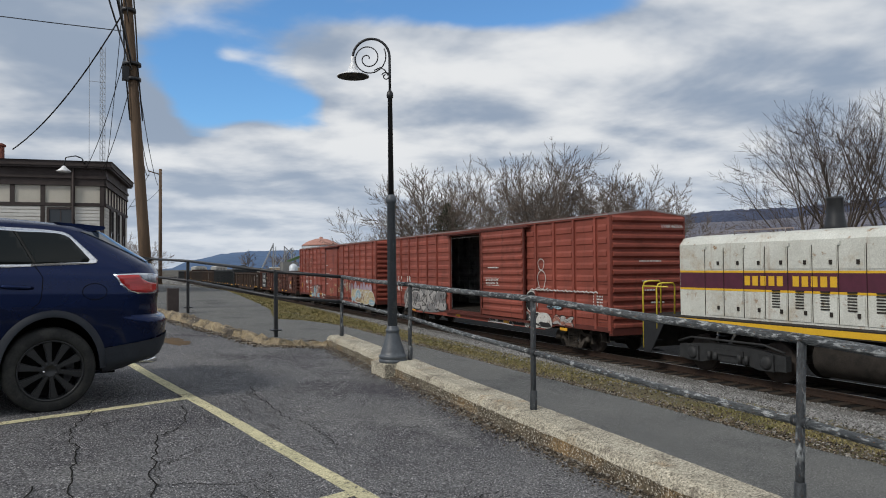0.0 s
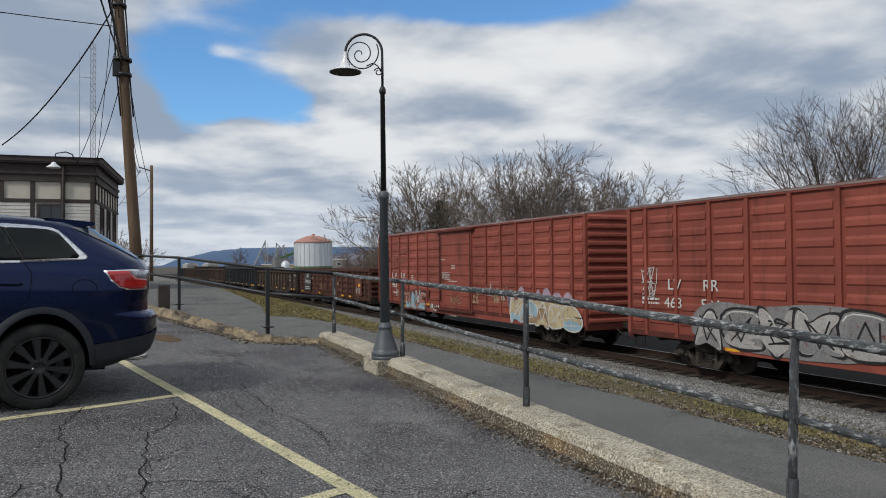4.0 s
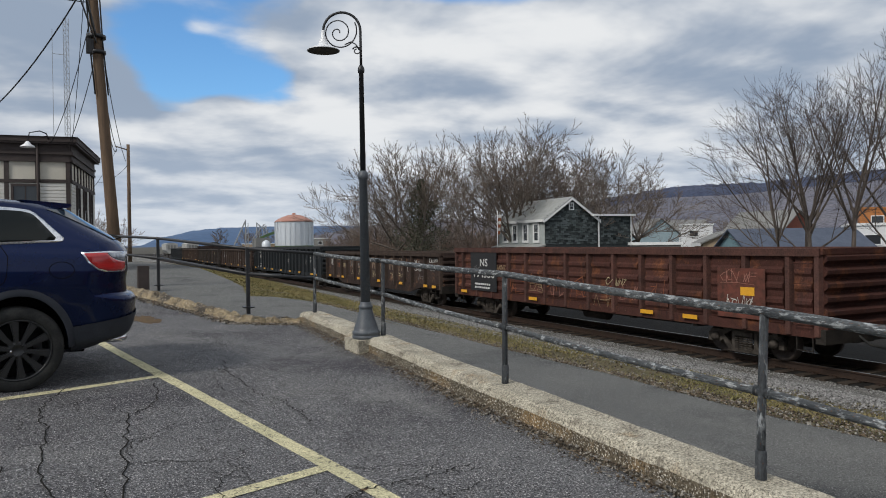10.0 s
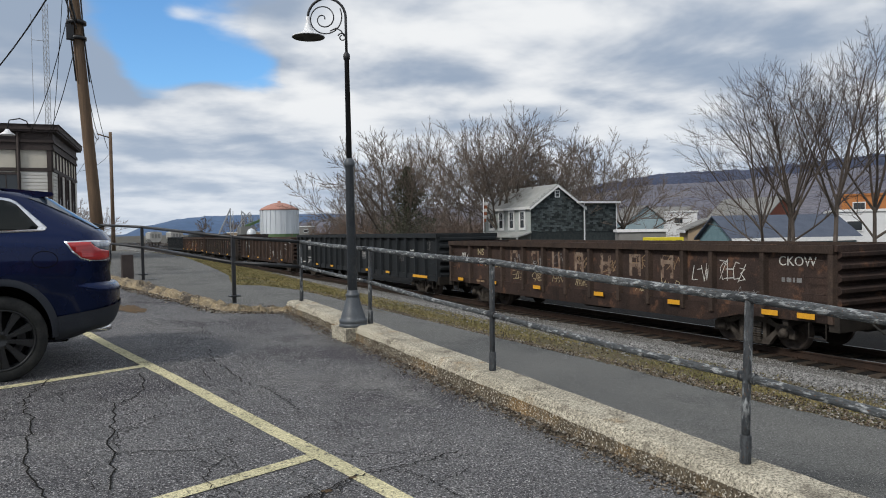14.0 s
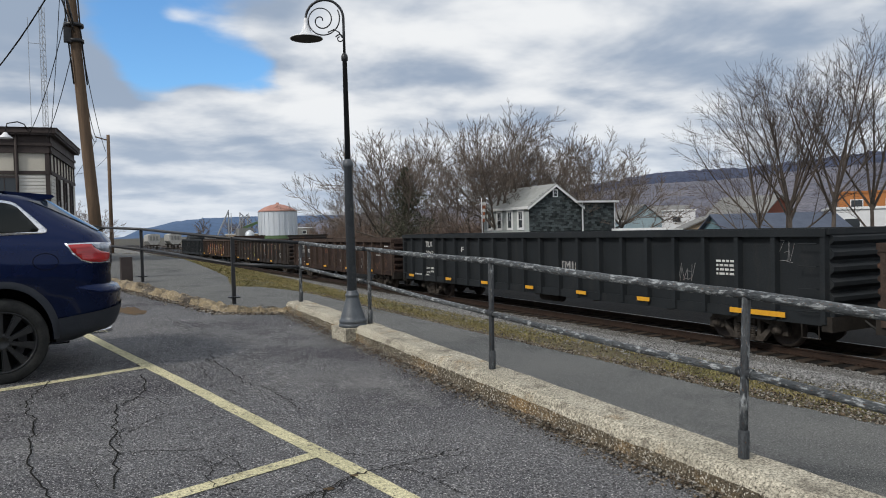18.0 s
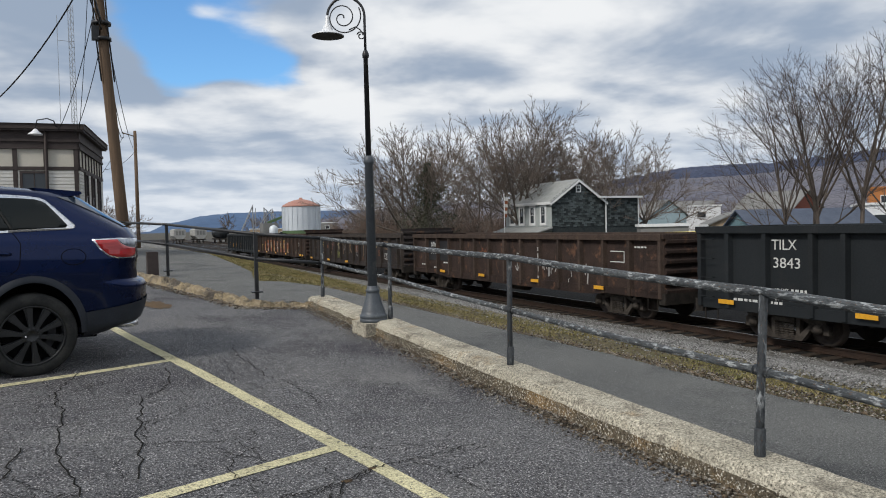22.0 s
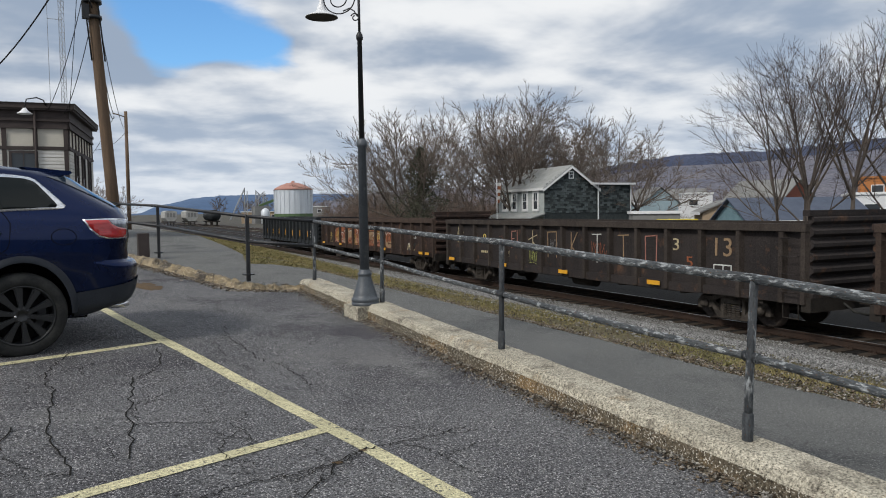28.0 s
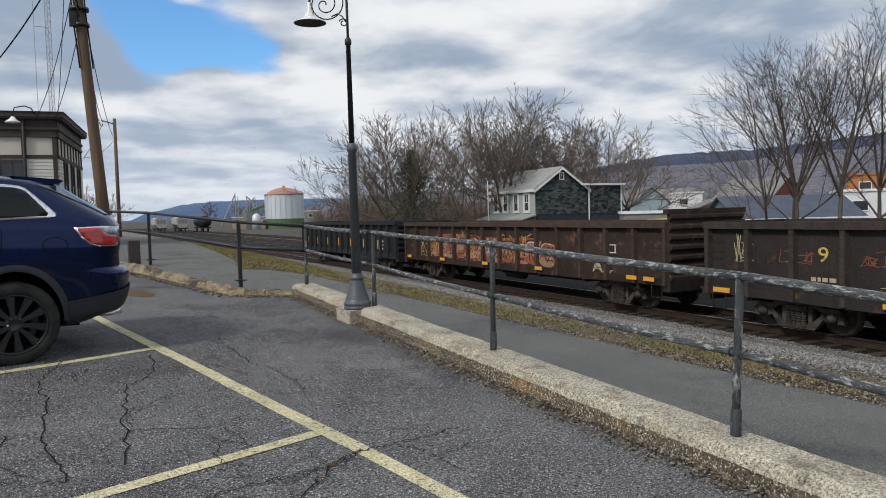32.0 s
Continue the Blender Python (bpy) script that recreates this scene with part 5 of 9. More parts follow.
def truck(car, y, wheels):
    """A two-axle truck under a car at y, with springs and bearings; its wheelsets go to the list."""
    bm = BM()
    box(bm, 0, 0, 0.55, 2.0, 0.42, 0.26)
    soften(bm, 0.02)
    base = part("truck", bm, TRUCKIRON, car, m=pose(0, y, 0))
    for s in (-1, 1):
        bm = BM()
        x = s * 1.06
        lo, hi = x - 0.07, x + 0.07
        prism(bm, [(-1.10, 0.50), (-1.02, 0.62), (-0.66, 0.62), (-0.40, 0.77), (0.40, 0.77), (0.66, 0.62), (1.02, 0.62), (1.10, 0.50), (0.66, 0.50), (0.36, 0.62), (-0.36, 0.62), (-0.66, 0.50)], "x", lo, hi)
        prism(bm, [(-0.76, 0.50), (-0.64, 0.50), (-0.34, 0.21), (0.34, 0.21), (0.64, 0.50), (0.76, 0.50), (0.44, 0.10), (-0.44, 0.10)], "x", lo, hi)
        for k in (-1, 1):
            slab(bm, lo + 0.01, hi + 0.004, k * 0.33 - 0.05, k * 0.33 + 0.05, 0.20, 0.63)
            prism(bm, [(k * 1.12, 0.30), (k * 1.12, 0.52), (k * 0.98, 0.52), (k * 0.98, 0.30)], "x", lo, hi)
            prism(bm, [(k * 0.76, 0.30), (k * 0.76, 0.52), (k * 0.62, 0.52), (k * 0.66, 0.36)], "x", lo, hi)
        slab(bm, lo - 0.03, hi + 0.05, -0.27, 0.27, 0.50, 0.615)
        part("side_frame", bm, SIDEFRAME, base)
    bm = BM()
    for s in (-1, 1):
        for k in (-0.20, -0.07, 0.07, 0.20):
            for h in range(6):
                lathe(bm, [(0.052, 0.17 + h * 0.055), (0.062, 0.185 + h * 0.055), (0.052, 0.20 + h * 0.055)], 8, Matrix.Translation((s * 1.15, k, 0)), False)
    part("springs", bm, SIDEFRAME, base)["kind"] = "stuff"
    for s in (-1, 1):
        for a in (-0.87, 0.87):
            bm = BM()
            lathe(bm, [(0.10, 0), (0.115, 0.02), (0.115, 0.10), (0.075, 0.12), (0.07, 0.15), (0.0, 0.15)], 14, Matrix.Translation((s * 1.10, a, 0.42)) @ Matrix.Rotation(radians(90) * s, 4, "Y"), False)
            part("bearing_cap", bm, SIDEFRAME, base)
    for a in (-0.87, 0.87):
        bm = BM()
        turn = Matrix.Rotation(radians(90), 4, "Y")
        tube(bm, [(-1.1, 0, 0), (1.1, 0, 0)], 0.08, 10)
        for s in (-1, 1):
            lathe(bm, [(0.08, -0.08 * s), (0.14, -0.07 * s), (0.15, -0.02 * s), (0.33, -0.03 * s), (0.37, -0.07 * s), (0.445, -0.075 * s), (0.445, -0.045 * s), (0.42, -0.035 * s), (0.415, 0.065 * s), (0.36, 0.065 * s), (0.33, 0.03 * s), (0.15, 0.02 * s), (0.14, 0.09 * s), (0.08, 0.10 * s)], 24, Matrix.Translation((s * 0.78, 0, 0)) @ turn, False)
            for k in range(3):
                box(bm, s * 0.835, 0.24 * math.cos(k * 2.09), 0.24 * math.sin(k * 2.09), 0.012, 0.05, 0.05)
        w = part("wheelset", bm, WHEELIRON, base, m=pose(0, a, 0.42))
        wheels.append((w, a))


def flat_shape(outline, material, parent, name, x=SKIN, out=0.006, label=""):
    """A flat patch of paint, or plate, on the side by the path: outline of (y, z)."""
    bm = BM()
    prism(bm, outline, "x", x - out, x - 0.001)
    return part(name, bm, material, parent, label)


def rect(y0, y1, z0, z1):
    return [(y0, z0), (y1, z0), (y1, z1), (y0, z1)]


def words(text, y, z, size, material, parent, wide=None, x=SKIN, name="lettering", out=0.008):
    me = letters(text, size, material)
    w = max(v.co.x for v in me.vertices) - min(v.co.x for v in me.vertices)
    k = (wide / w) if wide else 1
    turn = Matrix(((0, 0, -1, 0), (-1, 0, 0, 0), (0, 1, 0, 0), (0, 0, 0, 1)))
    return part(name, me, material, parent, m=Matrix.Translation((x - out, y, z)) @ turn @ Matrix.Diagonal((k, 1, 1, 1)))


def bars(y, z, rows, wide, high, parent, material=None, x=SKIN, rng=None):
    """Writing too small to read: rows of short plain bars."""
    rng = rng or random.Random(int(y * 10))
    bm = BM()
    for r in range(rows):
        a = 0
        while a < wide:
            b = min(wide, a + rng.uniform(0.05, 0.16))
            slab(bm, x - 0.006, x - 0.001, y - a - (b - a), y - a, z - r * high * 1.9 - high, z - r * high * 1.9)
            a = b + 0.04
    ob = part("small_lettering", bm, material or WHITEMARK, parent)
    ob["kind"] = "stuff"
    return ob


def scrawl(y, z, wide, high, material, parent, rng, strokes=9, thick=0.014, x=SKIN):
    """Hand-sprayed tag: quick thin strokes, leaning and uneven, that cannot be read."""
    bm = BM()
    step = wide / strokes
    for k in range(strokes):
        right, low, lean = y - step * (k + 1) - 0.1 * step, z - high * rng.uniform(0.4, 0.55), rng.uniform(-0.1, 0.5)
        tall = high * rng.uniform(0.6, 1.05)
        for stroke in rng.sample(STROKES, rng.randint(1, 3)):
            pts = [(right + step * rng.uniform(0.9, 1.25) * (1 - p) - lean * step * q, low + tall * q + rng.uniform(-0.08, 0.08) * high) for p, q in stroke]
            ribbon(bm, pts, thick * rng.uniform(0.5, 0.9), x - 0.004, x - 0.001)
    if rng.random() < 0.4:
        ribbon(bm, [(y, z - high * 0.55), (y - wide * 0.5, z - high * 0.5), (y - wide, z - high * 0.62)], thick * 0.5, x - 0.004, x - 0.001)
    ob = part("sprayed_tag", bm, material, parent)
    ob["kind"] = "stuff"
    return ob


STROKES = [[(0.0, 0.0), (0.0, 1.0)], [(1.0, 0.0), (1.0, 1.0)], [(0.0, 1.0), (1.0, 1.0)], [(0.0, 0.0), (1.0, 0.05)], [(0.0, 0.5), (1.0, 0.55)], [(0.0, 0.0), (0.5, 1.0), (1.0, 0.0)], [(0.0, 1.0), (0.45, 0.0), (1.0, 1.0)],
           [(1.0, 0.85), (0.5, 1.0), (0.0, 0.6), (0.3, 0.1), (1.0, 0.15)], [(0.0, 0.0), (1.0, 1.0)], [(0.0, 1.0), (1.0, 0.0)], [(0.1, 0.9), (0.9, 0.8), (0.2, 0.45), (0.95, 0.2), (0.05, 0.05)]]


def ribbon(bm, pts, w, x0, x1):
    """A flat thick stroke through (y, z) points, with blunt round ends."""
    for (y0, z0), (y1, z1) in zip(pts, pts[1:]):
        a = math.atan2(z1 - z0, y1 - y0)
        ring = [(y1 + w * math.cos(a + t), z1 + w * math.sin(a + t)) for t in (-1.5, -0.75, 0, 0.75, 1.5)] + [(y0 + w * math.cos(a + t), z0 + w * math.sin(a + t)) for t in (1.64, 2.4, 3.14, 3.9, 4.64)]
        prism(bm, ring, "x", x0, x1)


GLYPHS = [[(0.05, 0), (0.05, 1), (0.75, 1), (0.98, 0.78), (0.72, 0.52), (1.0, 0.26), (0.78, 0)], [(0, 0.05), (0.36, 1), (0.64, 1), (1, 0), (0.70, 0), (0.50, 0.30), (0.30, 0)], [(0.05, 0.9), (0.95, 1), (0.98, 0.72), (0.45, 0.62), (0.98, 0.40), (0.9, 0), (0.05, 0.06), (0.10, 0.34), (0.52, 0.36), (0.05, 0.60)],
          [(0, 0), (0, 1), (0.32, 1), (0.32, 0.62), (0.7, 1), (1, 0.9), (0.62, 0.5), (1, 0.08), (0.72, 0), (0.32, 0.36), (0.30, 0)], [(0.5, 0), (0.1, 0.16), (0, 0.5), (0.12, 0.86), (0.5, 1), (0.88, 0.86), (1, 0.5), (0.9, 0.15)], [(0.02, 0), (0.04, 1), (0.95, 0.98), (0.92, 0.70), (0.36, 0.68), (0.36, 0.60), (0.80, 0.56), (0.78, 0.34), (0.34, 0.34), (0.95, 0.28), (0.98, 0)],
          [(0, 1), (0.3, 1), (0.5, 0.42), (0.72, 1), (1, 0.96), (0.64, 0), (0.36, 0)]]


def rounded(pts, times=2):
    """Cut an outline's corners, so that it turns soft."""
    for _ in range(times):
        pts = [q for a, b in zip(pts, pts[1:] + pts[:1]) for q in ((0.75 * a[0] + 0.25 * b[0], 0.75 * a[1] + 0.25 * b[1]), (0.25 * a[0] + 0.75 * b[0], 0.25 * a[1] + 0.75 * b[1]))]
    return pts


def bubble(y, z, wide, high, fills, edge, parent, rng, count=5, x=FACE):
    """Graffiti: swollen overlapping letters that cannot be read, each an outline, a fill, a second tone low down and thin inner lines."""
    step = wide / count
    layers = {}

    def into(colour):
        return layers.setdefault(colour, BM())
    for k in range(count):
        mid, base_z = y - step * (k + 0.5), z - high * 0.5 + rng.uniform(-0.05, 0.08) * high
        sx, sz, lean = step * rng.uniform(1.05, 1.35), high * rng.uniform(0.82, 1.05), rng.uniform(-0.25, 0.25)
        shape = [(p + rng.uniform(-0.07, 0.07), q + rng.uniform(-0.06, 0.06)) for p, q in rng.choice(GLYPHS)]
        fill, other = fills[k % len(fills)], fills[(k + 1) % len(fills)]
        d = 0.0012 * (k % 4)

        def laid(pts, grow=1.0, low=0.0):
            return [(mid - ((p - 0.5) * grow + lean * (q - 0.5) * 0.5) * sx, base_z + ((q - 0.5) * grow + 0.5 + low) * sz) for p, q in pts]
        soft = rounded(shape)
        prism(into(edge), laid(soft, 1.13), "x", x - 0.004 - d, x - 0.001)
        prism(into(fill), laid(soft), "x", x - 0.0052 - d, x - 0.002)
        prism(into(other), laid([(p, q * rng.uniform(0.36, 0.46)) for p, q in soft], 0.94, 0.0), "x", x - 0.0060 - d, x - 0.003)
        w = min(step, high) * 0.022
        for line in rng.sample(STROKES, 2):
            ribbon(into(edge), laid([(0.25 + 0.5 * p, 0.2 + 0.6 * q) for p, q in line]), w, x - 0.0068 - d, x - 0.003)
        shine = laid(soft[2:9], 0.90)
        ribbon(into("white"), shine, w * 0.7, x - 0.0072 - d, x - 0.003)
    for colour, g in layers.items():
        part("graffiti", g, PAINTS[colour], parent)["kind"] = "stuff"


def couplers(car, half, z=0.85):
    for s in (-1, 1):
        bm = BM()
        box(bm, 0, s * (half + 0.10), z, 0.20, 0.7, 0.20)
        box(bm, 0.0, s * (half + 0.48), z, 0.30, 0.26, 0.26)
        box(bm, 0.10, s * (half + 0.62), z, 0.10, 0.22, 0.24)
        soften(bm, 0.02)
        part("coupler", bm, TRUCKIRON, car)
        bm = BM()
        tube(bm, [(0.35 * s, s * half, z - 0.05), (0.32 * s, s * (half + 0.35), z - 0.30), (0.15 * s, s * (half + 0.6), z - 0.36)], 0.028, 6)
        part("brake_hose", bm, TYRE, car)


def ladder(car, y, z0, z1, material, wide=0.42, x=FACE, count=6):
    for k in range(count):
        z = z0 + (z1 - z0) * k / (count - 1)
        bm = BM()
        tube(bm, [(x, y - wide / 2, z), (x - 0.07, y - wide / 2, z), (x - 0.07, y + wide / 2, z), (x, y + wide / 2, z)], 0.011, 5)
        part("rung", bm, material, car)


def step_iron(car, y, z, material, x=-1.45):
    bm = BM()
    tube(bm, [(x, y - 0.2, z), (x, y - 0.2, z - 0.38), (x, y + 0.2, z - 0.38), (x, y + 0.2, z)], 0.018, 5)
    part("step", bm, material, car)


def ribbed_end(car, half, y, z0, z1, material, count=9, wide=1.45):
    """The corrugated end wall of a car at y."""
    s = 1 if y > 0 else -1
    bm = BM()
    h = (z1 - z0) / count
    line = [(y - s * 0.03, z1), (y - s * 0.03, z0), (y + s * 0.03, z0)]
    for k in range(count):
        z = z0 + h * (k + 0.5)
        line += [(y + s * 0.03, z - h * 0.40), (y + s * 0.12, z - h * 0.14), (y + s * 0.12, z + h * 0.14), (y + s * 0.03, z + h * 0.40)]
    line += [(y + s * 0.03, z1)]
    prism(bm, line, "x", -wide, wide)
    return part("end_wall", bm, material, car)


def boxcar(name, label, at, length, door, leaf, marks):
    """door: (y0, y1) of the doorway; leaf: (y0, y1) of the door on the side by the path, slid or shut."""
    car = thing(name, label, "freight car", None, "boxcars of the train")
    half, sill, eave = length / 2, 0.86, 4.48
    wheels = []
    d0, d1 = door
    opened = abs(leaf[0] - d0) > 0.5
    # side by the path, in panels between posts
    edges = []
    for a, b in ((-half, d0), (d1, half)):
        out, door_y, s = (a, b, 1) if a < d0 - 0.1 else (b, a, -1)
        inner = [out + s * (0.72 + 1.205 * k) for k in range(12)]
        edges.append(sorted([out] + [y for y in inner if (door_y - y) * s > 0.4] + [door_y]))
    bm = BM()
    for a, b in ((-half, d0), (d1, half)):
        slab(bm, FACE + 0.03, FACE + 0.08, a, b, sill, eave)
    slab(bm, FACE + 0.03, FACE + 0.08, d0, d1, 4.32, eave)
    part("side_sheet", bm, BOX_RED, car)
    for span in edges:
        for a, b in zip(span, span[1:]):
            bm = BM()
            c = FACE + 0.034
            line = [(c, sill + 0.12)]
            for r in range(8):
                z = sill + 0.42 + r * 0.405
                line += [(c, z - 0.12), (c - 0.032, z - 0.075), (c - 0.032, z + 0.05), (c, z + 0.13)]
            line += [(c, eave - 0.06), (c + 0.03, eave - 0.06), (c + 0.03, sill + 0.12)]
            prism(bm, line, "y", a + 0.14, b - 0.14)
            part("panel", bm, BOX_RED, car)
        for y in span:
            bm = BM()
            box(bm, FACE + 0.015, y, (sill + eave) / 2, 0.09, 0.13 if y in (span[0], span[-1]) else 0.105, eave - sill)
            soften(bm, 0.012)
            part("post", bm, BOX_RED, car)
    bm = BM()
    slab(bm, FACE - 0.02, FACE + 0.06, -half, half, sill - 0.05, sill + 0.10)
    part("side_sill", bm, BOX_RED_DARK, car)
    bm = BM()
    prism(bm, [(-half * 0.70, sill - 0.04), (-half * 0.62, 0.62), (half * 0.62, 0.62), (half * 0.70, sill - 0.04)], "x", FACE - 0.005, FACE + 0.03)
    part("sill_skirt", bm, BOX_RED, car)
    bm = BM()
    slab(bm, FACE - 0.03, FACE + 0.06, -half, half, eave - 0.02, eave + 0.09)
    part("eave", bm, BOX_RED, car)
    # the far side, floor, roof, ends
    bm = BM()
    slab(bm, 1.45, 1.53, -half, half, sill, eave)
    part("far_side", bm, BOX_RED, car)
    bm = BM()
    slab(bm, 1.425, 1.449, -half + 0.05, half - 0.05, sill + 0.16, eave)
    for k in range(16):
        y = -half + length * (k + 0.5) / 16
        slab(bm, 1.36, 1.424, y - 0.05, y + 0.05, sill + 0.2, eave)
    for r in range(8):
        z = sill + 0.42 + r * 0.405
        prism(bm, [(1.424, z - 0.12), (1.38, z - 0.05), (1.38, z + 0.05), (1.424, z + 0.12)], "y", -half + 0.1, half - 0.1)
    for k in (-1, 1):
        slab(bm, FACE + 0.10, 1.35, k * (half - 0.12) - 0.02, k * (half - 0.12) + 0.02, sill + 0.17, eave)
    part("lining", bm, INSIDE, car, "scuffed pale inner wall")
    bm = BM()
    slab(bm, FACE + 0.08, 1.449, -half, half, sill - 0.02, sill + 0.16)
    part("floor", bm, TRUCKIRON, car)
    bm = BM()
    prism(bm, [(FACE - 0.04, eave + 0.08), (0, eave + 0.26), (1.55, eave + 0.08), (1.55, eave + 0.03), (0, eave + 0.2), (FACE - 0.04, eave + 0.03)], "y", -half - 0.03, half + 0.03)
    for k in range(18):
        y = -half + length * (k + 0.5) / 18
        prism(bm, [(FACE + 0.02, eave + 0.08), (0, eave + 0.28), (1.5, eave + 0.08)], "y", y - 0.04, y + 0.04)
    part("roof", bm, GALV, car, "rust-streaked galvanised roof")
    for y in (-half, half):
        ribbed_end(car, half, y, sill, eave + 0.05, BOX_RED, 13)
        bm = BM()
        prism(bm, [(-1.5, eave + 0.05), (0, eave + 0.22), (1.5, eave + 0.05)], "y", y - 0.03, y + 0.03)
        part("gable", bm, BOX_RED, car)
        for sx in (FACE + 0.05, 1.48):
            bm = BM()
            slab(bm, sx - 0.05, sx + 0.05, y - 0.05, y + 0.05, sill - 0.08, eave + 0.03)
            part("corner_post", bm, BOX_RED, car)
        bm = BM()
        slab(bm, -1.5, 1.5, y - 0.10, y + 0.10, sill - 0.15, sill + 0.12)
        part("end_sill", bm, BOX_RED_DARK, car)
    bm = BM()
    slab(bm, -0.4, 0.4, -half, half, 0.60, sill - 0.02)
    for k in range(9):
        slab(bm, -1.45, 1.45, -half + length * (k + 0.5) / 9 - 0.06, -half + length * (k + 0.5) / 9 + 0.06, 0.70, sill - 0.02)
    part("underframe", bm, TRUCKIRON, car)
    # door leaf of pressed horizontal bands
    l0, l1 = leaf
    leaf_x = FACE - (0.10 if opened else 0.0)
    bm = BM()
    slab(bm, leaf_x - 0.03, leaf_x + 0.03, l0, l1, sill + 0.08, 4.36)
    soften(bm, 0.01)
    door_part = part("door", bm, BOX_RED, car, "pressed steel sliding door")
    bands = 11 if opened else 7
    for k in range(bands):
        bm = BM()
        z = sill + 0.2 + (4.36 - sill - 0.3) * (k + 0.5) / bands
        h = (4.36 - sill - 0.3) / bands
        if opened:
            prism(bm, [(leaf_x - 0.03, z - h * 0.38), (leaf_x - 0.075, z - h * 0.15), (leaf_x - 0.075, z + h * 0.15), (leaf_x - 0.03, z + h * 0.38)], "y", l0 + 0.12, l1 - 0.12)
        else:
            slab(bm, leaf_x - 0.055, leaf_x - 0.029, l0 + 0.05, l1 - 0.05, z - h * 0.5 - 0.02, z - h * 0.5 + 0.02)
        part("band", bm, BOX_RED, door_part)
    for y in (l0 + 0.02, l1 - 0.02):
        bm = BM()
        slab(bm, leaf_x - 0.06, leaf_x - 0.02, y - 0.04, y + 0.04, sill + 0.05, 4.40)
        part("stile", bm, BOX_RED_DARK, door_part)
    bm = BM()
    tube(bm, [(leaf_x - 0.09, l1 - 0.25, 1.2), (leaf_x - 0.09, l1 - 0.25, 4.2)], 0.02, 6)
    tube(bm, [(leaf_x - 0.10, l1 - 0.25, 2.2), (leaf_x - 0.12, l1 - 0.7, 2.2)], 0.018, 6)
    part("lock_rod", bm, BOX_RED_DARK, door_part)
    lo, hi = min(d0, l0) - 0.3, max(d1, l1) + 0.3
    for out, za, zb in ((0.17, 4.37, 4.44), (0.15, sill - 0.06, sill + 0.03)):
        bm = BM()
        slab(bm, FACE - out, FACE, lo, hi, za, zb)
        part("door_track", bm, BOX_RED_DARK, car)
    if opened:
        for y in (d0, d1):
            bm = BM()
            slab(bm, FACE - 0.02, FACE + 0.09, y - 0.05, y + 0.05, sill + 0.03, 4.37)
            part("door_jamb", bm, WHITEMARK, car, "scraped pale door jamb")
    for s in (-1, 1):
        truck(car, s * (half - 2.55), wheels)
        ladder(car, s * (half - 0.32), sill + 0.25, sill + 1.55, BOX_RED_DARK, count=4)
        step_iron(car, s * (half - 0.35), sill, TRUCKIRON)
    couplers(car, half)
    marks(car, half)
    TRAIN.append((car, at, wheels))
    return car


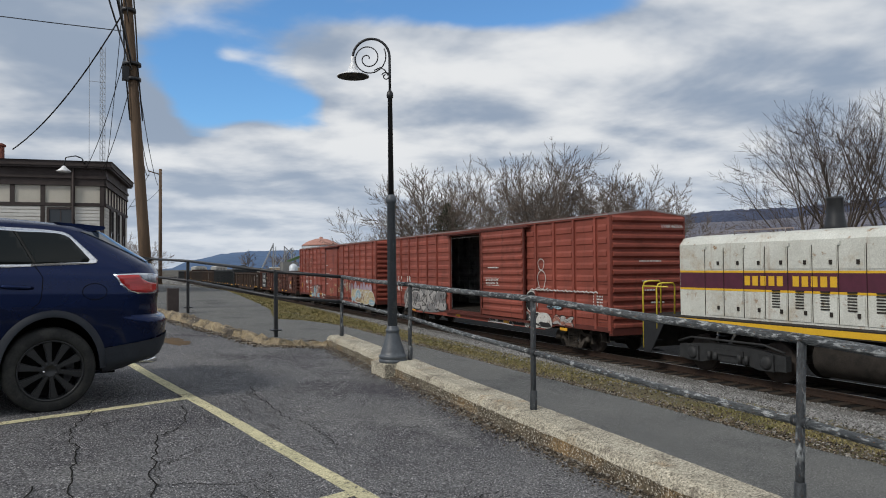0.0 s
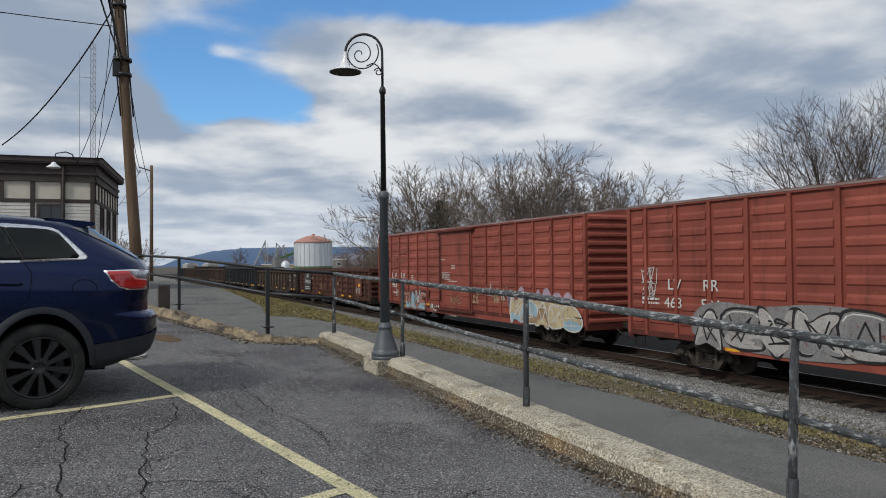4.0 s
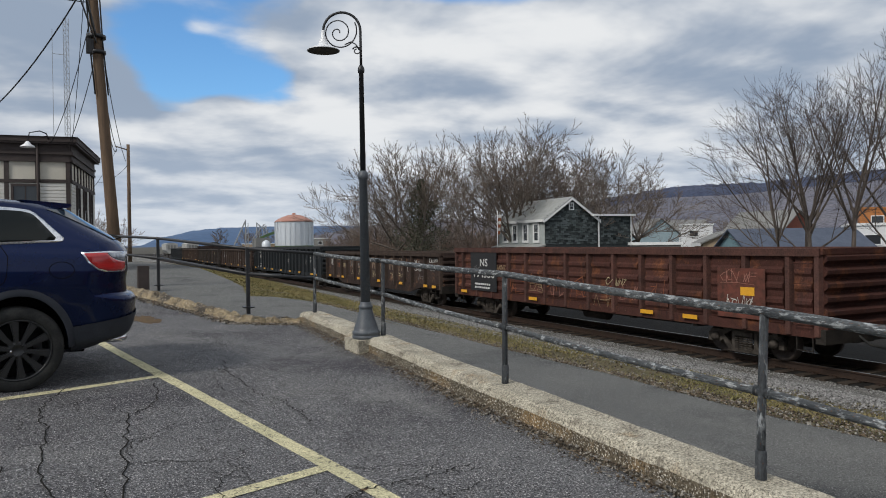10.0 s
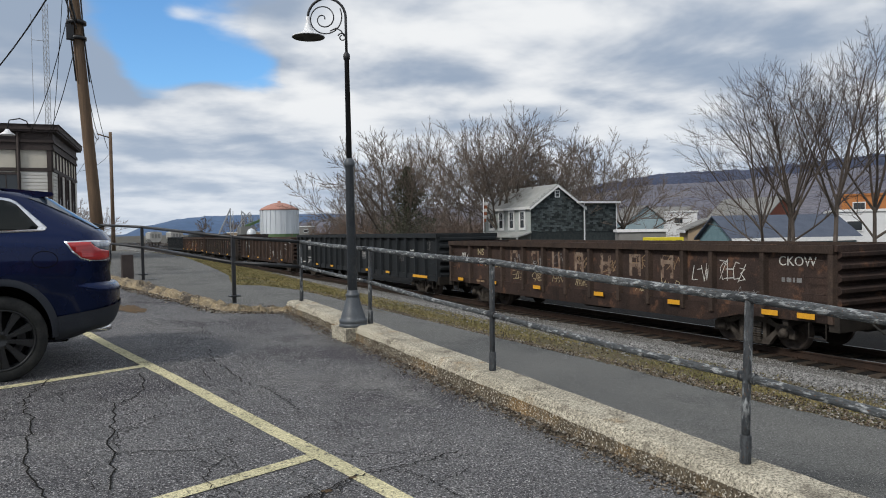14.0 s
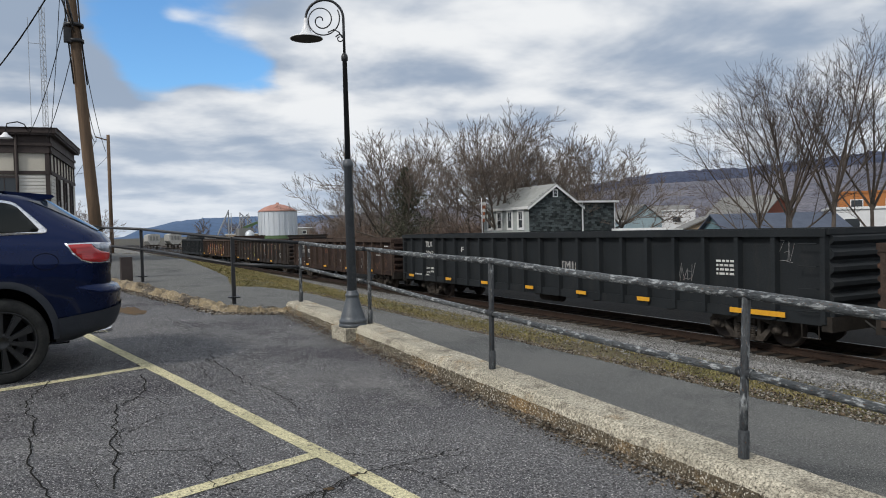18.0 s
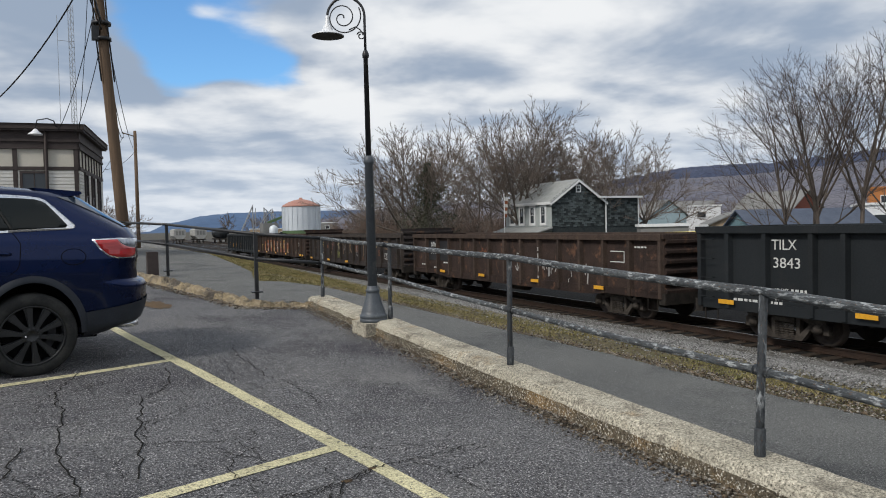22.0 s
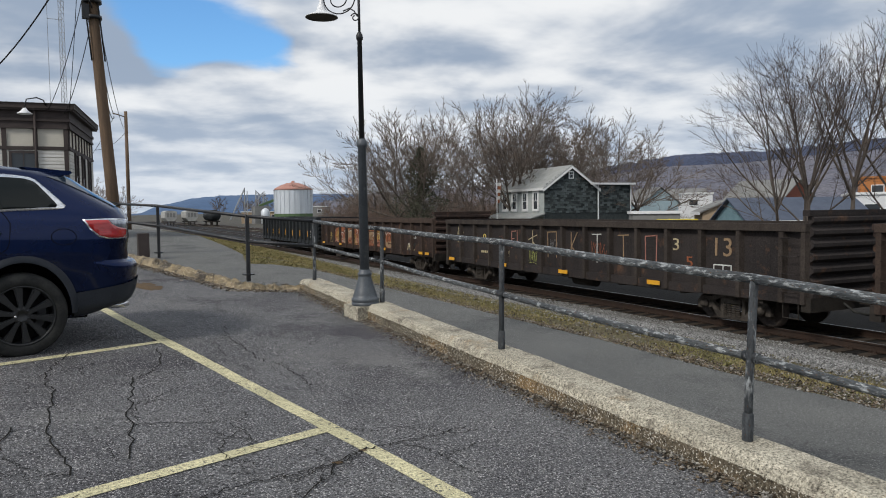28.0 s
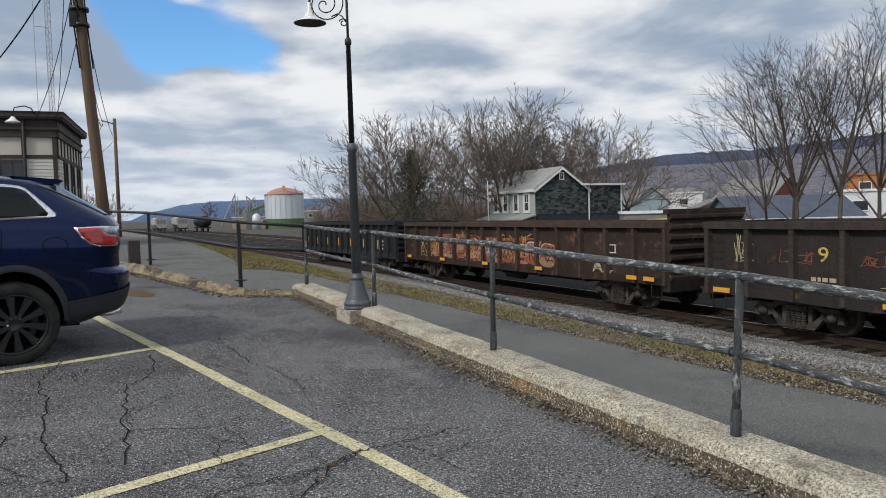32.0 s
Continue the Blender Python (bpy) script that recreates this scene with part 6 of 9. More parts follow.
def gondola(name, label, at, length, top, material, marks, posts=15, beads=False, sill=0.82, drop=0.0, rise=0.0, first=None, pitch=1.19):
    """An open freight car: side sheets with outside posts, a top rail, ribbed ends, a floor."""
    car = thing(name, label, "freight car", None, "gondolas of the train")
    half = length / 2
    wheels = []
    for s in (-1, 1):
        bm = BM()
        slab(bm, s * 1.37 - 0.02, s * 1.37 + 0.02, -half, half, sill, top)
        part("side_sheet", bm, material, car)
        bm = BM()
        if drop:
            prism(bm, [(-half, sill - 0.06), (-half * 0.72, sill - 0.06), (-half * 0.6, sill - drop), (half * 0.6, sill - drop), (half * 0.72, sill - 0.06), (half, sill - 0.06), (half, sill + 0.14), (-half, sill + 0.14)], "x", s * 1.42 - 0.05, s * 1.42 + 0.05)
        else:
            slab(bm, min(s * 1.40, s * 1.47), max(s * 1.40, s * 1.47), -half, half, sill - 0.10, sill + 0.14)
        part("side_sill", bm, material, car)
        bm = BM()
        slab(bm, s * 1.46 - 0.085, s * 1.46 + 0.085, -half - 0.02, half + 0.02, top - 0.10, top + 0.07)
        soften(bm, 0.02)
        part("top_rail", bm, DUSTY[material.name], car)
        ys = [-half + 0.06 + (length - 0.12) * k / posts for k in range(posts + 1)]
        if first is not None:
            known = list(first) if isinstance(first, tuple) else [first + k * pitch for k in range(20, -1, -1)]
            known += [known[-1] - k * pitch for k in range(1, 26)]
            ys = [-half + 0.06] + sorted(y - at for y in known if abs(y - at) < half - 0.5) + [half - 0.06]
        for y in ys:
            bm = BM()
            prism(bm, [(s * 1.38, y - 0.09), (s * 1.525, y - 0.055), (s * 1.525, y + 0.055), (s * 1.38, y + 0.09)], "z", sill - 0.06, top - 0.08)
            part("post", bm, DUSTY[material.name], car)
        if beads:
            for a, b in zip(ys, ys[1:]):
                bm = BM()
                line = [(s * 1.425, sill + 0.15)]
                for r in range(4):
                    z = sill + 0.30 + r * (top - sill - 0.4) / 4
                    h = (top - sill - 0.4) / 4
                    line += [(s * 1.435, z - h * 0.30), (s * 1.485, z - h * 0.10), (s * 1.485, z + h * 0.14), (s * 1.435, z + h * 0.30)]
                line += [(s * 1.435, top - 0.1), (s * 1.425, top - 0.1)]
                prism(bm, line, "y", a + 0.15, b - 0.15)
                part("panel", bm, material, car)
    bm = BM()
    slab(bm, -1.40, 1.40, -half, half, sill + 0.02, sill + 0.10)
    part("floor", bm, material, car)
    for y in (-half, half):
        lift = rise if y < 0 else 0.0
        ribbed_end(car, half, y, sill, top + lift, material, 7 if lift else 6, 1.41)
        bm = BM()
        slab(bm, -1.5, 1.5, y - 0.09, y + 0.09, top + lift - 0.06, top + lift + 0.07)
        part("end_rail", bm, material, car)
        bm = BM()
        slab(bm, -1.48, 1.48, y - 0.12, y + 0.12, sill - 0.22, sill + 0.10)
        part("end_sill", bm, TRUCKIRON, car)
    bm = BM()
    slab(bm, -0.35, 0.35, -half, half, 0.55, sill)
    for k in range(7):
        y = -half + length * (k + 0.5) / 7
        slab(bm, -1.4, 1.4, y - 0.07, y + 0.07, 0.64, sill)
    part("underframe", bm, TRUCKIRON, car)
    bm = BM()
    tube(bm, [(-0.9, -half * 0.5, 0.62), (-0.9, half * 0.5, 0.62)], 0.025, 6)
    tube(bm, [(-0.75, -0.6, 0.55), (-0.75, 0.5, 0.55)], 0.17, 12)
    part("brake_gear", bm, TRUCKIRON, car)
    for s in (-1, 1):
        truck(car, s * (half - 2.3), wheels)
        ladder(car, s * (half - 0.36), sill + 0.2, top - 0.25, material, count=4)
        step_iron(car, s * (half - 0.4), sill - 0.02, TRUCKIRON)
    couplers(car, half)
    marks(car, half)
    TRAIN.append((car, at, wheels))
    return car


TRAIN = []


def reflectors(car, spots, z, wide=0.45, high=0.10, x=FACE - 0.02):
    for y in spots:
        flat_shape(rect(y - wide / 2, y + wide / 2, z - high / 2, z + high / 2), YELLOWMARK, car, "reflector", x)


def marks_box_open(car, half):
    rng = random.Random(31)
    c = 27.7
    flat_shape(rounded([(35.2 - c, 0.74), (35.3 - c, 1.55), (34.5 - c, 1.95), (33.0 - c, 1.80), (31.6 - c, 1.98), (30.0 - c, 1.85), (29.75 - c, 0.66)]), PAINTS["grey"], car, "sprayed_patch", FACE - 0.031, 0.0015, "silver sprayed background")
    bubble(35.2 - c, 1.30, 5.3, 1.12, ("silver", "grey", "silver"), "dark", car, rng, 5, FACE - 0.033)
    scrawl(37.25 - c, 2.55, 0.62, 0.42, PAINTS["white"], car, rng, 4, 0.018)
    scrawl(37.2 - c, 2.15, 0.55, 0.42, PAINTS["white"], car, rng, 4, 0.018)
    words("LV", 35.9 - c, 2.28, 0.42, WHITEMARK, car, 0.5)
    words("RR", 34.6 - c, 2.28, 0.42, WHITEMARK, car, 0.5)
    words("463", 35.95 - c, 1.78, 0.40, WHITEMARK, car, 0.66)
    words("526", 34.6 - c, 1.78, 0.40, WHITEMARK, car, 0.66)
    bars(37.2 - c, 1.9, 2, 0.7, 0.06, car)
    flat_shape(rect(33.2 - c, 33.7 - c, 0.8, 1.15), SIGNYELLOW, car, "sign")
    for k, line in enumerate(("SECURE BOTH HASPS", "BEFORE MOVING CAR")):
        words(line, 25.05 - c, 2.36 - 0.125 * k, 0.12, WHITEMARK, car, 1.05, FACE - 0.18)
    for z in (2.45, 2.155):
        flat_shape(rect(24.45 - c, 25.65 - c, z - 0.008, z + 0.008), WHITEMARK, car, "stencil_border", FACE - 0.18)
    bars(25.4 - c, 2.9, 1, 0.9, 0.05, car, x=FACE - 0.18)
    flat_shape([(26.0 - c, 0.95), (25.4 - c, 0.66), (21.6 - c, 0.66), (20.9 - c, 0.95)], PAINTS["dark"], car, "sprayed_patch", FACE, 0.011, "black sprayed strip")
    flat_shape([(22.30 - c + 0.44 * math.cos(a), 1.60 + 0.42 * math.sin(a)) for a in (6.2832 * k / 18 for k in range(18))], PAINTS["white"], car, "sprayed_patch", FACE, 0.008)
    flat_shape([(22.30 - c + 0.39 * math.cos(a), 1.60 + 0.37 * math.sin(a)) for a in (6.2832 * k / 18 for k in range(18))], PAINTS["dark"], car, "sprayed_patch", FACE, 0.013)
    words("MSP", 23.19 - c, 0.82, 0.22, PAINTS["white"], car, 0.42, out=0.016)
    scrawl(25.7 - c, 0.81, 2.0, 0.30, PAINTS["white"], car, rng, 5, 0.04, FACE - 0.011)
    bubble(22.6 - c, 0.95, 1.6, 0.55, ("dark", "white", "dark"), "white", car, rng, 2, FACE - 0.034)
    bubble(21.2 - c, 1.55, 0.9, 0.30, ("blue", "dark"), "dark", car, rng, 2, FACE - 0.033)
    bubble(20.9 - c, 1.02, 1.3, 0.36, ("pink", "silver", "pink"), "dark", car, rng, 2, FACE - 0.033)
    bm = BM()
    for cy, cz, ry, rz in ((21.55, 2.42, 0.26, 0.34), (21.58, 2.98, 0.20, 0.20)):
        ring = [(cy - c + ry * math.cos(a) * (1 + 0.12 * math.sin(3 * a)), cz + rz * math.sin(a)) for a in (6.2832 * k / 22 for k in range(23))]
        ribbon(bm, ring, 0.016, FACE - 0.036, FACE - 0.031)
    ribbon(bm, [(21.75 - c, 2.14), (21.95 - c, 2.08), (21.75 - c, 2.04), (21.30 - c, 2.06), (21.15 - c, 2.12)], 0.016, FACE - 0.036, FACE - 0.031)
    part("sprayed_tag", bm, PAINTS["white"], car)["kind"] = "stuff"
    bm = BM()
    pts = [(FACE - 0.05, 22.3 - c - i * 0.1, 2.02 + 0.06 * math.sin(i * 1.3) ** 2) for i in range(42)]
    tube(bm, pts, 0.022, 5)
    part("sprayed_line", bm, PAINTS["white"], car)
    bars(18.5 - c, 1.95, 5, 0.5, 0.05, car)
    reflectors(car, (28.6 - c, 33.9 - c, 24.2 - c, 20.2 - c), 0.73)
    bm = BM()
    rr = random.Random(3)
    for z, x0, x1 in ((3.05, -0.45, 0.45), (2.42, -0.35, 0.30), (2.12, -0.25, 0.15), (1.72, 0.0, 0.5)):
        x = x0
        while x < x1:
            w = rr.uniform(0.04, 0.12)
            slab(bm, x, x + w, -half - 0.127, -half - 0.122, z - 0.022, z + 0.022)
            x += w + 0.03
    part("end_lettering", bm, WHITEMARK, car)["kind"] = "stuff"
    part("lettering", letters("LVRR 463526", 0.16, WHITEMARK), WHITEMARK, car, m=pose(0.92, -half - 0.128, 4.17, 90, 0, 0))


def marks_box_shut(car, half):
    rng = random.Random(17)
    c = 49.7
    words("L V", 57.03 - c, 2.31, 0.40, WHITEMARK, car, 0.66)
    words("R R", 55.82 - c, 2.31, 0.40, WHITEMARK, car, 0.56)
    words("463", 57.03 - c, 1.82, 0.42, WHITEMARK, car, 0.72)
    words("117", 55.82 - c, 1.82, 0.42, WHITEMARK, car, 0.60)
    flat_shape(rect(55.5 - c, 56.0 - c, 0.73, 1.05), SIGNYELLOW, car, "warning_sign", out=0.012, label="yellow warning plate")
    words("DO NOT", 55.75 - c, 0.97, 0.14, PAINTS["dark"], car, 0.40, out=0.016)
    words("HUMP", 55.75 - c, 0.82, 0.14, PAINTS["dark"], car, 0.34, out=0.016)
    flat_shape(rect(58.42 - c, 58.56 - c, 1.36, 1.72), YELLOWMARK, car, "reflector")
    bars(57.2 - c, 1.45, 1, 0.5, 0.07, car)
    bars(56.0 - c, 1.43, 1, 0.6, 0.07, car)
    scrawl(58.9 - c, 1.75, 0.35, 0.3, PAINTS["white"], car, rng, 3)
    scrawl(58.2 - c, 1.72, 0.8, 0.3, PAINTS["pink"], car, rng, 6, 0.010)
    scrawl(56.9 - c, 1.45, 0.5, 0.4, PAINTS["white"], car, rng, 5, 0.010)
    flat_shape([(55.4 - c, 0.72), (55.3 - c, 1.30), (54.4 - c, 1.42), (53.2 - c, 1.22), (52.9 - c, 0.72)], PAINTS["blue"], car, "sprayed_patch", FACE - 0.031, 0.0015)
    bubble(55.35 - c, 1.18, 2.5, 0.95, ("pink", "blue", "silver"), "dark", car, rng, 4, FACE - 0.033)
    bubble(52.2 - c, 0.85, 1.0, 0.36, ("white", "pink"), "dark", car, rng, 3, FACE - 0.033)
    for k in range(7):
        a, wd, ht = 44.6 - c - 0.62 * k + rng.uniform(-0.1, 0.1), rng.uniform(0.20, 0.38), rng.uniform(0.26, 0.46)
        flat_shape([(a + wd * math.cos(t) * (1 + 0.15 * math.sin(3 * t + k)), 1.55 + 0.10 * math.sin(k * 2.1) + ht * math.sin(t)) for t in (6.2832 * q / 14 for q in range(14))], PAINTS["lilac"], car, "sprayed_patch", FACE - 0.031, 0.001 + 0.0003 * k)
    flat_shape(rounded([(44.6 - c, 0.70), (44.9 - c, 1.2), (44.2 - c, 1.62), (42.4 - c, 1.52), (40.9 - c, 1.60), (40.2 - c, 1.1), (40.3 - c, 0.72)]), PAINTS["cream"], car, "sprayed_patch", FACE - 0.034, 0.0015)
    bubble(44.6 - c, 1.12, 4.3, 0.92, ("cream", "blue", "tan", "cream"), "white", car, rng, 5, FACE - 0.036)
    scrawl(46.8 - c, 1.85, 0.7, 0.45, PAINTS["white"], car, rng, 5, 0.012)
    scrawl(45.6 - c, 1.7, 0.6, 0.5, PAINTS["white"], car, rng, 4, 0.012)
    scrawl(50.0 - c, 1.35, 1.1, 0.5, PAINTS["cream"], car, rng, 6, 0.014, FACE - 0.05)
    scrawl(48.9 - c, 1.75, 0.9, 0.2, PAINTS["cream"], car, rng, 6, 0.009, FACE - 0.05)
    scrawl(50.2 - c, 0.6, 0.8, 0.12, PAINTS["white"], car, rng, 5, 0.008)
    bars(49.9 - c, 2.86, 3, 0.38, 0.035, car, x=FACE - 0.03)
    words("1", 49.73 - c, 2.02, 0.15, WHITEMARK, car, x=FACE - 0.03)
    for k, line in enumerate(("SECURE BOTH HASPS", "BEFORE MOVING CAR")):
        words(line, 50.42 - c, 2.42 - 0.125 * k, 0.12, WHITEMARK, car, 0.80, FACE - 0.06)
    for z in (2.515, 2.215):
        flat_shape(rect(49.95 - c, 50.88 - c, z - 0.008, z + 0.008), WHITEMARK, car, "stencil_border", FACE - 0.06)
    # where older lettering has been painted out
    for y0, y1, z0, z1 in ((57.85, 58.75, 3.02, 3.30), (56.65, 57.55, 3.0, 3.32), (55.45, 56.35, 2.98, 3.34), (56.65, 57.55, 2.72, 2.88), (55.45, 56.35, 3.45, 3.75)):
        flat_shape(rect(y0 - c, y1 - c, z0, z1), PAINTS["faded"], car, "painted_out_patch", FACE + 0.0005, 0.0025)
    bars(50.2 - c, 2.16, 1, 0.85, 0.04, car, x=FACE - 0.03)
    bars(51.0 - c, 3.14, 1, 0.45, 0.04, car, x=FACE - 0.03)
    bars(50.95 - c, 1.80, 1, 0.5, 0.05, car, x=FACE - 0.03)
    scrawl(47.9 - c, 1.50, 0.5, 0.42, PAINTS["cream"], car, rng, 3, 0.022)
    scrawl(46.2 - c, 1.62, 0.9, 0.5, PAINTS["cream"], car, rng, 5, 0.014)
    bars(54.65 - c, 2.36, 3, 0.25, 0.05, car)
    reflectors(car, (54.2 - c, 52.6 - c, 49.8 - c, 41.0 - c), 0.98)
    bm = BM()
    slab(bm, FACE - 0.03, FACE, 52.4 - c, 53.1 - c, 1.25, 1.65)
    part("routing_board", bm, BOX_RED_DARK, car)


def marks_ns(car, half):
    rng = random.Random(5)
    c = 69.7
    flat_shape(rect(74.7 - c, 76.75 - c, 0.98, 2.5), PAINTS["dark"], car, "stencil_panel", -1.525, 0.004, "dark number panel")
    words("NS", 75.68 - c, 2.08, 0.42, WHITEMARK, car, 0.58)
    words("194350", 75.70 - c, 1.63, 0.40, WHITEMARK, car, 1.60)
    bars(76.4 - c, 1.28, 2, 1.2, 0.07, car)
    words("2TRAINZ", 74.55 - c, 1.92, 0.26, PAINTS["tan"], car, 0.92, -1.49)
    scrawl(76.5 - c, 1.85, 0.45, 0.18, PAINTS["grey"], car, rng, 4, 0.008)
    for k, y in enumerate((73.4, 72.2, 71.0, 69.8, 68.6, 67.4, 66.2)):
        scrawl(y - c + 0.3, rng.uniform(1.1, 1.6), 0.8, rng.uniform(0.4, 0.7), PAINTS[("orange", "tan", "pink")[k % 3]], car, rng, 3, 0.011, -1.49)
    ribbon_part = BM()
    for k in range(5):
        y, z = 74.3 - c - k * 1.45, 1.35 + 0.2 * (k % 2)
        ribbon(ribbon_part, [(y, z), (y - 0.5, z + 0.22), (y - 0.55, z - 0.1)], 0.014, -1.494, -1.488)
    part("sprayed_tag", ribbon_part, PAINTS["orange"], car)["kind"] = "stuff"
    patch = surface("weathered_red_patch", (0.150, 0.052, 0.038), (0.115, 0.045, 0.034), 1.5, 0.8, bump=0.05, stain=(0.070, 0.034, 0.026), stain_scale=4, stain_from=0.42, stain_to=0.62)
    flat_shape(rect(62.6 - c, 64.0 - c, 1.0, 2.2), patch, car, "repaired_panel", -1.525, 0.004, "newer dull red patch")
    scrawl(63.9 - c, 2.0, 1.0, 0.3, PAINTS["pink"], car, rng, 6, 0.010)
    scrawl(63.9 - c, 1.35, 0.9, 0.4, PAINTS["white"], car, rng, 6, 0.010)
    scrawl(68.3 - c, 1.7, 0.9, 0.25, PAINTS["cream"], car, rng, 6, 0.010)
    reflectors(car, (77.3 - c, 72.2 - c, 66.5 - c, 64.9 - c), 0.90, 0.5, 0.11)
    flat_shape(rect(62.9 - c, 63.3 - c, 1.55, 1.75), YELLOWMARK, car, "reflector")


def marks_old_brown(car, half):
    rng = random.Random(8)
    c = 88.05
    words("NS", 94.13 - c, 2.03, 0.36, PAINTS["cream"], car, 0.46, x=-1.393)
    words("18", 94.22 - c, 1.61, 0.36, PAINTS["orange"], car, 0.36, x=-1.393)
    words("7", 93.74 - c, 1.62, 0.36, PAINTS["cream"], car, 0.22, x=-1.393)
    words("786", 92.98 - c, 1.60, 0.36, PAINTS["cream"], car, 0.70, x=-1.393)
    scrawl(95.7 - c, 1.85, 0.7, 0.5, PAINTS["white"], car, rng, 4, 0.024, -1.393)
    bars(94.35 - c, 0.95, 1, 0.6, 0.07, car, PAINTS["tan"], x=-1.47)
    words("CKOW", 80.51 - c, 2.08, 0.30, PAINTS["white"], car, 0.92, x=-1.393)
    bars(80.9 - c, 1.72, 1, 0.5, 0.10, car, PAINTS["grey"], x=-1.393)
    scrawl(83.5 - c, 1.78, 0.6, 0.45, PAINTS["white"], car, rng, 4, 0.013, -1.393)
    scrawl(82.6 - c, 1.8, 0.7, 0.5, PAINTS["white"], car, rng, 4, 0.014, -1.393)
    scrawl(82.3 - c, 1.30, 0.8, 0.25, PAINTS["grey"], car, rng, 5, 0.010, -1.393)
    # a faded name, one plain shape between each pair of posts
    for k, y in enumerate((91.80, 90.50, 89.30, 88.10, 86.85, 85.60, 84.38)):
        bm = BM()
        for dy in (0.17, -0.17):
            slab(bm, -1.398, -1.388, y - c + dy - 0.055, y - c + dy + 0.055, 1.52, 2.14)
        for dz in ((2.09,), (2.09, 1.57), (1.57,), (2.09, 1.83), (1.83,), (2.09, 1.83), (1.95,))[k]:
            slab(bm, -1.399, -1.388, y - c - 0.16, y - c + 0.16, dz - 0.055, dz + 0.055)
        part("faded_emblem", bm, PAINTS["ghost"], car)
    for y in (91.9, 90.7, 89.5, 88.3, 87.1, 85.8, 84.6):
        scrawl(y - c, rng.uniform(1.75, 1.95), 0.7, 0.35, PAINTS[rng.choice(("tan", "grey"))], car, rng, 3, 0.012, -1.393)
        scrawl(y - c, rng.uniform(1.25, 1.4), 0.7, 0.3, PAINTS["cream"], car, rng, 4, 0.009, -1.393)
    reflectors(car, (95.5 - c, 93.0 - c, 90.2 - c, 87.0 - c, 84.0 - c, 81.1 - c, 80.2 - c), 0.92, 0.42, 0.12)


def marks_black(car, half):
    rng = random.Random(12)
    c = 108.3
    words("TILX", 116.45 - c, 2.30, 0.34, WHITEMARK, car, 0.66, x=-1.393)
    words("3843", 116.38 - c, 1.88, 0.34, WHITEMARK, car, 0.70, x=-1.393)
    words("F", 113.42 - c, 2.10, 0.30, WHITEMARK, car, 0.20, x=-1.393)
    words("LD LMT", 116.52 - c, 1.25, 0.13, WHITEMARK, car, 0.36, x=-1.393)
    words("LT WT", 116.52 - c, 1.06, 0.13, WHITEMARK, car, 0.34, x=-1.393)
    flat_shape(rounded([(106.95 - c, 1.40), (106.95 - c, 1.80), (106.2 - c, 1.84), (106.2 - c, 1.42)]), PAINTS["smoke"], car, "sprayed_patch", -1.391, 0.002)
    words("TM18", 106.45 - c, 1.66, 0.42, PAINTS["silver"], car, 0.95, x=-1.393)
    bars(116.27 - c, 1.30, 2, 0.4, 0.08, car, x=-1.393)
    bars(117.9 - c, 0.98, 1, 1.4, 0.06, car, x=-1.393)
    bars(100.6 - c, 2.02, 4, 0.55, 0.055, car, x=-1.393)
    scrawl(101.9 - c, 1.7, 0.6, 0.45, PAINTS["grey"], car, rng, 5, 0.010, -1.393)
    scrawl(99.0 - c, 2.25, 0.5, 0.4, PAINTS["grey"], car, rng, 4, 0.008, -1.393)
    reflectors(car, (118.0 - c, 114.4 - c, 111.5 - c, 108.5 - c, 105.7 - c, 103.0 - c), 0.88, 0.48, 0.11)
    flat_shape(rect(98.6 - c, 100.1 - c, 0.78, 0.90), YELLOWMARK, car, "reflector")
    bars(104.2 - c, 0.92, 2, 0.4, 0.05, car, x=-1.393)
    bars(102.5 - c, 0.86, 2, 0.5, 0.045, car, x=-1.393)
    bars(101.5 - c, 0.84, 1, 0.5, 0.06, car, x=-1.393)


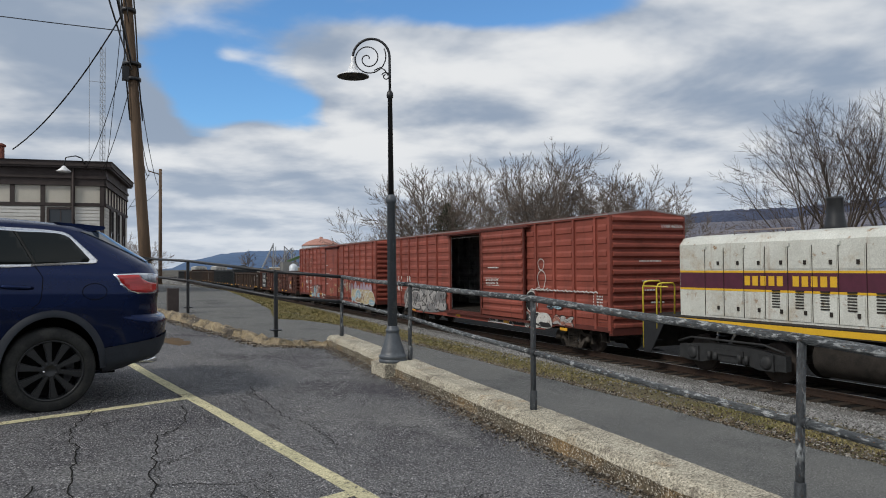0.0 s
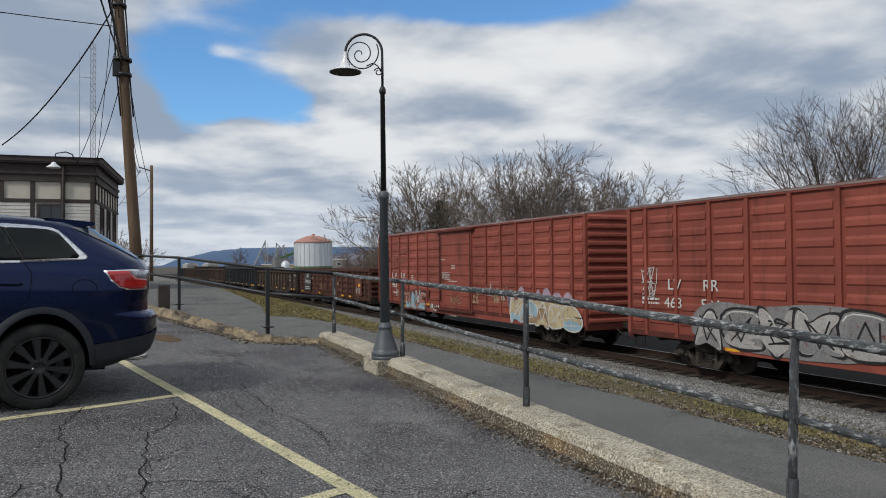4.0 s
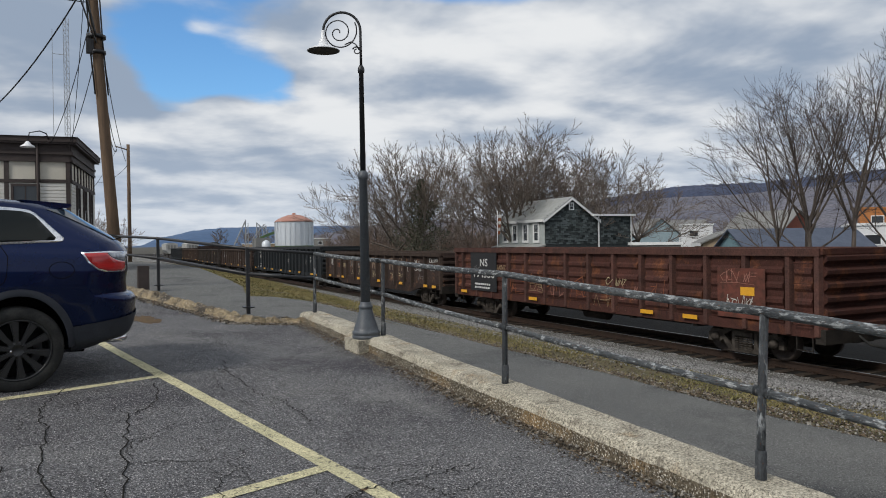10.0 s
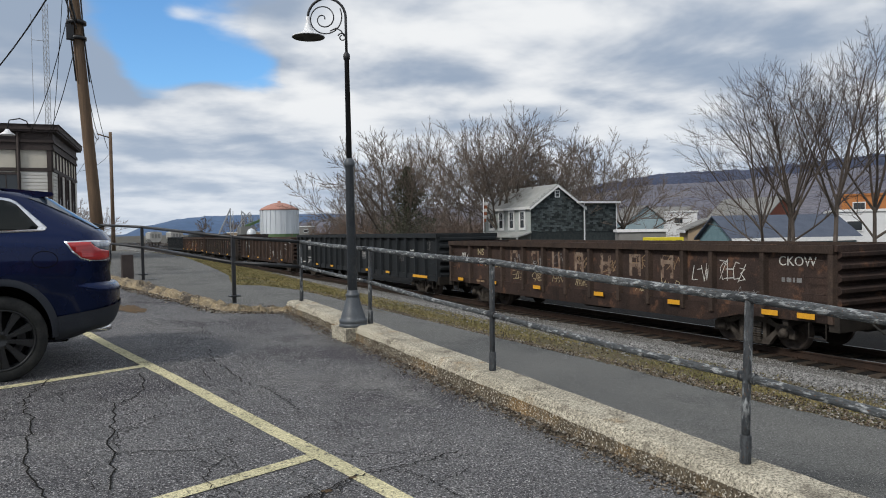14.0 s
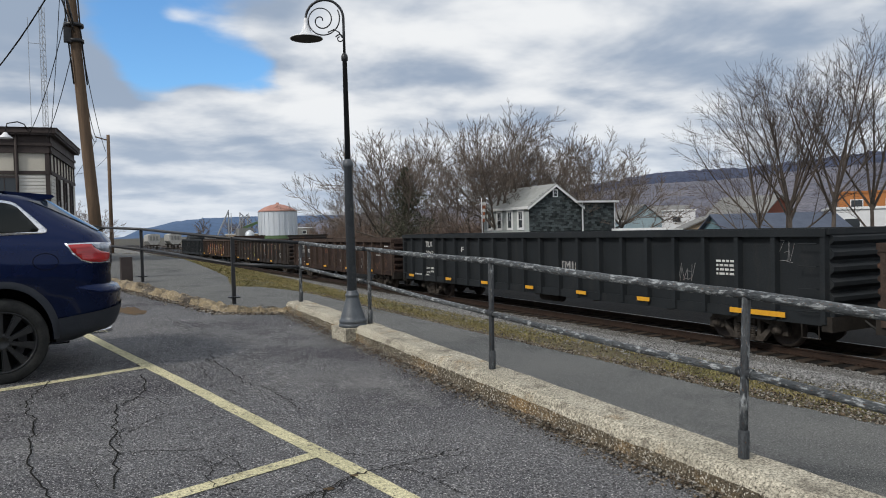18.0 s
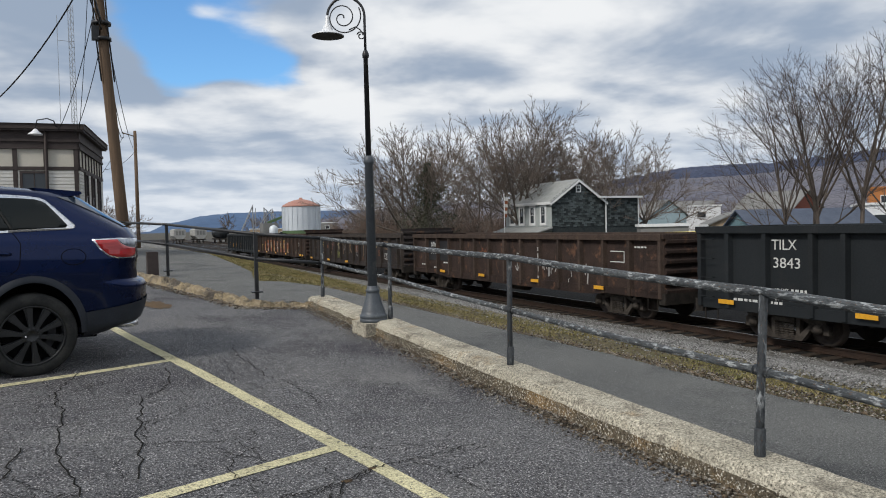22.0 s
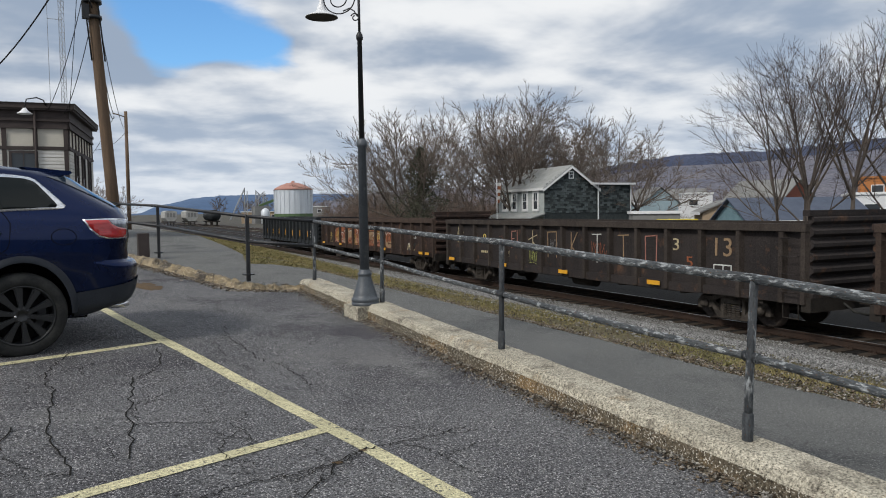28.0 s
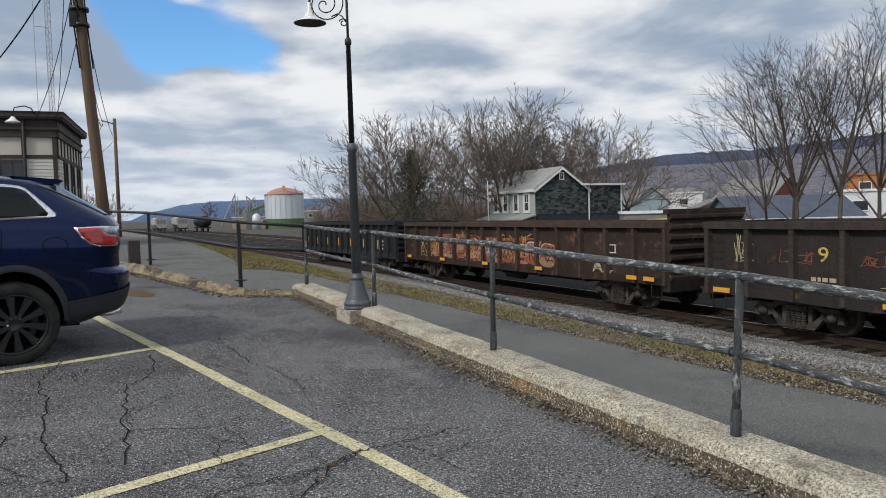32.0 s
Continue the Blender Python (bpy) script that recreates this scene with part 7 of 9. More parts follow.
def marks_nw(car, half):
    rng = random.Random(14)
    c = 128.85
    for y0, y1 in ((134.8, 135.95), (133.66, 134.7)):
        flat_shape(rect(y0 - c, y1 - c, 1.35, 2.25), PAINTS["dark"], car, "stencil_panel", -1.391, 0.004, "dark number panel")
    words("NW", 135.28 - c, 2.05, 0.34, WHITEMARK, car, 0.55, x=-1.393)
    words("190", 135.32 - c, 1.73, 0.34, WHITEMARK, car, 0.58, x=-1.393)
    words("927", 134.15 - c, 1.75, 0.34, WHITEMARK, car, 0.56, x=-1.393)
    bars(134.3 - c, 1.3, 1, 0.5, 0.06, car, x=-1.393)
    bars(136.7 - c, 1.15, 1, 0.4, 0.06, car, x=-1.393)
    bars(135.3 - c, 1.05, 1, 0.45, 0.06, car, x=-1.393)
    scrawl(130.9 - c, 1.85, 0.9, 0.3, PAINTS["orange"], car, rng, 6, 0.012, -1.393)
    bm = BM()
    ribbon(bm, [(128.0 - c, 1.20), (128.0 - c, 1.85), (127.86 - c, 1.82), (127.86 - c, 1.66), (128.0 - c, 1.62)], 0.014, -1.400, -1.389)
    ribbon(bm, [(128.14 - c, 1.36), (128.0 - c, 1.18), (127.86 - c, 1.36)], 0.014, -1.400, -1.389)
    for k in range(16):
        y, z, tall = rng.choice((126.15, 126.0, 125.7, 124.7, 123.7)) + rng.uniform(-0.2, 0.2), rng.uniform(0.95, 1.35), rng.uniform(0.10, 0.4)
        ribbon(bm, [(y - c, z), (y - c + rng.uniform(-0.08, 0.08), z + tall)], rng.uniform(0.010, 0.030), -1.397, -1.389)
    part("chalk_marks", bm, PAINTS["silver"], car)["kind"] = "stuff"
    bm = BM()
    for k in range(5):
        slab(bm, -1.535, -1.524, 126.36 - c, 126.36 - c + rng.uniform(0.03, 0.07), 1.0 + k * 0.24, 1.0 + k * 0.24 + rng.uniform(0.08, 0.22))
    part("paint_run", bm, PAINTS["silver"], car)["kind"] = "stuff"
    for y0, y1, z0, z1 in ((121.95, 122.6, 2.02, 2.05), (121.95, 122.6, 1.70, 1.73), (121.95, 121.98, 1.70, 2.05)):
        flat_shape(rect(y0 - c, y1 - c, z0, z1), WHITEMARK, car, "stencil", -1.393)
    bars(121.5 - c, 2.2, 1, 0.5, 0.05, car, x=-1.393)
    reflectors(car, (134.1 - c, 130.5 - c, 126.6 - c, 123.0 - c), 0.90, 0.48, 0.11)


def marks_five(car, half):
    rng = random.Random(15)
    c = 147.65
    words("9", 153.21 - c, 1.80, 0.46, PAINTS["yellow"], car, 0.24, x=-1.393)
    # tall thin strokes, one figure between each pair of posts
    tall = {151.08: [[(0.12, 1.5), (0.12, 2.12), (-0.16, 2.14)], [(0.12, 1.84), (-0.06, 1.86)]], 150.82: [[(0, 1.75), (0, 2.16)]],
            149.80: [[(0, 1.45), (0, 2.18)], [(0.26, 1.85), (-0.26, 2.02)], [(0.02, 1.8), (-0.28, 1.55)]], 148.60: [[(0.26, 1.3), (0.28, 2.14), (-0.22, 2.16), (-0.24, 1.3)]],
            147.45: [[(0.10, 1.35), (0.10, 2.16)], [(-0.22, 2.16), (0.08, 1.7), (-0.30, 1.38)]], 146.22: [[(0.24, 2.12), (-0.18, 2.13)], [(0.0, 2.12), (0.01, 1.25)]],
            145.0: [[(0.24, 2.12), (-0.2, 2.14)], [(0.02, 2.12), (0.0, 1.3)]], 143.85: [[(0.22, 1.30), (0.24, 2.12), (-0.22, 2.16), (-0.20, 1.45)]]}
    for k, (y, lines) in enumerate(tall.items()):
        bm = BM()
        for line in lines:
            ribbon(bm, [(y - c + a, z) for a, z in line], 0.017, -1.400, -1.389)
        part("sprayed_tag", bm, PAINTS[("pink", "pink", "cream", "tan", "tan", "white", "tan", "pink")[k]], car)["kind"] = "stuff"
    scrawl(148.85 - c, 1.72, 0.5, 0.35, PAINTS["grey"], car, rng, 5, 0.007, -1.393)
    scrawl(146.5 - c, 1.7, 0.9, 0.5, PAINTS["orange"], car, rng, 5, 0.009, -1.393)
    scrawl(150.05 - c, 1.30, 0.5, 0.5, PAINTS["lime"], car, rng, 6, 0.009, -1.393)
    scrawl(154.3 - c, 1.75, 0.8, 0.25, PAINTS["orange"], car, rng, 5, 0.012, -1.393)
    scrawl(152.4 - c, 1.75, 0.8, 0.3, PAINTS["orange"], car, rng, 5, 0.010, -1.393)
    words("3", 142.90 - c, 1.92, 0.46, PAINTS["cream"], car, 0.22, x=-1.393)
    words("5", 142.42 - c, 1.48, 0.40, PAINTS["orange"], car, 0.24, x=-1.393)
    words("13", 141.35 - c, 1.90, 0.66, PAINTS["tan"], car, 0.52, x=-1.393)
    for y0, y1, z0, z1 in ((141.05, 141.62, 1.46, 1.49), (141.05, 141.62, 1.18, 1.21), (141.05, 141.08, 1.18, 1.49), (141.59, 141.62, 1.18, 1.49), (141.30, 141.33, 1.18, 1.49)):
        flat_shape(rect(y0 - c, y1 - c, z0, z1), WHITEMARK, car, "stencil", -1.393)
    scrawl(155.6 - c, 1.9, 0.6, 0.6, PAINTS["cream"], car, rng, 5, 0.012, -1.393)
    scrawl(152.0 - c, 1.3, 0.6, 0.25, PAINTS["cream"], car, rng, 5, 0.009, -1.393)
    bars(153.5 - c, 1.32, 1, 0.6, 0.09, car, PAINTS["cream"], x=-1.393)
    reflectors(car, (155.8 - c, 151.6 - c, 147.8 - c, 143.6 - c), 0.86, 0.5, 0.12)


def marks_six(car, half):
    rng = random.Random(16)
    c = 166.25
    flat_shape(rounded([(172.6 - c, 0.95), (172.5 - c, 1.9), (170.0 - c, 2.1), (166.5 - c, 1.9), (163.5 - c, 2.05), (162.6 - c, 1.0)]), PAINTS["orange"], car, "sprayed_patch", -1.391, 0.0015)
    bubble(172.4 - c, 1.45, 9.6, 0.92, ("orange", "pink", "orange", "tan"), "rust", car, rng, 11, -1.393)
    for k in range(9):
        scrawl(173.2 - c - k * 1.15, rng.uniform(1.3, 1.9), 0.8, 0.7, PAINTS[rng.choice(("cream", "white", "yellow"))], car, rng, 3, 0.014, -1.396)
    bm = BM()
    for y in (160.3, 159.85):
        slab(bm, -1.398, -1.389, y - c - 0.02, y - c + 0.02, 1.6, 1.85)
    slab(bm, -1.398, -1.389, 159.8 - c, 160.3 - c, 1.83, 1.86)
    slab(bm, -1.398, -1.389, 159.8 - c, 160.3 - c, 1.6, 1.63)
    part("stencil", bm, WHITEMARK, car)
    bubble(160.9 - c, 1.15, 1.0, 0.5, ("cream", "dark"), "dark", car, rng, 2, -1.393)
    reflectors(car, (174.2 - c, 170.8 - c, 167.2 - c, 163.6 - c, 159.0 - c, 158.3 - c), 0.95, 0.42, 0.12)


def marks_seven(car, half):
    rng = random.Random(18)
    for k in range(7):
        flat_shape(rect(half - 1.2 - k * 2.1, half - 1.08 - k * 2.1, 1.15, 1.6), YELLOWMARK, car, "reflector", -1.393)
    bars(-half + 2.5, 1.6, 3, 0.6, 0.10, car, x=-1.393)
    bars(half - 0.5, 1.7, 2, 0.4, 0.10, car, x=-1.393)


boxcar("boxcar", "rust-red boxcar with its side door slid open, graffiti low down", 27.7, 20.1, (26.2 - 27.7, 29.5 - 27.7), (22.6 - 27.7, 26.15 - 27.7), marks_box_open)
boxcar("boxcar", "rust-red boxcar with shut plug door and pale graffiti", 49.7, 19.5, (48.0 - 49.7, 51.2 - 49.7), (48.03 - 49.7, 51.17 - 49.7), marks_box_shut)
gondola("gondola", "rusty red gondola with pressed panels and a dark number panel", 69.7, 16.9, 2.60, RUST_RED, marks_ns, 14, True, 0.82, 0.0, 0.0, 75.12, 1.19)
gondola("gondola", "dirty brown gondola with faded numbers and chalky tags", 88.05, 16.9, 2.38, RUST_BROWN, marks_old_brown, 14, False, 0.85, 0.30, 0.0, (94.84, 93.43, 92.49, 91.1, 89.9, 88.7, 87.5, 86.2, 85.0, 83.75, 82.81, 81.33), 1.3)
gondola("gondola", "long black gondola with white stencils", 108.3, 21.3, 2.68, BLACK_CAR, marks_black, 13, False, 0.78, 0.0, 0.0, (118.0, 116.91, 115.69, 114.93, 113.91), 1.0)
gondola("gondola", "plain brown gondola with white number stencils", 128.85, 17.1, 2.48, RUST_BROWN, marks_nw, 14, False, 0.80, 0.15, 0.0, 134.76, 1.192)
gondola("gondola", "dark brown gondola scrawled with tall thin tags", 147.65, 17.4, 2.46, RUST_DARK, marks_five, 14, False, 0.80, 0.10, 0.30, 149.13, 1.194)
gondola("gondola", "brown gondola covered in orange graffiti", 166.25, 17.1, 2.46, RUST_BROWN, marks_six, 14, False, 0.85, 0.10, 0.34)
gondola("gondola", "short black gondola at the end of the train", 184.1, 16.4, 2.50, BLACK_CAR, marks_seven, 16, False, 0.80)

LOCO_WHITE = surface("cream_loco_paint", (0.58, 0.59, 0.54), (0.46, 0.465, 0.42), 1.2, 0.55, bump=0.08, stain=(0.30, 0.20, 0.10), stain_scale=1.3, stain_from=0.56, stain_to=0.80, grain=40, streak=(0.22, 0.125, 0.06), contrast=0.3, wear=(0.25, 0.15, 0.075), wear_scale=4.0, wear_from=0.60, wear_to=0.70)
LOCO_BLACK = surface("sooty_black_iron", (0.018, 0.019, 0.020), (0.034, 0.035, 0.036), 5, 0.6, 0.0, 0.3, contrast=0.4)
LOCO_MAROON = surface("maroon_band", (0.085, 0.016, 0.034), (0.062, 0.013, 0.027), 3, 0.5, bump=0.04)
LOCO_GOLD = surface("gold_stripe", (0.66, 0.40, 0.02), (0.58, 0.34, 0.02), 4, 0.5, bump=0.04)
LOCO_YELLOW = surface("yellow_handrail", (0.62, 0.50, 0.04), (0.55, 0.43, 0.04), 6, 0.5, bump=0.05)


def locomotive():
    """A hood switcher; y = 0 is the rear end of its hood."""
    loco = thing("locomotive", "cream and maroon diesel switcher with yellow handrails", "locomotive")
    wheels = []
    y1, z0, z1 = -9.6, 1.50, 3.52
    hw = 1.02
    fx = -hw
    bm = BM()
    prism(bm, [(-hw, z0), (-hw, z1 - 0.05), (-hw + 0.16, z1 + 0.14), (-0.3, z1 + 0.22), (0.3, z1 + 0.22), (hw - 0.16, z1 + 0.14), (hw, z1 - 0.05), (hw, z0)], "y", y1, 0)
    soften(bm, 0.035, 2, 60)
    hood = part("hood", bm, LOCO_WHITE, loco, "cream hood streaked with rust")
    flat_shape(rect(y1, -0.01, 2.28, 2.70), LOCO_MAROON, loco, "band", fx, 0.004)
    flat_shape(rect(y1, -0.01, 2.70, 2.755), LOCO_GOLD, loco, "stripe", fx, 0.005)
    flat_shape(rect(y1, -0.01, 2.225, 2.28), LOCO_GOLD, loco, "stripe", fx, 0.005)
    bm = BM()
    slab(bm, -hw, hw, 0.001, 0.006, 2.28, 2.70)
    part("band", bm, LOCO_MAROON, loco)
    y = -0.95
    k = 0
    while y > y1 + 0.6:
        for z_lo, z_hi in ((1.56, 2.20), (2.80, 3.32)):
            bm = BM()
            slab(bm, fx - 0.018, fx - 0.006, y - 0.62, y - 0.03, z_lo, z_hi)
            soften(bm, 0.008)
            d = part("hood_door", bm, LOCO_WHITE, loco)
            bm = BM()
            slab(bm, fx - 0.04, fx - 0.016, y - 0.52, y - 0.45, (z_lo + z_hi) / 2 - 0.16, (z_lo + z_hi) / 2 - 0.06)
            part("latch", bm, TRUCKIRON, d)
        if 3 <= k <= 9:
            bm = BM()
            for r in range(7):
                slab(bm, fx - 0.035, fx - 0.004, y - 0.44, y - 0.22, 1.86 + r * 0.066, 1.89 + r * 0.066)
            part("louvre", bm, TRUCKIRON, loco, "dark slatted vent")
        bm = BM()
        slab(bm, fx - 0.020, fx - 0.006, y - 0.009, y - 0.001, 1.55, 3.35)
        part("door_seam", bm, TRUCKIRON, loco)
        if k % 2 == 0:
            bm = BM()
            slab(bm, fx - 0.05, fx, y - 0.07, y + 0.0, 3.33, 3.41)
            part("hinge", bm, LOCO_WHITE, loco)
        y -= 0.66
        k += 1
    # lettering of the company, as plain gold blocks
    yy = -2.30
    for wd in (5, 5):
        for _ in range(wd):
            bm = BM()
            slab(bm, fx - 0.010, fx - 0.003, yy - 0.17, yy, 2.38, 2.62)
            part("emblem_block", bm, LOCO_GOLD, loco)
            yy -= 0.245
        yy -= 0.20
    bm = BM()
    for a in (-0.35, -1.7):
        box(bm, -0.75, a, 3.42, 0.08, 0.16, 0.16)
    part("marker_lamp", bm, TRUCKIRON, loco)
    bm = BM()
    tube(bm, [(-0.6, -1.6, z1 + 0.12), (-0.6, -1.6, z1 + 0.28), (-0.6, -3.2, z1 + 0.28), (-0.6, -3.2, z1 + 0.12)], 0.02, 6)
    tube(bm, [(-0.2, -1.7, z1 + 0.18), (-0.2, -1.7, z1 + 0.30), (-0.2, -3.1, z1 + 0.30), (-0.2, -3.1, z1 + 0.18)], 0.02, 6)
    part("grab_iron", bm, GALV, loco)
    bm = BM()
    lathe(bm, [(0.27, 0), (0.25, 0.25), (0.20, 0.5), (0.18, 0.85), (0.20, 0.87), (0.20, 0.93), (0.15, 0.93)], 18, Matrix.Translation((0, -4.1, z1 + 0.05)))
    part("exhaust_pipe", bm, BLACKIRON, loco, "black flared exhaust pipe")
    bm = BM()
    slab(bm, -1.50, 1.50, y1 - 3.4, 1.1, 1.30, 1.50)
    soften(bm, 0.015)
    part("frame_deck", bm, TRUCKIRON, loco)
    flat_shape(rect(y1 - 3.4, 0.55, 1.33, 1.47), LOCO_GOLD, loco, "sill_stripe", -1.50, 0.006)
    bm = BM()
    prism(bm, [(-1.45, 1.3), (1.45, 1.3), (1.3, 0.5), (-1.3, 0.5)], "y", 1.02, 1.10)
    part("end_plate", bm, TRUCKIRON, loco)
    for s in (-1, 1):
        bm = BM()
        prism(bm, [(0.15, 1.30), (1.05, 1.30), (1.05, 0.38), (0.75, 0.38)], "x", s * 1.47 - 0.02, s * 1.47 + 0.02)
        well = part("step_well", bm, BLACKIRON, loco)
        for r in range(3):
            bm = BM()
            slab(bm, s * 1.3 - 0.18, s * 1.3 + 0.18, 0.62, 1.06, 0.42 + r * 0.30, 0.45 + r * 0.30)
            part("step", bm, BLACKIRON, well)
    for s in (-1, 1):
        for y_, low, top in ((1.04, 0.5, 2.45), (0.46, 1.1, 2.40)):
            bm = BM()
            tube(bm, [(s * 1.48, y_, low), (s * 1.48, y_, top - 0.15), (s * 1.46, y_ - 0.05, top - 0.03), (s * 1.38, y_ - 0.12, top), (s * 1.0, y_ - 0.14, top), (s * 0.9, y_ - 0.10, top - 0.1), (s * 0.9, y_ - 0.08, 1.5)], 0.024, 8)
            part("handrail", bm, LOCO_YELLOW, loco)
        bm = BM()
        tube(bm, [(s * 1.48, 1.02, 2.3), (s * 1.48, 0.0, 2.3)], 0.02, 8)
        part("handrail", bm, LOCO_YELLOW, loco)
    bm = BM()
    lathe(bm, [(0.42, -1.6), (0.46, -1.55), (0.46, 1.55), (0.42, 1.6)], 22, Matrix.Translation((-0.85, -6.0, 0.80)) @ Matrix.Rotation(radians(90), 4, "X"))
    part("fuel_tank", bm, TRUCKIRON, loco)
    bm = BM()
    slab(bm, -1.3, 1.3, y1 - 3.1, y1, 1.5, 3.9)
    soften(bm, 0.05, 2)
    part("cab", bm, LOCO_WHITE, loco)
    for yt in (-1.9, -10.2):
        bm = BM()
        box(bm, 0, 0, 0.6, 2.0, 0.5, 0.3)
        base = part("truck", bm, TRUCKIRON, loco, m=pose(0, yt, 0))
        for s in (-1, 1):
            bm = BM()
            prism(bm, [(-1.75, 0.35), (-1.75, 0.72), (-0.5, 0.84), (0.5, 0.84), (1.75, 0.72), (1.75, 0.35), (0.95, 0.30), (0.55, 0.40), (-0.55, 0.40), (-0.95, 0.30)], "x", s * 1.12 - 0.09, s * 1.12 + 0.09)
            for a in (-1.22, 1.22):
                lathe(bm, [(0.17, 0), (0.17, 0.08), (0.12, 0.12), (0.0, 0.12)], 14, Matrix.Translation((s * 1.2, a, 0.52)) @ Matrix.Rotation(radians(90) * s, 4, "Y"), False)
                box(bm, s * 1.2, a, 0.52, 0.12, 0.42, 0.40)
            box(bm, s * 1.22, 0, 0.64, 0.06, 1.0, 0.14)
            for a in (-0.62, -0.4, 0.4, 0.62):
                tube(bm, [(s * 1.25, a, 0.40), (s * 1.25, a, 0.62)], 0.06, 8)
            tube(bm, [(s * 1.24, -1.75, 0.80), (s * 1.30, -1.2, 0.95), (s * 1.30, 1.2, 0.95), (s * 1.24, 1.75, 0.80)], 0.03, 6)
            part("side_frame", bm, LOCO_BLACK, base)
        for a in (-1.22, 1.22):
            bm = BM()
            tube(bm, [(-1.0, 0, 0), (1.0, 0, 0)], 0.1, 10)
            for s in (-1, 1):
                lathe(bm, [(0.10, -0.07), (0.47, -0.07), (0.50, -0.05), (0.505, 0.05), (0.46, 0.06), (0.10, 0.06)], 28, Matrix.Translation((s * 0.78, 0, 0)) @ Matrix.Rotation(radians(90), 4, "Y"), False)
            w = part("wheelset", bm, WHEELIRON, base, m=pose(0, a, 0.505))
            wheels.append((w, a))
    bm = BM()
    box(bm, 0, 1.35, 0.85, 0.22, 0.7, 0.22)
    box(bm, 0, 1.75, 0.85, 0.30, 0.26, 0.26)
    part("coupler", bm, TRUCKIRON, loco)
    TRAIN.append((loco, 15.1, wheels))


locomotive()


# ---- the depot, poles and wires ----
DARKWOOD = surface("brown_trim", (0.055, 0.043, 0.040), (0.042, 0.033, 0.031), 3, 0.7, bump=0.15)
CREAM = surface("cream_panel", (0.55, 0.52, 0.45), (0.48, 0.455, 0.39), 2, 0.8, bump=0.1)
SIDING = surface("white_siding", (0.62, 0.61, 0.57), (0.54, 0.53, 0.50), 2, 0.75, bump=0.1, per_piece=0.05)
ROOF_RED = surface("dull_red_roof", (0.12, 0.055, 0.05), (0.085, 0.045, 0.042), 2, 0.85, bump=0.2)
PANE = glass_dark("window_glass", (0.03, 0.035, 0.04), 0.05)
POLEWOOD = surface("weathered_pole", (0.17, 0.115, 0.075), (0.11, 0.08, 0.058), 3, 0.9, bump=0.5, stretch=(4, 4, 0.4))
WIRE = surface("black_cable", (0.012, 0.012, 0.013), (0.02, 0.02, 0.02), 5, 0.6, bump=0)
STEEL = surface("galvanised_steel", (0.36, 0.37, 0.38), (0.28, 0.29, 0.30), 3, 0.5, 0.5, 0.05)
BRICK = surface("old_brick", (0.22, 0.085, 0.06), (0.16, 0.065, 0.05), 4, 0.9, bump=0.3)


def window(parent, m, w, h, sash=True, trim=None, rim=0.05):
    """A framed window; its own plane is xz, facing -y."""
    bm = BM()
    for x in (-w / 2, w / 2):
        slab(bm, x - rim, x + 0.05, -0.05, 0.03, -h / 2 - rim, h / 2 + rim) if x < 0 else slab(bm, x - 0.05, x + rim, -0.05, 0.03, -h / 2 - rim, h / 2 + rim)
    for z in (-h / 2, h / 2):
        slab(bm, -w / 2 + 0.05, w / 2 - 0.05, -0.05, 0.03, z - (rim if z < 0 else 0.05), z + (0.05 if z < 0 else rim))
    win = part("window", bm, trim or DARKWOOD, parent, m=m)
    bm = BM()
    slab(bm, -w / 2 + 0.05, w / 2 - 0.05, -0.01, 0.01, -h / 2 + 0.05, h / 2 - 0.05)
    part("pane", bm, PANE, win)
    if sash:
        bm = BM()
        slab(bm, -w / 2 + 0.05, w / 2 - 0.05, -0.03, -0.011, -0.025, 0.025)
        slab(bm, -0.015, 0.015, -0.03, -0.011, 0.025, h / 2 - 0.05)
        part("sash_bar", bm, trim or DARKWOOD, win)
    return win


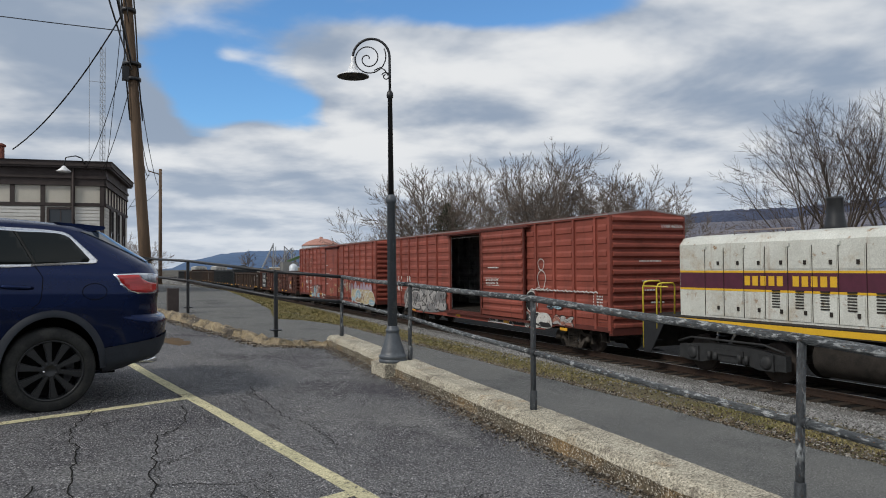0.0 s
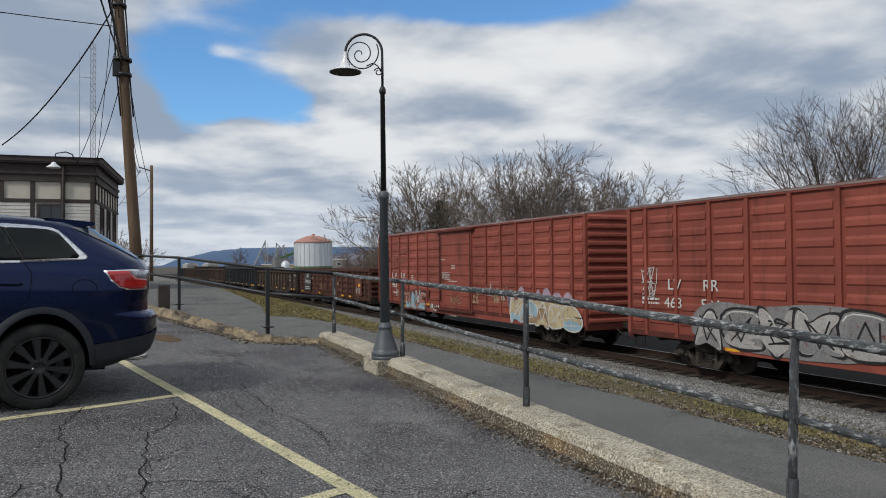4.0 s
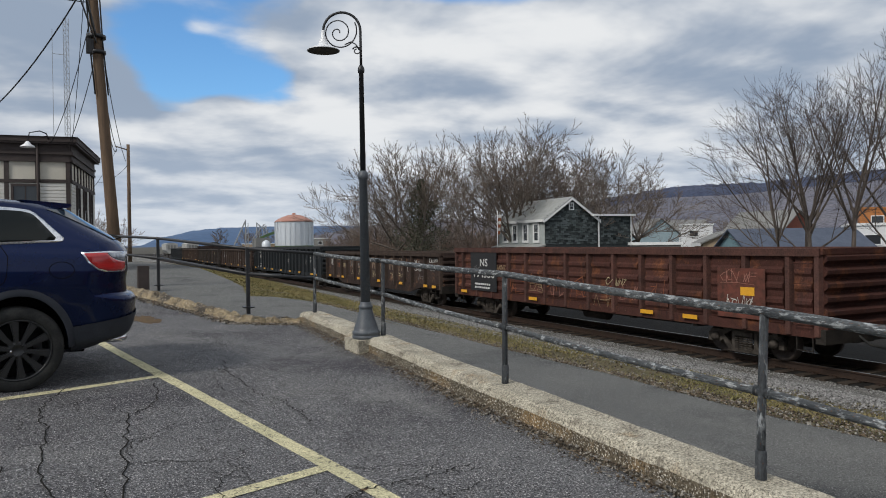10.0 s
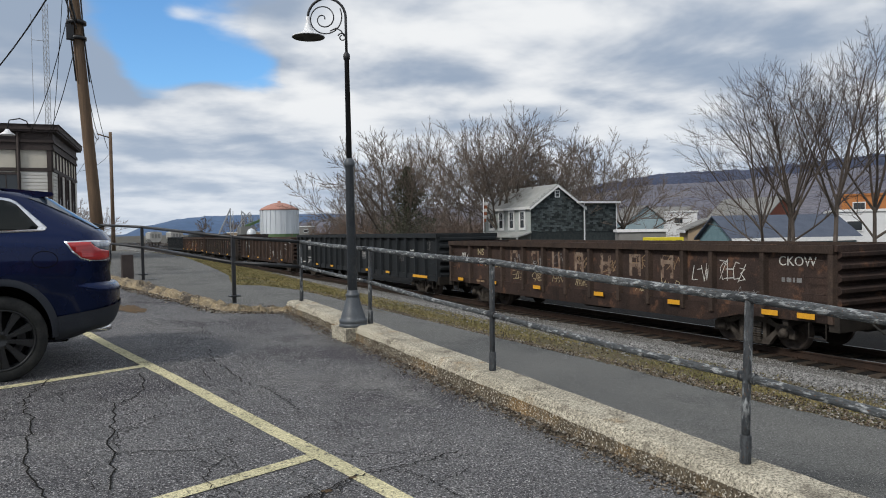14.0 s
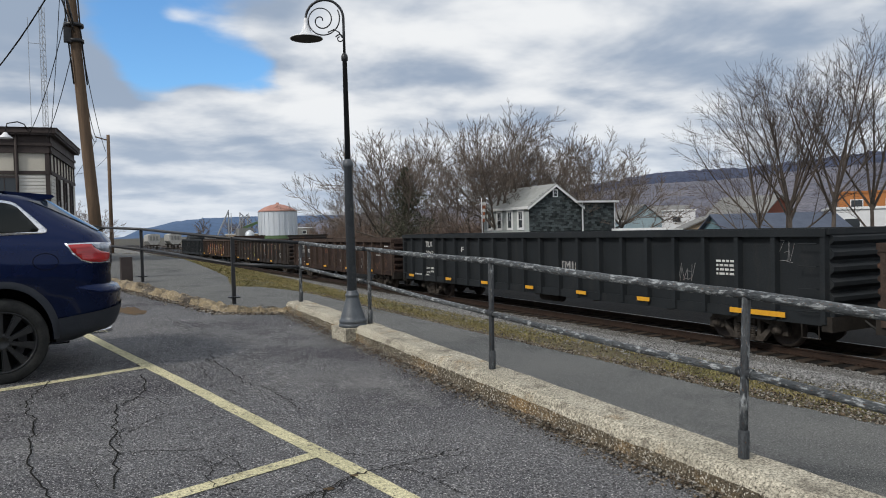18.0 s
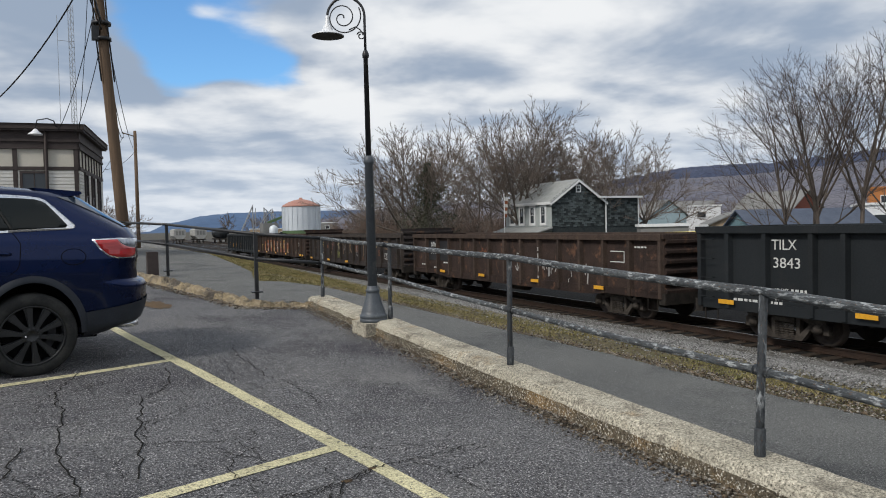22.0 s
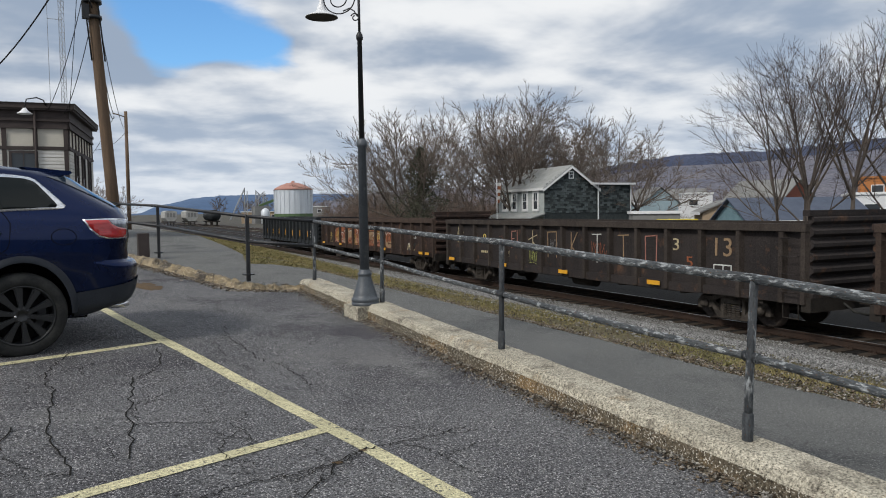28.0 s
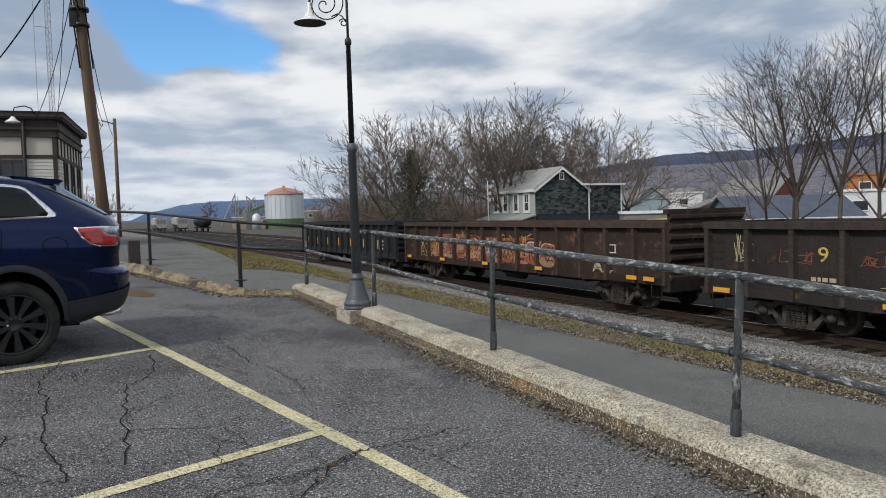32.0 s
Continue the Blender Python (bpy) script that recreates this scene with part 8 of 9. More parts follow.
def build_depot():
    # own axes: x along the front to the left is negative, y runs back; the corner by the pole is the origin
    depot = thing("station_building", "old depot with cream panels, brown trim and white siding", "building", pose(1.13, 34.74, 0.80, 0, 0, -10))
    W, Dp, H = 16.0, 7.6, 5.10
    bm = BM()
    slab(bm, -W, 0, 0, Dp, 0, H)
    part("wall", bm, CREAM, depot)
    for front in (True, False):
        span = W if front else Dp

        def put(a, z, out):
            return (-a, -out, z) if front else (out, a, z)

        def board(name, a0, a1, z0, z1, out, mat):
            bm = BM()
            p, q = put(a0, z0, 0.0), put(a1, z1, out)
            slab(bm, min(p[0], q[0]), max(p[0], q[0]), min(p[1], q[1]), max(p[1], q[1]), z0, z1)
            return part(name, bm, mat, depot)
        board("frieze", 0, span, 4.37, H + 0.02, 0.06, DARKWOOD)
        board("frieze_board", -0.1, span, 4.68, 4.80, 0.12, DARKWOOD)
        board("frieze_board", -0.1, span, 4.37, 4.47, 0.10, DARKWOOD)
        board("trim_board", 0, span, 3.48, 3.62, 0.075, DARKWOOD)
        step = 1.16 if front else 0.93
        k = 0
        while k * step < span:
            board("batten", k * step, k * step + (0.17 if front else 0.12), 0 if front and k % 2 == 0 else 3.62, 4.37, 0.065 if front else 0.05, DARKWOOD)
            k += 1
        for r in range(23):
            z = 0.02 + r * 0.15
            bm = BM()
            lo, hi = put(0.02, 0, 0.045), put(span, 0, 0.0)
            slab(bm, min(lo[0], hi[0]), max(lo[0], hi[0]), min(lo[1], hi[1]), max(lo[1], hi[1]), z, z + 0.125)
            part("clapboard", bm, SIDING, depot)
        for a in ((1.68, 6.3, 9.8) if front else (1.6, 3.7, 5.8)):
            m = pose(-a - 0.02, -0.07, 2.6) if front else pose(0.07, a, 2.42, 0, 0, 90)
            window(depot, m, 0.98 if front else 0.80, 1.55 if front else 2.0)
    bm = BM()
    prism(bm, [(-W - 0.5, -0.26), (0.26, -0.26), (0.26, Dp + 0.26), (-W - 0.5, Dp + 0.26)], "z", H + 0.02, H + 0.10)
    part("soffit", bm, DARKWOOD, depot)
    bm = BM()
    prism(bm, [(-W - 0.55, -0.31), (0.31, -0.31), (0.31, Dp + 0.31), (-W - 0.55, Dp + 0.31)], "z", H + 0.10, H + 0.32)
    part("fascia", bm, DARKWOOD, depot)
    bm = BM()
    a = [bm.verts.new(p) for p in ((-W - 0.6, -0.36, H + 0.32), (0.36, -0.36, H + 0.32), (0.36, Dp + 0.36, H + 0.32), (-W - 0.6, Dp + 0.36, H + 0.32))]
    b = [bm.verts.new(p) for p in ((-W + 3, Dp / 2, H + 0.72), (-3, Dp / 2, H + 0.72))]
    for f in ((a[0], a[1], b[1], b[0]), (a[1], a[2], b[1]), (a[2], a[3], b[0], b[1]), (a[3], a[0], b[0]), (a[3], a[2], a[1], a[0])):
        bm.faces.new(f)
    part("roof", bm, ROOF_RED, depot, "low dull-red hipped roof")
    bm = BM()
    slab(bm, -5.0, -4.55, 2.2, 2.65, H + 0.3, H + 1.35)
    slab(bm, -5.05, -4.5, 2.15, 2.7, H + 1.25, H + 1.35)
    part("chimney", bm, BRICK, depot)
    bm = BM()
    tube(bm, [(-0.75, -0.30, H + 0.20), (-0.80, -0.55, H + 0.40), (-1.0, -0.80, H + 0.46), (-1.35, -0.95, H + 0.36), (-1.42, -0.97, H + 0.0)], 0.025, 8)
    bracket = part("wall_lamp", bm, BLACKIRON, depot, "gooseneck lamp with white shade")
    bm = BM()
    lathe(bm, [(0.04, 0.12), (0.07, 0.10), (0.12, 0.02), (0.28, -0.10), (0.28, -0.13), (0.25, -0.12), (0.1, 0)], 20, Matrix.Translation((-1.42, -0.97, H - 0.12)))
    part("shade", bm, WHITE_ENAMEL, bracket)
    bm = BM()
    tube(bm, [(-1.22, -0.14, H + 0.02), (-1.22, -0.14, 0.2)], 0.05, 8)
    part("downpipe", bm, DARKWOOD, depot)


def sag(a, b, drop, k=14):
    a, b = Vector(a), Vector(b)
    return [a + (b - a) * i / k - Vector((0, 0, 4 * drop * (i / k) * (1 - i / k))) for i in range(k + 1)]


def build_poles():
    pole = thing("utility_pole", "leaning weathered wooden utility pole with transformer and cables", "utility pole")
    base, top = Vector((2.22, 26.2, 0.4)), Vector((1.36, 26.0, 13.2))
    bm = BM()
    tube(bm, [base + (top - base) * f for f in (0, 0.2, 0.4, 0.6, 0.8, 1)], [0.20, 0.185, 0.17, 0.16, 0.15, 0.14], 16)
    part("shaft", bm, POLEWOOD, pole)

    def on(z):
        return base + (top - base) * ((z - base.z) / (top.z - base.z))
    bm = BM()
    c = on(11.2) + Vector((0.42, 0, 0))
    lathe(bm, [(0.22, -0.5), (0.24, -0.45), (0.24, 0.4), (0.2, 0.5), (0.05, 0.52)], 18, Matrix.Translation(c))
    part("transformer", bm, STEEL, pole, "grey can transformer")
    for z, r in ((8.4, 0.30), (7.9, 0.26), (10.2, 0.25)):
        bm = BM()
        lathe(bm, [(r, -0.05), (r, 0.05)], 14, Matrix.Translation(on(z)))
        part("cable_clamp", bm, BLACKIRON, pole)
    bm = BM()
    box(bm, *(on(8.05) + Vector((-0.22, -0.1, 0))), 0.22, 0.22, 0.45)
    part("cable_box", bm, BLACKIRON, pole)
    bm = BM()
    for off in (-0.20, 0.19):
        tube(bm, [on(z) + Vector((off + 0.03 * math.sin(z * 2), -0.12, 0)) for z in (12.5, 11, 9.5, 8.2, 6.5)], 0.025, 6)
    part("riser_cable", bm, WIRE, pole)
    small = thing("utility_pole", "thin far wooden utility pole", "utility pole")
    bm = BM()
    tube(bm, [(5.47, 55.5, 0.3), (5.47, 55.5, 8.8)], [0.14, 0.11], 10)
    part("shaft", bm, POLEWOOD, small)
    bm = BM()
    tube(bm, [(5.47, 55.5, 8.4), (4.6, 55.2, 8.6)], 0.04, 6)
    part("arm", bm, POLEWOOD, small)
    # cables strung between the poles, the depot and poles out of view
    for a, b, drop, r in ((on(10.4), (-2.3, 34.2, 6.5), 0.55, 0.026), (on(10.9), (-1.6, -12, 12.6), 0.9, 0.030), (on(10.6), (-2.5, -12, 12.2), 1.0, 0.026), (on(8.4), (-2.2, -12, 8.6), 1.0, 0.040), (on(8.2), (-2.9, -12, 8.4), 1.0, 0.022), (on(9.8), (-2.0, -12, 10.8), 1.2, 0.020), (on(9.5), (-28, 24, 9.9), 0.4, 0.016),
                          (on(9.0), (4.7, 55.3, 8.5), 0.8, 0.022), (on(8.6), (4.7, 55.3, 8.3), 1.3, 0.022), (on(10.5), (5.3, 55.5, 7.6), 0.9, 0.018), (on(8.0), (1.0, 33.9, 5.7), 0.3, 0.014), (on(9.4), (0.4, 34.4, 5.9), 0.5, 0.014),
                          ((4.7, 55.3, 8.4), (4.0, 110, 8.0), 1.0, 0.02), ((5.47, 55.5, 7.4), (3.0, 48, 5.4), 0.3, 0.014), (on(11.5), (1.2, 34.6, 5.9), 0.4, 0.012)):
        bm = BM()
        tube(bm, sag(a, b, drop), r, 5)
        solid("cable", bm, WIRE, "slack black overhead cable", "cable", "overhead cables")
    mast = thing("radio_mast", "tall thin grey lattice radio mast", "radio mast", pose(3.9, 132, -1.0))
    corners = [(0.45 * math.cos(a), 0.45 * math.sin(a)) for a in (0.5, 2.6, 4.7)]
    for x, y in corners:
        bm = BM()
        tube(bm, [(x, y, 0), (x, y, 40)], 0.05, 4)
        part("leg", bm, STEEL, mast)
    bm = BM()
    for k in range(40):
        for i in range(3):
            a, b = corners[i], corners[(i + 1) % 3]
            tube(bm, [(*a, k), (*b, k + 1)], 0.028, 3, False)
            tube(bm, [(*a, k), (*b, k)], 0.024, 3, False)
    part("lacing", bm, STEEL, mast)
    bm = BM()
    tube(bm, [(-2.0, 0, 18), (-2.0, 0, 38)], 0.05, 4)
    tube(bm, [(0, 0, 18.5), (-2.0, 0, 18.5)], 0.05, 4)
    tube(bm, [(0, 0, 34), (-2.0, 0, 34)], 0.05, 4)
    part("antenna", bm, STEEL, mast)
    box_thing = BM()
    slab(box_thing, -0.16, 0.16, -0.2, 0.2, 0, 0.75)
    soften(box_thing, 0.03)
    solid("utility_box", box_thing, DARKWOOD, "low dark utility box at the path's edge", "utility box", m=pose(2.75, 24.0, 0.15))


# ---- houses beyond the track; spot() lays the far plan out along one heading ----
def spot(side, ahead, z=0.0, turn=0.0):
    a = radians(-29.9)
    return Matrix.Translation((side * math.cos(a) - ahead * math.sin(a), side * math.sin(a) + ahead * math.cos(a), z)) @ Matrix.Rotation(a + radians(turn), 4, "Z")


SLATE = surface("dark_shingle", (0.038, 0.047, 0.050), (0.068, 0.080, 0.080), 3, 0.85, bump=0.3, per_piece=0.65)
SHINGLE_ROOF = surface("light_shingle_roof", (0.33, 0.34, 0.33), (0.27, 0.28, 0.27), 1.5, 0.85, bump=0.15)
BLUE_ROOF = surface("slate_blue_roof", (0.075, 0.090, 0.125), (0.060, 0.074, 0.105), 1.0, 0.7, bump=0.1)
TEAL = surface("teal_siding", (0.16, 0.25, 0.28), (0.13, 0.21, 0.24), 1.5, 0.8, bump=0.1)
PALE_BLUE = surface("pale_blue_siding", (0.34, 0.44, 0.48), (0.29, 0.38, 0.42), 1.5, 0.8, bump=0.1)
WHITEWALL = surface("white_wall", (0.66, 0.67, 0.68), (0.58, 0.59, 0.60), 1.0, 0.8, bump=0.05)
GREY_SIDING = surface("grey_green_siding", (0.40, 0.43, 0.42), (0.33, 0.36, 0.355), 1.5, 0.8, bump=0.1)
ORANGE = surface("orange_cladding", (0.42, 0.17, 0.055), (0.36, 0.14, 0.045), 1.0, 0.7, bump=0.05)
TAN = surface("tan_wall", (0.36, 0.28, 0.19), (0.30, 0.23, 0.16), 1.0, 0.8, bump=0.05)
GREYROOF = surface("grey_roof", (0.22, 0.22, 0.21), (0.18, 0.18, 0.175), 1.0, 0.85, bump=0.1)
WHITEPAINT = surface("white_trim", (0.72, 0.73, 0.73), (0.64, 0.65, 0.65), 3, 0.7, bump=0.05)


def gable_house(name, label, m, w, d, eave, ridge, wall, roof, along_x=False, over=0.25, trim=None):
    """w along x, d along y. The ridge runs along y (gable to the front), or along x."""
    house = thing(name, label, "house", m)
    bm = BM()
    slab(bm, 0, w, 0, d, 0, eave)
    if along_x:
        for x in (0, w):
            prism(bm, [(0, eave), (d / 2, ridge), (d, eave)], "x", x - 0.02 if x else 0, x if x else 0.02)
    else:
        for y in (0, d):
            prism(bm, [(0, eave), (w / 2, ridge), (w, eave)], "y", y - 0.02 if y else 0, y if y else 0.02)
    part("wall", bm, wall, house)
    for s in (0, 1):
        bm = BM()
        run = (d if along_x else w) / 2
        rise = ridge - eave
        o = over * rise / run
        if along_x:
            e = (-over, eave - o) if s == 0 else (d + over, eave - o)
            prism(bm, [e, (d / 2, ridge + 0.02), (d / 2, ridge + 0.16), (e[0], e[1] + 0.14)], "x", -over, w + over)
        else:
            e = (-over, eave - o) if s == 0 else (w + over, eave - o)
            prism(bm, [e, (w / 2, ridge + 0.02), (w / 2, ridge + 0.16), (e[0], e[1] + 0.14)], "y", -over, d + over)
        part("roof", bm, roof, house)
    if trim:
        for e in ((-over, w + over)):
            bm = BM()
            if along_x:
                slab(bm, -over, w + over, -over - 0.03, -over, eave - 0.35, eave + 0.0)
            else:
                slab(bm, e - 0.03, e + 0.03, -over, d + over, eave - 0.3, eave + 0.0)
            part("fascia", bm, trim, house)
            if along_x:
                break
    return house


def build_houses():
    turn = 23.1                                     # u = (8.9, 3.8) in the far plan
    base = spot(10.5, 80, -1.6, turn)
    W, Dp, E, R = 6.95, 11.2, 5.55, 7.95
    house = gable_house("house", "two-storey house with dark shingled gable and white front", base, W, Dp, E, R, GREY_SIDING, SHINGLE_ROOF, False, 0.3, WHITEPAINT)
    rng = random.Random(40)
    # shingle courses on the gable and on the flat-roofed wing
    row = 0.25
    k = 0
    z = 0.0
    bm_pool = {}
    while z < R - 0.3:
        half = W / 2 if z < E else (W / 2) * (R - z) / (R - E)
        x = W / 2 - half
        while x < W / 2 + half - 0.05:
            w = min(0.46, W / 2 + half - x)
            if w > 0.40:
                if "s" not in bm_pool:
                    bm = BM()
                    prism(bm, [(0, -0.06), (0.22, -0.075), (0.44, -0.05), (0.44, 0), (0, 0)], "z", 0, 0.26)
                    for v in bm.verts:
                        if v.co.z > 0.1 and v.co.y < -0.01:
                            v.co.y = -0.012
                    bm_pool["s"] = finish("shingle", bm, SLATE)
                if z > 2.6:
                    part("shingle", bm_pool["s"], SLATE, house, m=pose(x, -0.002 - 0.03 * rng.random(), z + rng.uniform(-0.05, 0.05), 0, rng.uniform(-5, 5)))
            x += 0.46 if k % 2 or x > W / 2 - half else 0.23
        z += row
        k += 1
    bm = BM()
    prism(bm, [(0, 0), (W, 0), (W, E), (W / 2, R), (0, E)], "y", -0.03, -0.004)
    part("gable_sheet", bm, SLATE, house, "dark shingled gable wall")
    for s in (-1, 1):
        bm = BM()
        prism(bm, [(W / 2, R + 0.02), (W / 2, R - 0.22), (W / 2 + s * (W / 2 + 0.3), E - 0.45), (W / 2 + s * (W / 2 + 0.3), E - 0.2)], "y", -0.36, -0.30)
        part("bargeboard", bm, WHITEPAINT, house)
    window(house, pose(W / 2, -0.06, 7.0), 0.55, 0.75, True, WHITEPAINT)
    for y in (1.8, 4.3, 6.9, 9.4):
        window(house, pose(-0.06, y, 4.1, 0, 0, -90), 0.95, 1.9, True, WHITEPAINT, 0.24)
    bm = BM()
    prism(bm, [(0, 2.6), (-1.9, 2.1), (-1.9, 2.2), (0, 2.75)], "y", -0.2, Dp + 0.2)
    part("porch_roof", bm, SHINGLE_ROOF, house)
    bm = BM()
    for y in (0, Dp / 3, 2 * Dp / 3, Dp):
        slab(bm, -1.85, -1.72, y - 0.06, y + 0.06, 0, 2.12)
    part("porch_posts", bm, WHITEPAINT, house)
    wing = thing("house_wing", "flat-roofed dark shingled wing with white corner boards", "house", base @ Matrix.Translation((W + 0.02, -0.2, 0)))
    bm = BM()
    slab(bm, 0, 4.6, 0, 5, 0, 5.9)
    part("wall", bm, SLATE, wing)
    for r in range(12):
        for q in range(9):
            part("shingle", bm_pool["s"], SLATE, wing, m=pose(0.12 + q * 0.47 + 0.2 * (r % 2), -0.002 - 0.03 * rng.random(), 2.7 + r * row + rng.uniform(-0.05, 0.05), 0, rng.uniform(-5, 5)))
    for x in (0.05, 4.55):
        bm = BM()
        slab(bm, x - 0.07, x + 0.07, -0.07, 0, 0, 5.9)
        part("corner_board", bm, WHITEPAINT, wing)
    bm = BM()
    slab(bm, -0.9, 4.95, -0.45, 5.3, 5.9, 6.12)
    part("roof", bm, WHITEPAINT, wing, "flat roof with a white edge")
    # garage and the town beyond
    gable_house("garage", "low teal garage with a blue-grey roof", spot(25.4, 61, -2.3, 3), 10.9, 7.0, 2.65, 4.5, TEAL, BLUE_ROOF, True, 0.4, WHITEPAINT)
    gable_house("shed", "small brown gabled shed beside the garage", spot(24.6, 70, -2.3, -10), 4.6, 5, 3.4, 4.4, TAN, GREYROOF, False, 0.3, WHITEPAINT)
    gable_house("brick_house", "red brick house with a wide pale roof", spot(38.6, 84, -2.2, 28), 6.0, 8.0, 4.6, 6.9, BRICK, GREYROOF, False, 0.4, WHITEPAINT)
    gable_house("blue_house", "pale blue house with a small gable", spot(29.0, 108, -2.2, 8), 5.6, 8, 4.6, 6.8, PALE_BLUE, GREYROOF, False, 0.3, WHITEPAINT)
    gable_house("house", "far white house with grey roof", spot(35.5, 125, -2, -10), 9.0, 9, 4.6, 6.8, WHITEWALL, GREYROOF, True, 0.3)
    gable_house("house", "far brick house with grey roof", spot(43.5, 150, -2, 20), 9.0, 9, 4.6, 6.8, BRICK, GREYROOF, True, 0.3)
    gable_house("house", "far tan house with a pale roof", spot(31.0, 150, -2, 15), 9.0, 9, 4.6, 6.8, TAN, SHINGLE_ROOF, False, 0.3)
    for label, m, w, d, h, mat in (("long white flat-roofed warehouse", spot(39.9, 72, -2.3, -26), 30, 14, 4.9, WHITEWALL), ("long orange clad commercial block beyond town", spot(54.0, 95, -2.3, -28), 26, 10, 7.4, ORANGE),
                                   ("far white flat-roofed shop building", spot(38.5, 120, -2.2, -15), 5, 6, 6.0, WHITEWALL), ("low grey flat-roofed store behind the fence", spot(16.8, 66, -2.2, -10), 4.2, 5, 3.2, GREYROOF), ("far low brown building by the yard", spot(-66, 225, -2.0, 6), 18, 8, 3.8, TAN),
                                   ("far low grey shed by the yard", spot(-58, 240, -2.0, 0), 16, 8, 5.4, GREYROOF)):
        b = thing("warehouse", label, "building", m)
        bm = BM()
        slab(bm, 0, w, 0, d, 0, h)
        part("wall", bm, mat, b)
        bm = BM()
        slab(bm, -0.15, w + 0.15, -0.15, d + 0.15, h, h + 0.25)
        part("roof_edge", bm, WHITEPAINT if mat is not ORANGE else ORANGE, b)
        for k in range(int(w // 4)):
            window(b, pose(2 + k * 4, -0.06, h - 1.4), 1.4, 1.0, False, WHITEPAINT)
    bus = thing("yellow_truck", "yellow truck cab parked beyond the track", "truck", spot(17.2, 57, -1.95, 6))
    bm = BM()
    slab(bm, 0, 2.6, 0, 2.0, 0.5, 2.55)
    soften(bm, 0.12, 2)
    part("cab", bm, SIGNYELLOW, bus)
    for x in (0.35, 1.15, 1.95):
        bm = BM()
        slab(bm, x, x + 0.5, -0.02, 0.02, 1.7, 2.3)
        part("window", bm, PANE, bus)
    for x in (0.5, 2.1):
        bm = BM()
        lathe(bm, [(0.45, -0.15), (0.48, 0), (0.45, 0.15)], 18, Matrix.Translation((x, 0.1, 0.48)) @ Matrix.Rotation(radians(90), 4, "X"))
        part("wheel", bm, TYRE, bus)
    flag = thing("flagpole", "white flagpole with a limp red and white flag", "flagpole", spot(5.1, 78, -1.7))
    bm = BM()
    tube(bm, [(0, 0, 0), (0, 0, 6.6)], [0.06, 0.035], 8)
    part("pole", bm, WHITEPAINT, flag)
    cols = (PAINTS["orange"], PAINTS["white"], PAINTS["pink"])
    for k in range(6):
        bm = BM()
        prism(bm, [(0.04 + 0.02 * k, 0.0), (0.12 + 0.05 * math.sin(k), 0.06), (0.30 + 0.03 * k, 0.10), (0.28 + 0.03 * k, 0.0)], "z", 4.0 + k * 0.36, 4.36 + k * 0.36)
        part("flag_stripe", bm, cols[k % 2], flag)


RED_DOME = surface("faded_red_dome", (0.42, 0.24, 0.19), (0.34, 0.16, 0.125), 1.5, 0.7, bump=0.05)
GREEN_BAND = surface("green_band", (0.11, 0.165, 0.085), (0.085, 0.135, 0.07), 0.8, 0.8, bump=0.05)
BIN_STEEL = surface("corrugated_bin_steel", (0.62, 0.655, 0.69), (0.52, 0.555, 0.59), 0.6, 0.5, 0.3, 0.05, stretch=(1, 1, 0.1))


DUSTY_PALE = surface("dusty_pale_paint", (0.40, 0.40, 0.38), (0.30, 0.295, 0.28), 1.2, 0.8, bump=0.1, streak=(0.16, 0.14, 0.12))


